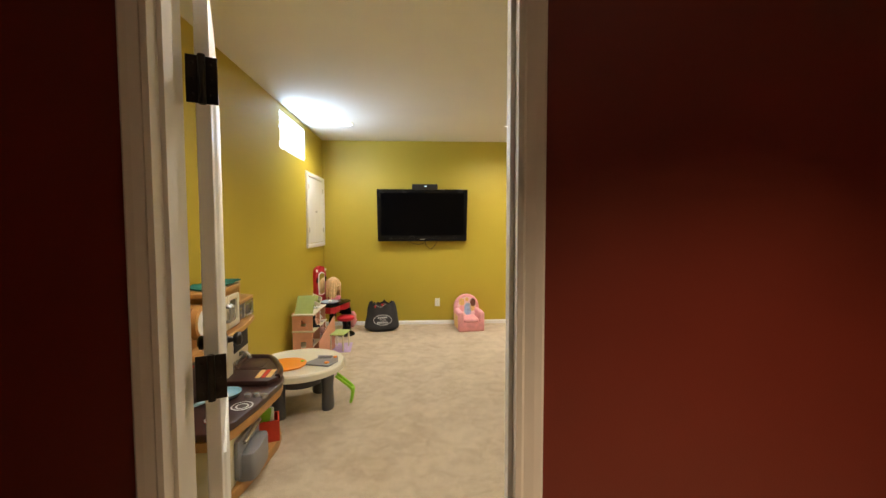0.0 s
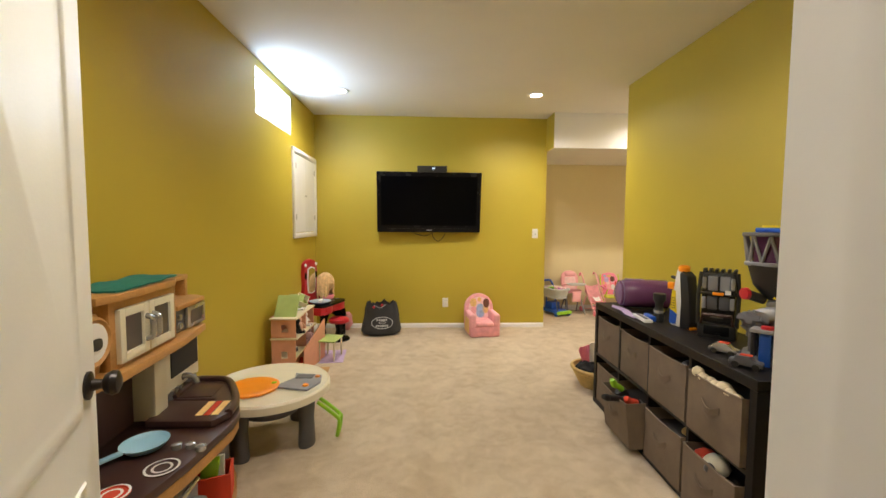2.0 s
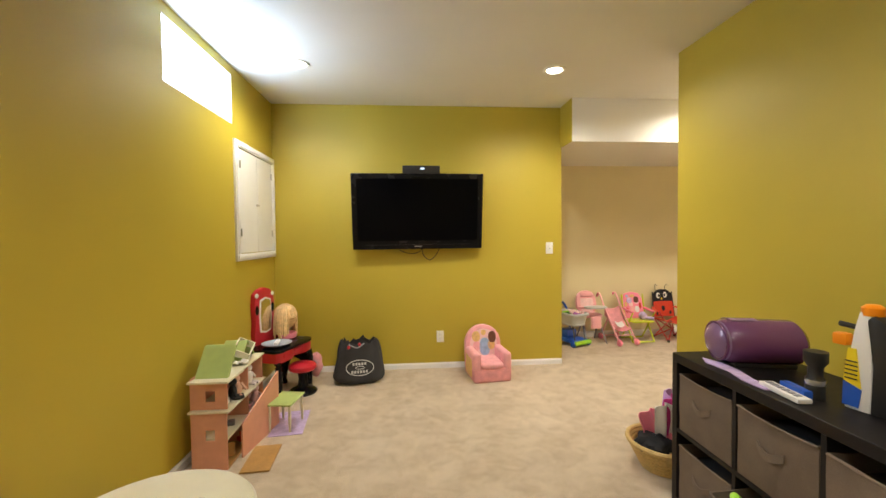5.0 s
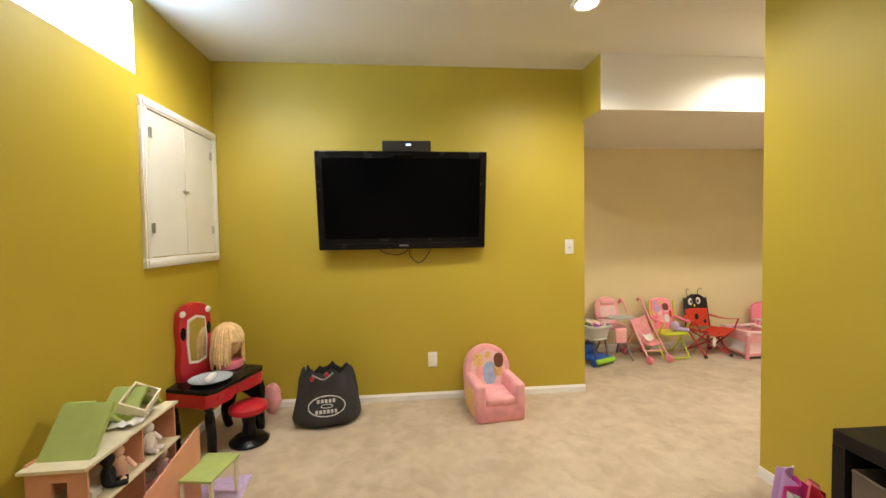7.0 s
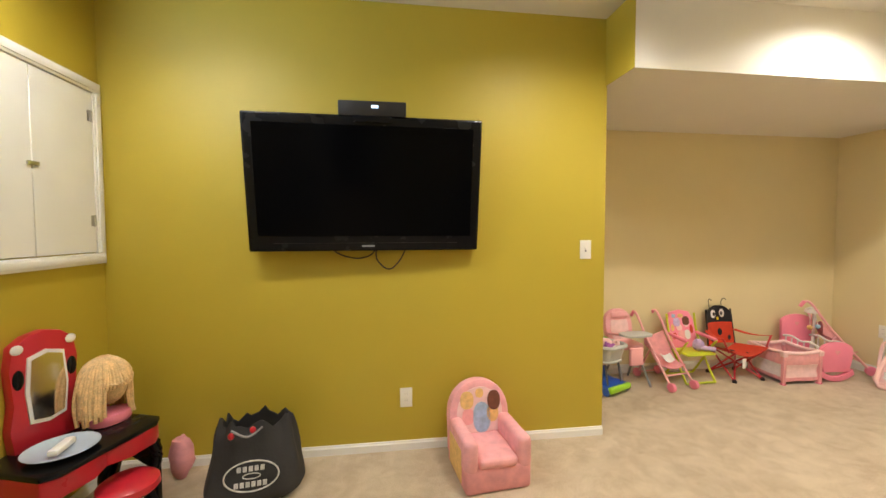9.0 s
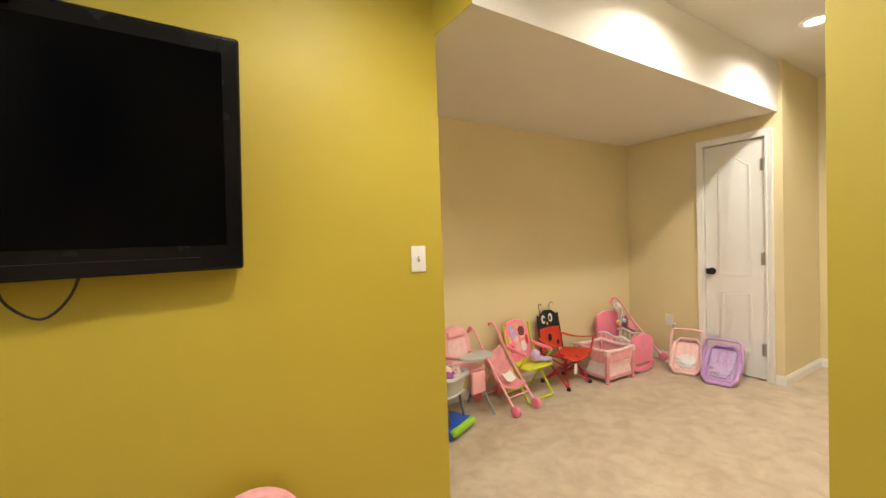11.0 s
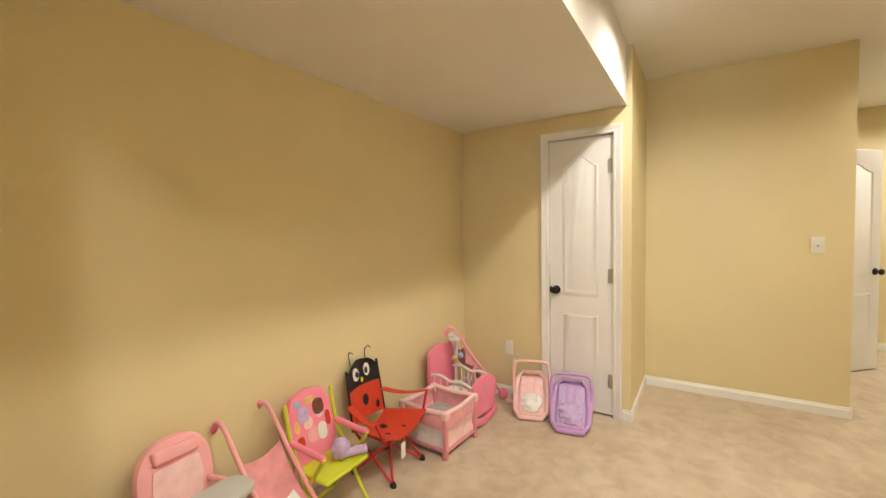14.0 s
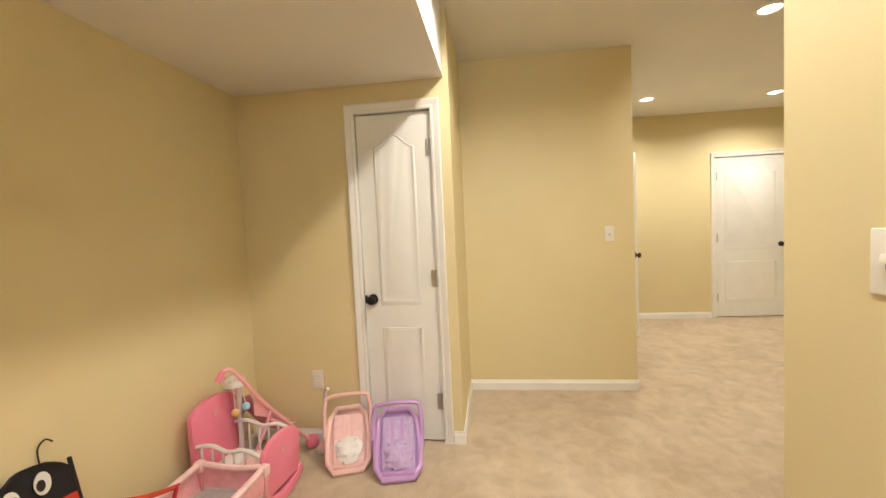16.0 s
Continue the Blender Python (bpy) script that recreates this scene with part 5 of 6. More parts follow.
part("body", box(-0.09, 0.09, -0.025, 0.025, 0, 0.018, bevel=0.006), M_WHITE, kb)
for i in range(6):
    part("key", box(-0.075 + i * 0.025, -0.058 + i * 0.025, -0.012, 0.010, 0.017, 0.021, bevel=0.002), M_GREY, kb)
part("cover", box(-0.06, 0.05, 0.028, 0.06, 0, 0.03, bevel=0.006), M_BLUE, kb)
tb2 = thing("toy_torch", "black toy torch standing on its end", "toy", at_unit(-0.162, 0.14, UH))
part("body", lathe([(0, 0), (0.028, 0), (0.028, 0.07), (0.022, 0.08), (0.022, 0.11), (0.034, 0.13), (0.034, 0.165), (0, 0.17)], 18), M_BLK, tb2)
part("band", lathe([(0.0285, 0.05), (0.0295, 0.052), (0.0295, 0.066), (0.0285, 0.068)], 18), M_SILVER, tb2)
wb = thing("water_blaster", "white, yellow and blue toy water blaster with orange cap", "toy blaster", at_unit(-0.057, 0.20, UH, 12) @ Matrix.Diagonal((0.82, 0.9, 1, 1)))
part("tank", slab([(-0.050, 0.0), (0.034, 0.0), (0.036, 0.06), (0.036, 0.20), (0.03, 0.31), (-0.005, 0.325), (-0.022, 0.26), (-0.045, 0.12)], -0.03, 0.03, bevel=0.010, m=UPRIGHT), M_WHITE, wb)
part("blue_panel", slab([(-0.052, 0.012), (0.0, 0.012), (0.008, 0.07), (-0.05, 0.09)], 0.030, 0.034, m=UPRIGHT), M_BLUE, wb)
part("yellow_panel", slab([(-0.05, 0.092), (0.006, 0.075), (-0.01, 0.20), (-0.036, 0.20)], 0.030, 0.034, m=UPRIGHT), M_YELLOW, wb)
for i in range(5):
    part("stripe", box(-0.044, -0.004, -0.0365, -0.034, 0.100 + i * 0.014, 0.104 + i * 0.014), M_BLK, wb)
part("back_grip", slab([(0.035, 0.0), (0.115, 0.0), (0.12, 0.05), (0.105, 0.18), (0.085, 0.29), (0.04, 0.315), (0.02, 0.30), (0.04, 0.15)], -0.036, 0.036, bevel=0.012, m=UPRIGHT), M_BLK, wb, "black moulded back")
part("foot", box(0.085, 0.125, -0.03, 0.03, 0.0, 0.014, bevel=0.004), M_ORANGE, wb)
part("cap", lathe([(0, 0.31), (0.032, 0.31), (0.034, 0.335), (0.02, 0.345), (0, 0.345)], 16, m=pose(0.02, 0, 0)), M_ORANGE, wb, "orange cap")
part("nozzle", tube([(-0.03, 0, 0.265), (-0.085, 0, 0.27)], 0.009, 8), M_BLK, wb)
part("pump", box(-0.10, -0.05, -0.02, 0.02, 0.20, 0.24, bevel=0.008), M_ORANGE, wb)
rb = thing("toy_tower_case", "black and grey rugged toy carry case standing upright", "toy case", at_unit(0.153, 0.265, UH, 50) @ Matrix.Diagonal((0.95, 0.95, 1.06, 1)))
part("base", box(-0.085, 0.085, -0.075, 0.075, 0.0, 0.07, bevel=0.012), M_BLK, rb)
part("column", box(-0.075, 0.075, -0.04, 0.065, 0.07, 0.31, bevel=0.012), M_BLK, rb)
for x in (-0.048, 0.006):
    part("clear_panel", box(x, x + 0.045, -0.052, -0.038, 0.225, 0.295, bevel=0.006), M_GREY, rb)
    part("lower_panel", box(x, x + 0.045, -0.056, -0.040, 0.135, 0.20, bevel=0.006), M_DGREY, rb)
part("band", box(-0.082, 0.082, -0.058, 0.06, 0.205, 0.222, bevel=0.004), M_BLK, rb)
part("latch", box(-0.025, 0.025, -0.064, -0.052, 0.205, 0.22, bevel=0.003), M_ORANGE, rb)
part("latch", box(-0.03, 0.03, -0.078, -0.07, 0.10, 0.118, bevel=0.003), M_SILVER, rb)
for sx in (-0.072, 0.052):
    for z0, z1 in ((0.235, 0.29), (0.14, 0.195)):
        part("rail_clip", box(sx, sx + 0.02, -0.066, -0.05, z0, z1, bevel=0.003), M_SILVER if z0 > 0.2 else M_GREY, rb)
part("white_tag", box(0.03, 0.055, -0.0665, -0.060, 0.212, 0.232), M_WHITE, rb)
part("mouth", box(-0.055, 0.055, -0.080, -0.074, 0.02, 0.062, bevel=0.004), M_TVB, rb)
part("bronze_rim", tube([(-0.07, -0.078, 0.07), (-0.062, -0.08, 0.115), (0.062, -0.08, 0.115), (0.07, -0.078, 0.07)], 0.008, 8), M_BROWN, rb)
for i in range(6):
    part("rib", box(-0.075 + i * 0.027, -0.060 + i * 0.027, -0.03, 0.05, 0.306, 0.325, bevel=0.003), M_BLK, rb)
for sx in (-1, 1):
    part("strut", tube([(sx * 0.085, -0.05, 0.06), (sx * 0.088, -0.045, 0.20), (sx * 0.08, -0.03, 0.31)], 0.010, 8), M_BLK, rb)
for dx, dy, mm in ((0.43, 0.10, M_SILVER), (0.60, 0.065, M_DGREY)):
    cr = thing("toy_car", "small toy vehicle parked on the storage unit", "toy car", at_unit(dx, dy, UH, 20 + 40 * dx), "toy vehicles")
    part("body", slab([(-0.055, 0.012), (0.055, 0.012), (0.055, 0.028), (0.03, 0.032), (0.012, 0.050), (-0.03, 0.050), (-0.04, 0.032), (-0.055, 0.030)], -0.025, 0.025, bevel=0.004, m=UPRIGHT), mm, cr)
    for wx in (-0.033, 0.033):
        for wy in (-0.026, 0.020):
            part("wheel", lathe([(0, 0), (0.013, 0), (0.013, 0.008), (0, 0.008)], 14, m=Matrix.Translation((wx, wy + 0.007, 0.013)) @ pose(0, 0, 0, 90)), M_BLK, cr)
    part("stripe", box(-0.02, 0.02, -0.012, 0.012, 0.049, 0.053, bevel=0.001), M_REDF, cr)

# tall toy fortress
cs = thing("toy_fortress", "tall grey, purple and blue toy fortress playset", "toy playset", at_unit(0.553, 0.285, UH, 42))
part("base", slab([(-0.15, -0.10), (-0.05, -0.13), (0.10, -0.12), (0.15, -0.04), (0.14, 0.11), (-0.12, 0.11), (-0.16, 0.0)], 0, 0.035, bevel=0.012), M_STONE, cs)
for bx, by, bz, br in ((-0.12, -0.04, 0.17, 0.050), (-0.06, -0.08, 0.20, 0.046), (0.0, -0.07, 0.185, 0.052), (0.07, -0.07, 0.17, 0.05), (-0.10, 0.03, 0.12, 0.065), (0.11, -0.02, 0.20, 0.05), (-0.02, -0.03, 0.235, 0.055)):
    part("rock", ball(bx, by, bz, br, br * 0.8, br * 0.75, rough=0.55, u=12, v=8), M_GREY if bz > 0.18 else M_STONE, cs)
for px_, w, z1 in ((-0.11, 0.022, 0.17), (-0.035, 0.018, 0.19), (0.045, 0.020, 0.17)):
    part("pier", box(px_ - w, px_ + w, -0.07, 0.04, 0.03, z1, bevel=0.010), M_STONE, cs)
part("gate", box(-0.09, 0.03, -0.005, 0.008, 0.03, 0.17), M_BLK, cs, "dark gateway")
tw = part("corner_tower", box(0.075, 0.165, -0.15, -0.05, 0.0, 0.175, bevel=0.014), M_GREY, cs)
part("window", box(0.095, 0.145, -0.156, -0.148, 0.02, 0.125, bevel=0.006), M_PLUM, tw, "purple window")
part("rim", box(0.068, 0.172, -0.157, -0.043, 0.165, 0.190, bevel=0.006), M_STONE, tw)
lift = part("blue_lift", box(-0.085, -0.045, -0.135, -0.095, 0.0, 0.135, bevel=0.006), M_BLUE, cs, "blue lift")
part("lift_tray", box(-0.115, -0.015, -0.15, -0.075, 0.135, 0.15, bevel=0.005), M_GREY, lift)
part("lift_button", lathe([(0, 0.15), (0.024, 0.15), (0.022, 0.162), (0, 0.165)], 16, m=pose(-0.06, -0.115, 0)), M_REDP, lift, "red button")
part("lift_rail", tube([(-0.105, -0.10, 0.0), (-0.105, -0.10, 0.14)], 0.012, 8), M_BLK, lift)
part("button_arm", tube([(-0.09, -0.03, 0.255), (-0.14, -0.06, 0.275)], 0.020, 10), M_BLK, cs)
part("red_knob", lathe([(0, 0), (0.026, 0), (0.024, 0.014), (0, 0.018)], 18, m=Matrix.Translation((-0.145, -0.062, 0.278)) @ pose(0, 0, 0, 90, 0, -40)), M_REDP, cs, "red knob")
hull = part("hull", lathe([(0.035, 0.235), (0.085, 0.262), (0.125, 0.315), (0.148, 0.40), (0.138, 0.40), (0.115, 0.325), (0.075, 0.275), (0.03, 0.25)], 32, sy=0.78, m=pose(-0.01, 0, 0)), M_BLK, cs, "dark curved hull")
part("emblem_ring", merge(None, tube([(0.032 * math.cos(a * math.pi / 12), 0.020 * math.sin(a * math.pi / 12), 0) for a in range(24)], 0.004, 6, closed=True), pose(0.03, -0.094, 0.335, 62, 0, 12)), M_YELLOW, hull, "yellow oval ring")
part("emblem", merge(None, slab(oval(0.030, 0.018, 18), -0.002, 0.002), pose(0.012, -0.102, 0.352, 68)), M_LILAC, hull)
part("yellow_trim", tube(bend([(-0.055, -0.067, 0.272), (-0.01, -0.078, 0.262), (0.045, -0.070, 0.268)], 5), 0.004, 8), M_YELLOW, hull)
cage = part("cage_floor", slab(oval(0.098, 0.080, 28, -0.072, 0), 0.395, 0.412, bevel=0.005), M_GREY, cs)
part("cage_core", lathe([(0, 0.41), (0.070, 0.41), (0.080, 0.53), (0, 0.53)], 24, m=pose(-0.072, 0, 0), sy=0.8), M_PLUM, cs, "purple inner drum")
for a in range(10):
    an = math.pi * a / 5
    for da in (-0.32, 0.32):
        part("cage_bar", tube([(-0.072 + 0.088 * math.cos(an), 0.071 * math.sin(an), 0.41), (-0.072 + 0.102 * math.cos(an + da), 0.083 * math.sin(an + da), 0.525)], 0.006, 6), M_GREY, cage)
part("cage_rim", slab(oval(0.110, 0.092, 28, -0.072, 0), 0.520, 0.536, bevel=0.005), M_STONE, cs)
part("blue_deck", slab([(-0.13, -0.05), (-0.04, -0.095), (0.06, -0.07), (0.19, -0.085), (0.20, 0.05), (0.06, 0.06), (-0.06, 0.085), (-0.14, 0.04)], 0.537, 0.556, bevel=0.006), M_BLUE, cs, "blue landing deck")
part("deck_pad", slab(oval(0.045, 0.03, 18, -0.07, 0.0), 0.556, 0.566), M_YELLOW, cs, "yellow pad")
part("deck_pad", slab(oval(0.03, 0.022, 18, 0.03, -0.02), 0.556, 0.570), M_REDP, cs, "red pad")
part("deck_pad", slab(oval(0.03, 0.022, 18, 0.14, -0.03), 0.556, 0.566), M_REDP, cs, "red pad")
col = part("rear_column", slab([(0.085, -0.05), (0.18, -0.06), (0.185, 0.06), (0.09, 0.06)], 0.035, 0.42, bevel=0.012), M_BLK, cs, "black rear column")
part("blue_band", slab([(0.080, -0.066), (0.19, -0.074), (0.195, 0.065), (0.082, 0.062)], 0.395, 0.44, bevel=0.006), M_BLUE, col)
part("yellow_strip", box(0.10, 0.175, -0.074, -0.066, 0.455, 0.463), M_YELLOW, col)
for sx in (0.095, 0.175):
    part("post", box(sx - 0.008, sx + 0.008, -0.06, -0.044, 0.44, 0.537, bevel=0.003), M_STONE, col)
    part("post", box(sx - 0.008, sx + 0.008, 0.034, 0.05, 0.44, 0.537, bevel=0.003), M_STONE, col)
for xa, xb in ((-0.02, 0.05), (0.05, -0.01)):
    part("strut", tube([(xa, -0.112, 0.40), (xb, -0.095, 0.235)], 0.007, 8), M_GREY, cs)

# pink toy stand with a round blue helmet at the unit's end
bt = thing("toy_stand", "pink plastic toy stand beside the storage unit", "toy stand", pose(1.185, 1.872, 0) @ Matrix.Diagonal((1, 1, 0.965, 1)))
part("base", slab(oval(0.13, 0.11), 0, 0.04, bevel=0.015), M_PINK, bt)
part("column", lathe([(0, 0.04), (0.04, 0.04), (0.028, 0.12), (0.026, 0.48), (0.07, 0.535), (0.075, 0.55), (0, 0.55)], 20), M_PINK, bt)
hm = thing("toy_helmet", "round blue child's helmet with a dark top on a pink stand", "helmet", pose(1.185, 1.872, 0.532, 0, 0, -30))
part("shell", ball(0, 0, 0.078, 0.080, 0.088, 0.078, u=26, v=16), M_BALLB, hm)
part("cap", lathe([(0, 0.155), (0.05, 0.150), (0.075, 0.13), (0.079, 0.125), (0.07, 0.142), (0.04, 0.158), (0, 0.162)], 24), M_BLKF, hm)
# two dark eyes of the face on the blue shell
for sx in (-0.035, 0.035):
    part("vent", ball(sx, -0.080, 0.085, 0.011, 0.006, 0.014), M_BLK, hm)

# wicker basket with bright wrappings
wk = thing("wicker_basket", "straw wicker basket full of black and pink dress-up things", "basket", pose(1.25, 3.81, 0) @ Matrix.Scale(0.95, 4))
bm = bmesh.new()
for i in range(7):
    r = 0.125 + 0.011 * i
    tube([(r * math.cos(a * math.pi / 14), r * math.sin(a * math.pi / 14), 0.012 + 0.021 * i + 0.003 * (a % 2)) for a in range(28)], 0.012, 6, closed=True, bm=bm)
part("weave", bm, M_WICKER, wk)
part("bottom", slab(oval(0.125, 0.125), 0.0, 0.012), M_WICKER, wk)
part("rim", tube([(0.20 * math.cos(a * math.pi / 16), 0.20 * math.sin(a * math.pi / 16), 0.158) for a in range(32)], 0.014, 8, closed=True), M_WICKER, wk)
for nm, lb, x, y, rx, rz, mm in (("black_scarf", "crumpled black scarf in the basket", 1.205, 3.78, 0.10, 0.05, M_BLKF), ("pink_ruffle", "crumpled bright pink ruffle in the basket", 1.335, 3.85, 0.095, 0.06, M_HOTP)):
    sc = thing(nm, lb, "dress-up cloth", pose(x - 0.025, y, 0.15))
    part("cloth", ball(0, 0, 0.0, rx, rx * 0.9, rz, rough=0.5, u=22, v=14), mm, sc)
for i, (x, y, a, h, mm) in enumerate([(1.245, 3.83, -22, 0.20, M_HOTP), (1.275, 3.80, -6, 0.24, M_WHITE), (1.30, 3.83, 4, 0.27, M_MAGENTA), (1.33, 3.78, 10, 0.25, M_REDP), (1.365, 3.81, 18, 0.24, M_HOTP), (1.31, 3.87, -4, 0.29, M_LILAC), (1.35, 3.86, 12, 0.26, M_WHITE)]):
    gb = thing("wrapping_paper", "folded pink, white and purple wrapping standing in the basket", "wrapping paper", pose(x - 0.03, y, 0.145, 6, a, 12 * i), "wrappings in the basket")
    part("fold", sheet(lambda u, vv, i=i, h=h: Vector((-0.05 + 0.10 * u, 0.018 * math.sin(9 * u + i), h * vv * (1 - 0.25 * abs(u - 0.5)))), 12, 6, 0.004), mm, gb)

# ---- alcove toys ----
def ladybug_chair():
    c = thing("folding_chair", "child's red and black folding canvas chair with eye prints", "folding chair", pose(3.08, 6.47, 0, 0, 0, 4) @ Matrix.Diagonal((0.84, 1.0, 0.95, 1)))
    S = 0.175
    for a, b in (((-S, -0.15), (S, 0.12)), ((S, -0.15), (-S, 0.12)), ((-S, -0.15), (-S, 0.12)), ((S, -0.15), (S, 0.12))):
        part("leg", tube([(a[0], a[1], 0.012), (b[0], b[1], 0.27)], 0.008, 8), M_REDP, c)
        part("leg", tube([(b[0], b[1], 0.012), (a[0], a[1], 0.27)], 0.008, 8), M_REDP, c)
    for x, y in ((-S, -0.15), (S, -0.15), (-S, 0.12), (S, 0.12)):
        part("foot", lathe([(0, 0), (0.018, 0), (0.02, 0.012), (0.012, 0.03), (0, 0.03)], 12, m=pose(x, y, 0)), M_BLK, c)
    for sx in (-S, S):
        part("back_post", tube([(sx, 0.12, 0.25), (sx * 0.92, 0.17, 0.60)], 0.008, 8), M_BLK, c)
        part("arm_post", tube([(sx * 1.3, -0.13, 0.27), (sx * 1.72, -0.125, 0.40)], 0.008, 8), M_REDP, c)
        part("armrest", sheet(lambda u, v, sx=sx: Vector((sx * (1 + 0.75 * u) - 0.03 + 0.06 * v * (1 - 0.3 * u), 0.14 - 0.27 * u, 0.405 - 0.02 * math.sin(math.pi * u))), 10, 3, 0.005), M_REDF, c)
    seat = part("seat", sheet(lambda u, v: Vector(((-S + 2 * S * u) * (1 + 0.38 * v), 0.12 - 0.27 * v, 0.272 + 0.03 * v * (2 * u - 1) ** 2 - 0.055 * math.sin(math.pi * u) * (1 - 0.3 * v))), 12, 10, 0.006), M_REDF, c)

    def back(u, v, off=0.0):
        w = S * (0.95 if v < 0.75 else 0.95 - 0.55 * ((v - 0.75) / 0.25) ** 2.2)
        return Vector((-w + 2 * w * u, 0.125 + 0.05 * v + 0.03 * math.sin(math.pi * u) - off, 0.27 + 0.36 * v))

    bk = part("backrest", sheet(lambda u, v: back(u, v * 0.56), 12, 10, 0.006), M_REDF, c)
    hd = part("head_panel", sheet(lambda u, v: back(u, 0.56 + 0.44 * v), 14, 10, 0.006), M_BLKF, c, "black head panel")
    for u, v, r, mm in ((0.33, 0.78, 0.040, M_WHITE), (0.68, 0.80, 0.040, M_WHITE), (0.36, 0.775, 0.020, M_BLK), (0.65, 0.79, 0.020, M_BLK), (0.5, 0.66, 0.016, M_YELLOW)):
        p = back(u, v, 0.010 if mm is M_WHITE else 0.014)
        part("eye_print" if mm is not M_YELLOW else "beak_print", slab(oval(r * 0.8, r, 18), 0, 0.003, m=Matrix.Translation(p) @ pose(0, 0, 0, 82)), mm, hd)
    for u, v, r in ((0.55, 0.30, 0.035), (0.2, 0.12, 0.022), (0.85, 0.15, 0.024)):
        p = back(u, v, 0.011)
        part("spot_print", slab(oval(r * 0.8, r, 18), 0, 0.003, m=Matrix.Translation(p) @ pose(0, 0, 0, 82)), M_BLKF, bk)
    for x, y, r in ((0.04, 0.04, 0.032), (-0.07, -0.05, 0.026), (0.09, -0.08, 0.022)):
        part("spot_print", slab(oval(r, r * 0.8, 18), 0, 0.003, m=pose(x, y, 0.272 - 0.055 * math.cos(x / S * math.pi / 2) * 0.92)), M_BLKF, seat)
    for sx in (-0.09, 0.07):
        part("feeler", tube(bend([(sx, 0.19, 0.60), (sx * 1.05, 0.20, 0.67), (sx * 1.2 + 0.01, 0.19, 0.70), (sx * 1.2 + 0.03, 0.18, 0.685)], 4), 0.003, 6), M_BLK, c)
    part("tag", box(-0.10, -0.055, -0.165, -0.160, 0.13, 0.22, bevel=0.002), M_WHITE, c, "white hang tag")


ladybug_chair()


def print_chair():
    c = thing("toy_high_seat", "child's pink padded seat on a lime green tube frame", "toy chair", pose(2.63, 6.44, 0, 0, 0, 2) @ Matrix.Scale(0.93, 4))
    for sx in (-0.15, 0.15):
        part("frame_tube", tube(bend([(sx, 0.14, 0.60), (sx, 0.10, 0.42), (sx, -0.02, 0.18), (sx, -0.13, 0.012)], 5), 0.010, 8), M_LIMEY, c)
        part("frame_tube", tube(bend([(sx, -0.13, 0.40), (sx, -0.02, 0.24), (sx, 0.14, 0.012)], 5), 0.010, 8), M_LIMEY, c)
        part("armrest", tube([(sx, 0.10, 0.42), (sx, -0.13, 0.40)], 0.016, 10), M_HOTP, c)
    part("frame_tube", tube([(-0.15, -0.13, 0.014), (0.15, -0.13, 0.014)], 0.010, 8), M_LIMEY, c)
    part("frame_tube", tube([(-0.15, 0.14, 0.014), (0.15, 0.14, 0.014)], 0.010, 8), M_LIMEY, c)
    part("seat", soft_box(-0.145, 0.145, -0.14, 0.10, 0.262, 0.285, 0.010), M_LIMEY, c, "lime green seat")
    B = Matrix.Translation((0, 0.09, 0.28)) @ pose(0, 0, 0, -14) @ UPRIGHT
    bk = part("backrest", slab([(-0.12, 0.0), (0.12, 0.0), (0.145, 0.10), (0.14, 0.26), (0.10, 0.34), (0, 0.36), (-0.10, 0.34), (-0.14, 0.26), (-0.145, 0.10)], -0.02, 0.02, bevel=0.012, m=B), M_HOTP, c)
    for ox, oz, rx, rz, mm in ((-0.05, 0.24, 0.036, 0.040, M_LILACF), (0.05, 0.25, 0.036, 0.042, M_BRNF), (0.05, 0.22, 0.026, 0.03, M_PALEP), (-0.03, 0.19, 0.03, 0.03, M_PALEP), (0.0, 0.12, 0.05, 0.04, M_PINKF), (0.05, 0.12, 0.03, 0.045, M_WHITE), (-0.09, 0.11, 0.022, 0.03, M_REDF), (0.0, 0.30, 0.03, 0.02, M_YELF), (-0.075, 0.30, 0.020, 0.018, M_BLUEF), (0.10, 0.17, 0.016, 0.04, M_REDF), (-0.10, 0.19, 0.016, 0.03, M_YELF)):
        part("print_patch", slab(oval(rx, rz, 16, ox, oz, 2.6), 0.0202, 0.0225 + 0.0015 * (mm in (M_BRNF, M_LILACF, M_WHITE)), m=B), mm, bk)


print_chair()
dl = new("rag_doll", finish(merge(ball(0, 0, 0.05, 0.05, 0.04, 0.05, rough=0.2), tube([(0.0, -0.02, 0.03), (0.10, -0.07, 0.025)], 0.02, 8)), M_LILACF, True))
dl.matrix_basis = pose(2.67, 6.40, 0.267, 0, 0, 0)
tagged(dl, "small lilac rag doll lying on the lime seat", "doll")


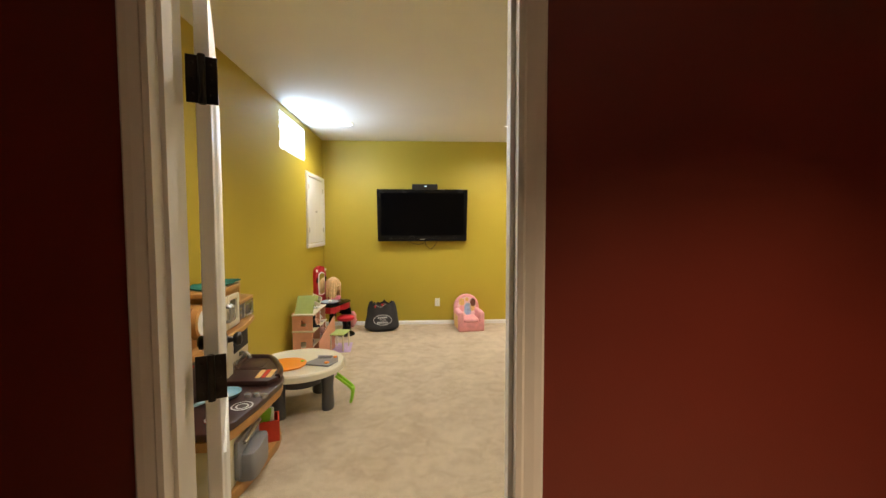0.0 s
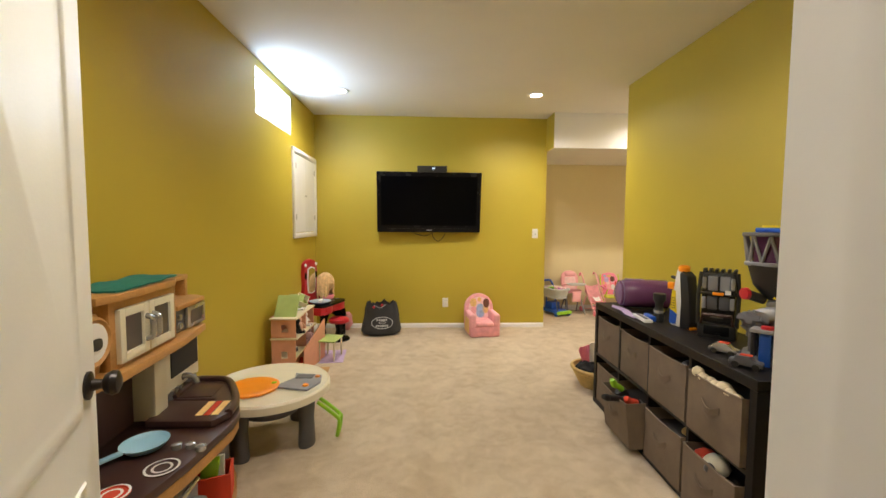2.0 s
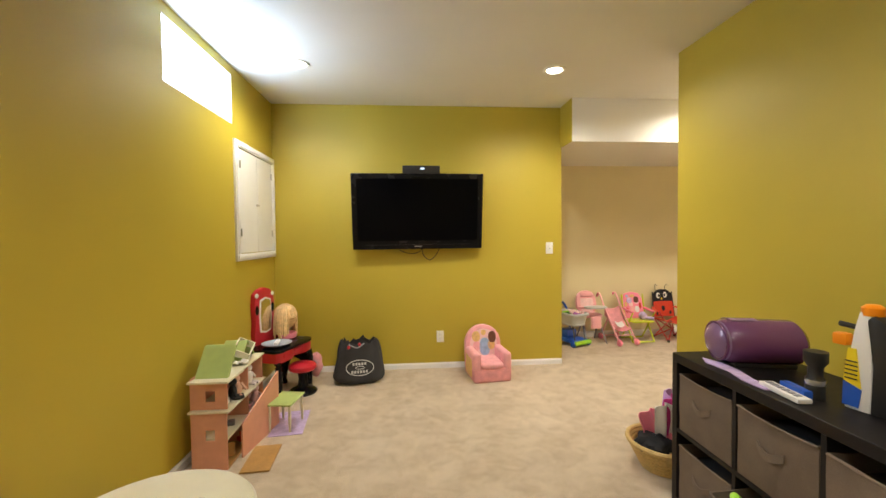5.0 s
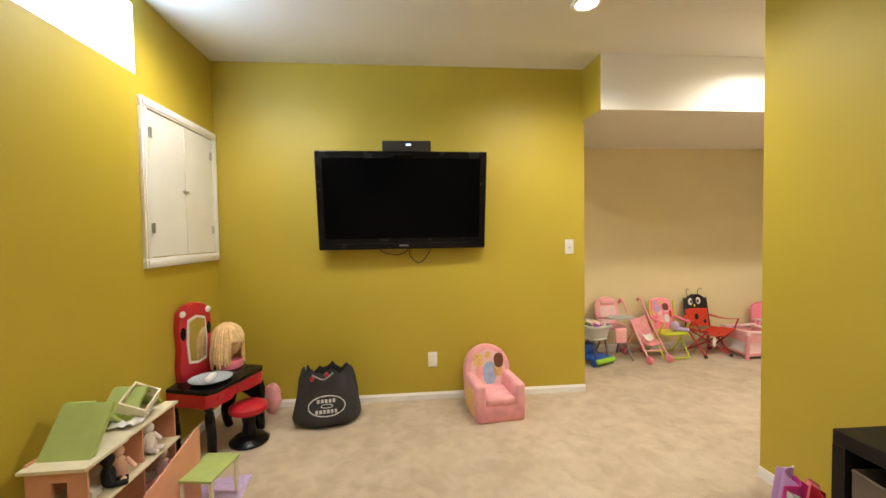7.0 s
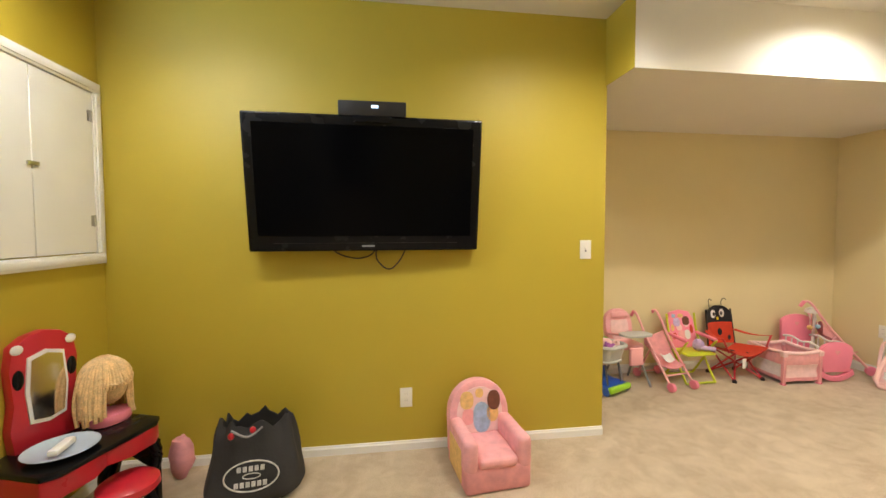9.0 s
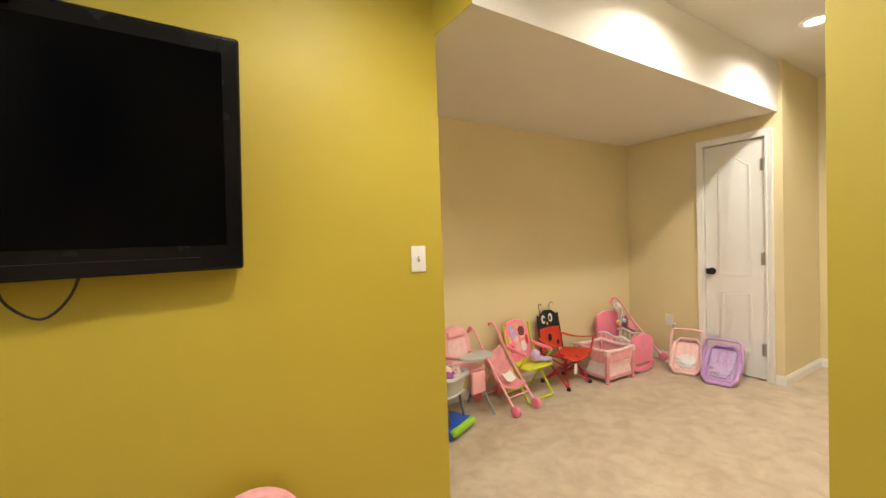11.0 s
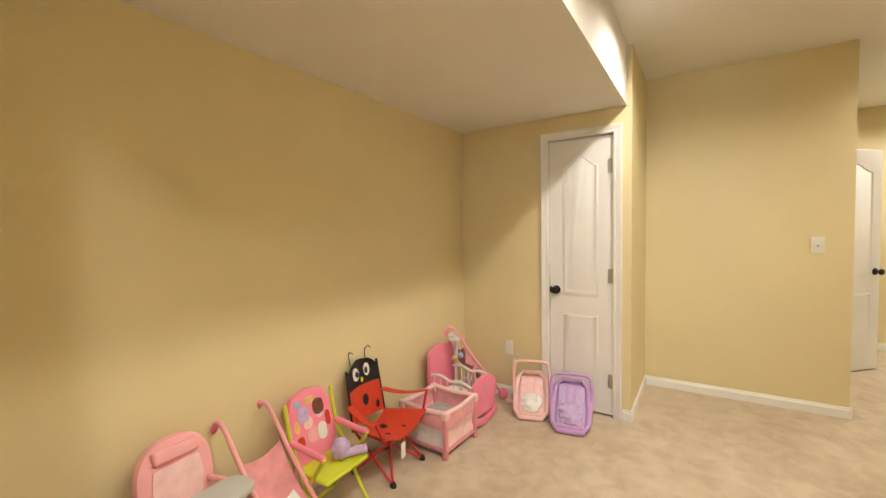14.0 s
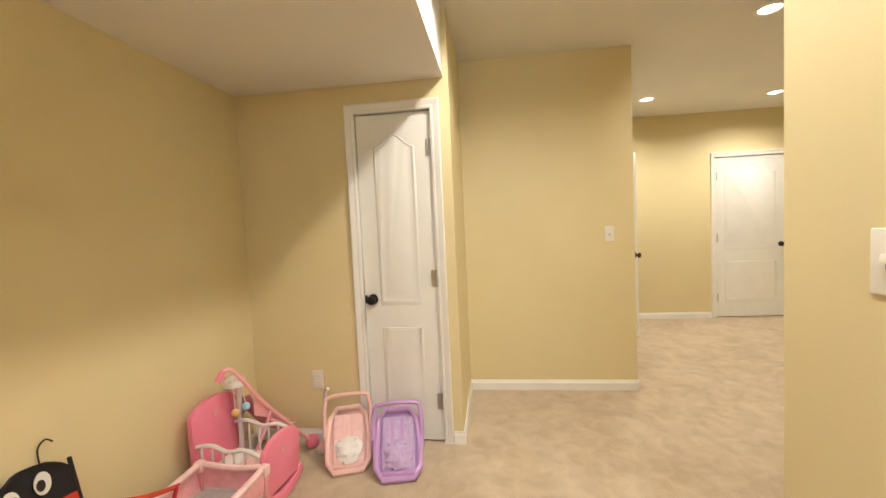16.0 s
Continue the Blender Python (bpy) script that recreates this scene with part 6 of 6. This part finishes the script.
def stroller(m, label, seat_mat, tube_mat):
    s = thing("doll_stroller", label, "toy stroller", m, "doll strollers")
    for sx in (-0.115, 0.115):
        part("frame_tube", tube(bend([(sx * 0.95, 0.26, 0.54), (sx * 0.95, 0.24, 0.57), (sx, 0.19, 0.55), (sx, 0.05, 0.34), (sx, -0.19, 0.045)], 4), 0.010, 8), tube_mat, s)
        part("frame_tube", tube([(sx, 0.02, 0.31), (sx, 0.17, 0.035)], 0.009, 8), tube_mat, s)
        part("grip", tube([(sx * 0.95, 0.27, 0.53), (sx * 0.95, 0.24, 0.575)], 0.014, 8), M_HOTP, s)
        for y in (-0.20, 0.18):
            part("wheel", lathe([(0, -0.022), (0.022, -0.022), (0.036, -0.014), (0.038, 0), (0.036, 0.014), (0.022, 0.022), (0, 0.022)], 18, m=Matrix.Translation((sx, y, 0.038)) @ pose(0, 0, 0, 0, 90)), M_HOTP, s)
    part("axle", tube([(-0.115, 0.18, 0.038), (0.115, 0.18, 0.038)], 0.006, 6), tube_mat, s)
    part("footrest", tube([(-0.112, -0.13, 0.11), (0.112, -0.13, 0.11)], 0.007, 6), tube_mat, s)
    part("sling", sheet(lambda u, v: Vector((-0.105 + 0.21 * u, 0.12 - 0.24 * v, 0.42 - 0.26 * (1 - (1 - v) ** 2) + 0.09 * max(v - 0.7, 0) - 0.03 * math.sin(math.pi * u))), 10, 14, 0.006), seat_mat, s)
    part("sling_side", sheet(lambda u, v: Vector((-0.108, 0.11 - 0.20 * u, 0.40 - 0.20 * u + (-0.09 + 0.09 * v) * (1 - u))), 6, 3, 0.004), M_PINKF, s)
    part("print_patch", sheet(lambda u, v: Vector((-0.05 + 0.10 * u, -0.01 - 0.06 * v, 0.255 - 0.045 * v - 0.018 * math.sin(math.pi * u))), 4, 4, 0.003), M_WHITE, s)
    return s


stroller(pose(2.36, 6.42, 0, 0, 0, 8), "pink umbrella-folding doll stroller with printed sling", M_ROSEF, M_PINK)
stroller(pose(4.15, 6.50, 0.0, 0, 0, 62) @ Matrix.Scale(1.12, 4), "folded pink doll stroller leaning in the corner", M_ROSEF, M_PINK)


def high_chair():
    h = thing("doll_high_chair", "pink plastic doll high chair with a grey tray", "toy high chair", pose(2.035, 6.47, 0, 0, 0, 5) @ Matrix.Diagonal((0.90, 0.92, 0.93, 1)))
    for sx in (-0.13, 0.13):
        part("leg", tube([(sx * 0.8, 0.03, 0.36), (sx * 1.1, -0.17, 0.0)], 0.011, 8), M_GREY, h)
        part("leg", tube([(sx * 0.8, -0.03, 0.36), (sx * 1.1, 0.14, 0.0)], 0.011, 8), M_GREY, h)
    part("seat", soft_box(-0.12, 0.12, -0.11, 0.10, 0.33, 0.38, 0.022), M_PINK, h)
    B = Matrix.Translation((0, 0.12, 0.34)) @ pose(0, 0, 0, -10) @ UPRIGHT
    bk = part("backrest", slab(oval(0.150, 0.165, 36, 0, 0.155, 2.4), 0, 0.05, bevel=0.018, m=B), M_PINK, h)
    part("back_pad", slab([(-0.08, 0.03), (0.08, 0.03), (0.10, 0.14), (0.09, 0.215), (-0.09, 0.215), (-0.10, 0.14)], 0.050, 0.056, bevel=0.003, m=B), M_PALEP, bk)
    part("head_roll", soft_box(-0.09, 0.09, 0.235, 0.29, 0.045, 0.075, 0.012, m=B), M_PINK, bk)
    part("tray", slab(oval(0.15, 0.085, 28, 0, -0.13, 3), 0.465, 0.487, bevel=0.008), M_GREYL, h, "grey tray")
    for sx in (-0.12, 0.12):
        part("tray_arm", tube([(sx, 0.10, 0.44), (sx, -0.10, 0.468)], 0.012, 8), M_PINK, h)
    part("leg_rest", soft_box(-0.07, 0.07, -0.16, -0.13, 0.20, 0.36, 0.012), M_PINK, h)


M_GREYL = material("pale_grey_plastic", (0.52, 0.53, 0.52), 0.4, var=0.04)
high_chair()

# toy shopping cart
ct = thing("toy_shopping_cart", "grey toy shopping cart on a blue and green base", "toy cart", pose(1.755, 6.39, 0, 0, 0, 24) @ Matrix.Diagonal((0.86, 0.90, 0.93, 1)))
for i, (rz, rr) in enumerate(((0.275, 0.009), (0.405, 0.017))):
    k = 0.83 + 1.3 * (rz - 0.275)
    part("basket_rail", tube([(0.15 * k * a, 0.20 * k * b, rz) for a, b in oval(1, 1, 32, power=5)], rr, 8, closed=True), M_GREYL, ct)
part("basket_bottom", slab(oval(0.125, 0.165, 24, power=5), 0.262, 0.272), M_GREYL, ct)
bm = bmesh.new()
rings = [[bm.verts.new((0.145 * kk * a, 0.195 * kk * b, zz)) for a, b in oval(1, 1, 40, power=5)] for kk, zz in ((0.82, 0.268), (1.0, 0.405), (0.96, 0.405), (0.78, 0.272))]
for ra, rb_ in zip(rings, rings[1:]):
    for i in range(40):
        bm.faces.new((ra[i], ra[(i + 1) % 40], rb_[(i + 1) % 40], rb_[i]))
part("basket_wall", bm, M_GREYL, ct)
for sx in (-0.10, 0.10):
    part("upright", tube([(sx, 0.12, 0.06), (sx * 0.95, 0.10, 0.265)], 0.013, 8), M_BLUE, ct)
    part("upright", tube([(sx, -0.16, 0.06), (sx * 0.95, -0.12, 0.265)], 0.009, 8), M_DGREY, ct)
part("base", slab(oval(0.14, 0.21, 24, power=5), 0.045, 0.085, bevel=0.012), M_BLUE, ct)
part("front_bumper", soft_box(-0.15, 0.15, -0.23, -0.18, 0.03, 0.085, 0.02), M_LIME, ct)
part("blue_seat", box(-0.09, 0.09, -0.02, 0.14, 0.085, 0.19, bevel=0.02), M_BLUE, ct)
part("handle", tube(bend([(-0.14, 0.19, 0.40), (-0.135, 0.25, 0.475), (-0.10, 0.265, 0.50), (0.10, 0.265, 0.50), (0.135, 0.25, 0.475), (0.14, 0.19, 0.40)], 4), 0.016, 10), M_BLUE, ct, "blue push handle")
part("divider", tube([(-0.14, 0.03, 0.42), (0.14, 0.03, 0.42)], 0.014, 8), M_LIME, ct, "lime divider bar")
for sx in (-0.14, 0.14):
    for y in (-0.17, 0.17):
        part("wheel", lathe([(0, -0.016), (0.034, -0.016), (0.04, 0), (0.034, 0.016), (0, 0.016)], 18, m=Matrix.Translation((sx, y, 0.04)) @ pose(0, 0, 0, 0, 90)), M_BLUE, ct)
def plush(x, y, z, r, mm, nm, turn):
    """Stuffed toy of one mesh: body, head, ears and limbs."""
    bm = ball(0, 0, 0, r, r * 1.2, r * 0.85, rough=0.15)
    ball(r * 0.2, -r * 1.25, r * 0.45, r * 0.72, rough=0.08, bm=bm)
    for sx in (-1, 1):
        ball(r * 0.2 + sx * r * 0.55, -r * 1.35, r * 1.05, r * 0.26, bm=bm)
        tube([(sx * r * 0.7, -r * 0.5, 0), (sx * r * 1.3, -r * 0.7, r * 0.25)], r * 0.26, 8, bm=bm)
        tube([(sx * r * 0.5, r * 0.9, 0), (sx * r * 0.8, r * 1.6, r * 0.1)], r * 0.30, 8, bm=bm)
    o = new("plush_toy", finish(bm, mm, True))
    o.matrix_basis = ct.matrix_basis @ pose(x, y, z, 18, 10, turn)
    tagged(o, "small %s stuffed toy lying in the toy cart" % nm, "plush toy", "stuffed toys in the cart")


plush(0.055, -0.03, 0.395, 0.056, M_PALEP, "pale pink", 20)
plush(-0.02, -0.10, 0.385, 0.044, M_VIOLET, "purple", -60)
plush(0.03, -0.145, 0.375, 0.036, M_WHITEF, "white", 80)
plush(-0.07, 0.0, 0.385, 0.042, M_FOREST, "dark green", 130)
plush(-0.06, 0.09, 0.385, 0.045, M_LILACF, "lilac", 200)
plush(0.04, 0.10, 0.38, 0.045, M_HOTP, "pink", -120)

# doll playpen
M_GREYF = material("grey_quilted_cloth", (0.42, 0.40, 0.40), 0.9, var=0.10, scale=30, bump=0.4, bump_scale=140)
cb = thing("doll_playpen", "pink cloth doll playpen with pale mesh panels and a grey mattress", "doll playpen", pose(3.48, 6.365, 0, 0, 0, -3))
PX, PY, PH = 0.165, 0.165, 0.275
for sx in (-1, 1):
    for sy in (-1, 1):
        part("post", box(sx * PX - 0.014, sx * PX + 0.014, sy * PY - 0.014, sy * PY + 0.014, 0.012, PH, bevel=0.005), M_ROSEF, cb)
        part("foot", box(sx * PX - 0.017, sx * PX + 0.017, sy * PY - 0.017, sy * PY + 0.017, 0, 0.014, bevel=0.004), M_HOTP, cb)
        part("corner_cap", box(sx * PX - 0.021, sx * PX + 0.021, sy * PY - 0.021, sy * PY + 0.021, PH - 0.035, PH + 0.012, bevel=0.009), M_PALEP, cb, "pale padded corner")


def pen_side(a, b, seed):
    """Low hem, see-through looking panel and padded band between two posts."""
    a, b = Vector(a), Vector(b)
    out = Vector((b.y - a.y, a.x - b.x, 0)).normalized()

    def strip(name, z0, z1, mat, bulge, label=""):
        part(name, sheet(lambda u, v: a.lerp(b, u) + Vector((0, 0, z0 + (z1 - z0) * v - 0.010 * v * math.sin(math.pi * u) * (z1 > 0.25))) + out * (bulge * math.sin(math.pi * v) + 0.006 * noise.noise(Vector((u * 5, v * 4, seed + z0 * 9)))), 12, 5, 0.004), mat, cb, label)

    strip("hem", 0.028, 0.060, M_ROSEF, 0.003)
    strip("mesh_panel", 0.060, 0.168, M_WHITEF if seed in (0, 2) else M_PALEP, -0.008, "pale mesh panel")
    strip("band", 0.168, PH, M_PINKF, 0.008)
    part("top_rail", tube(bend([a + Vector((0, 0, PH)), a.lerp(b, 0.5) + Vector((0, 0, PH - 0.010)), b + Vector((0, 0, PH))], 4), 0.015, 8), M_PALEP, cb)


pen_side((-PX, PY - 0.014, 0), (-PX, -PY + 0.014, 0), 0)
pen_side((-PX + 0.014, -PY, 0), (PX - 0.014, -PY, 0), 1)
pen_side((PX, -PY + 0.014, 0), (PX, PY - 0.014, 0), 2)
pen_side((PX - 0.014, PY, 0), (-PX + 0.014, PY, 0), 3)
part("mattress", soft_box(-PX + 0.016, PX - 0.016, -PY + 0.016, PY - 0.016, 0.12, 0.165, 0.012, lump=0.005), M_GREYF, cb, "grey quilted mattress")

# doll rocking cradle
cr = thing("doll_cradle", "bright pink plastic doll cradle with white side rails", "doll cradle", pose(3.84, 6.405, 0, 0, 0, -5))
for y, hh, w in ((0.19, 0.51, 0.15), (-0.19, 0.345, 0.145)):
    top = [(w * math.cos(a), hh - 0.07 + 0.07 * math.sin(a)) for a in [math.pi * i / 12 for i in range(13)]]
    part("headboard" if hh > 0.4 else "footboard", slab([(-w * 0.80, 0.085), (w * 0.80, 0.085), (w * 0.98, 0.20)] + top + [(-w * 0.98, 0.20)], -0.014, 0.014, bevel=0.006, m=Matrix.Translation((0, y, 0)) @ UPRIGHT), M_HOTP, cr)
    rk = [(w * 1.75 * math.sin(a), 0.26 - 0.255 * math.cos(a)) for a in [-0.7 + 1.4 * i / 12 for i in range(13)]]
    part("rocker", slab(rk + [(x * 0.86, z + 0.045) for x, z in reversed(rk)], -0.016, 0.016, bevel=0.004, m=Matrix.Translation((0, y, 0)) @ UPRIGHT), M_HOTP, cr)
    part("heart_print", slab([(0, -0.02), (0.02, 0.003), (0.018, 0.016), (0.009, 0.02), (0, 0.012), (-0.009, 0.02), (-0.018, 0.016), (-0.02, 0.003)], 0.0145, 0.017, m=Matrix.Translation((0, y, hh - 0.09)) @ UPRIGHT), M_ROSEF, cr)
for sx in (-0.13, 0.13):
    part("rail", tube(bend([(sx, -0.18, 0.285), (sx, -0.09, 0.315), (sx, 0.0, 0.30), (sx, 0.09, 0.325), (sx, 0.18, 0.31)], 4), 0.010, 8), M_WHITE, cr)
    part("rail", tube([(sx, -0.18, 0.15), (sx, 0.18, 0.15)], 0.010, 8), M_WHITE, cr)
    for i in range(6):
        y = -0.15 + 0.06 * i
        part("spindle", tube([(sx, y, 0.15), (sx, y, 0.305)], 0.006, 6), M_WHITE, cr)
part("bed", soft_box(-0.13, 0.13, -0.175, 0.175, 0.10, 0.155, 0.015), M_PALEP, cr)
part("pillow", ball(0, 0.10, 0.17, 0.085, 0.055, 0.03), M_WHITE, cr)
mb = thing("toy_mobile", "white crib mobile on an arched stand beside the cradle", "toy mobile", pose(3.99, 6.54, 0))
part("stand", tube(bend([(0, 0, 0.0), (0, 0, 0.30), (-0.01, -0.01, 0.50), (-0.05, -0.02, 0.575), (-0.10, -0.03, 0.565)], 5), 0.013, 10), M_WHITE, mb)
part("base", slab(oval(0.07, 0.07), 0, 0.02, bevel=0.006), M_WHITE, mb)
part("hub", lathe([(0, 0.53), (0.055, 0.535), (0.05, 0.565), (0.02, 0.585), (0, 0.585)], 20, m=pose(-0.05, -0.02, 0)), M_WHITE, mb)
part("charm", ball(-0.09, -0.04, 0.40, 0.022, rough=0.1), M_YELF, mb)
part("charm", ball(-0.03, -0.06, 0.41, 0.022, rough=0.1), M_SKY, mb)
for a, b in (((-0.09, -0.04, 0.42), (-0.08, -0.03, 0.54)), ((-0.03, -0.06, 0.43), (-0.03, -0.03, 0.54))):
    part("string", tube([a, b], 0.0025, 6), M_WHITE, mb)
wp = thing("toy_pole", "white toy handle standing by the cream wall", "toy", pose(4.27, 6.17, 0, 0, -6, 0))
part("pole", tube(bend([(0, 0, 0), (0, 0, 0.22), (0.01, -0.01, 0.36), (0.0, -0.04, 0.40)], 4), 0.011, 8), M_WHITE, wp)
part("foot", soft_box(-0.05, 0.05, -0.06, 0.06, 0.0, 0.035, 0.012), M_PALEP, wp)


def carrier(name, label, m, shell, cloth, h=0.30):
    """Doll carrier seat leaning back, with a tall carrying handle."""
    c = thing(name, label, "doll carrier", m, "doll carriers")
    out = [(-0.075, -0.16), (0.075, -0.16), (0.105, -0.11), (0.11, 0.0), (0.10, 0.12), (0.06, 0.175), (-0.06, 0.175), (-0.10, 0.12), (-0.11, 0.0), (-0.105, -0.11)]
    flat = pose(0, 0.03, 0.115, 42)
    part("shell", slab(out, -0.045, 0.0, bevel=0.014, m=flat), shell, c)
    part("rim", tube([flat @ Vector((x, y, 0.012)) for x, y in out], 0.017, 8, closed=True), shell, c)
    part("cushion", merge(None, soft_box(-0.082, 0.082, -0.135, 0.14, 0.0, 0.022, 0.010, lump=0.006), flat), cloth, c)
    part("blanket", merge(None, ball(0.0, -0.06, 0.03, 0.07, 0.065, 0.025, rough=0.45, u=20, v=12), flat), M_WHITE if shell is M_PALEPL else M_LILACF, c, "crumpled blanket")
    for sx in (-0.025, 0.025):
        part("strap", merge(None, box(sx - 0.009, sx + 0.009, -0.02, 0.12, 0.024, 0.029, bevel=0.001), flat), shell, c)
    part("base", slab([(-0.08, -0.10), (0.08, -0.10), (0.09, 0.10), (-0.09, 0.10)], 0.0, 0.05, bevel=0.014), shell, c)
    part("handle", tube(bend([(-0.118, 0.03, 0.09), (-0.125, 0.06, 0.18), (-0.12, 0.09, h - 0.04), (-0.09, 0.105, h), (0.09, 0.105, h), (0.12, 0.09, h - 0.04), (0.125, 0.06, 0.18), (0.118, 0.03, 0.09)], 4), 0.013, 10, flat=0.8), shell, c)


M_PALEPL = material("pale_pink_plastic", (0.88, 0.58, 0.55), 0.4, var=0.05)
carrier("doll_carrier", "pale pink doll carrier with a white cushion and raised handle", pose(4.13, 5.985, 0, 0, 0, -72) @ Matrix.Scale(1.06, 4), M_PALEPL, M_PALEP, 0.335)
carrier("doll_carrier", "purple doll carrier with a lilac cushion and raised handle", pose(4.085, 5.685, 0, 0, 0, -78) @ Matrix.Scale(1.10, 4), M_LILAC, M_LILACF, 0.295)
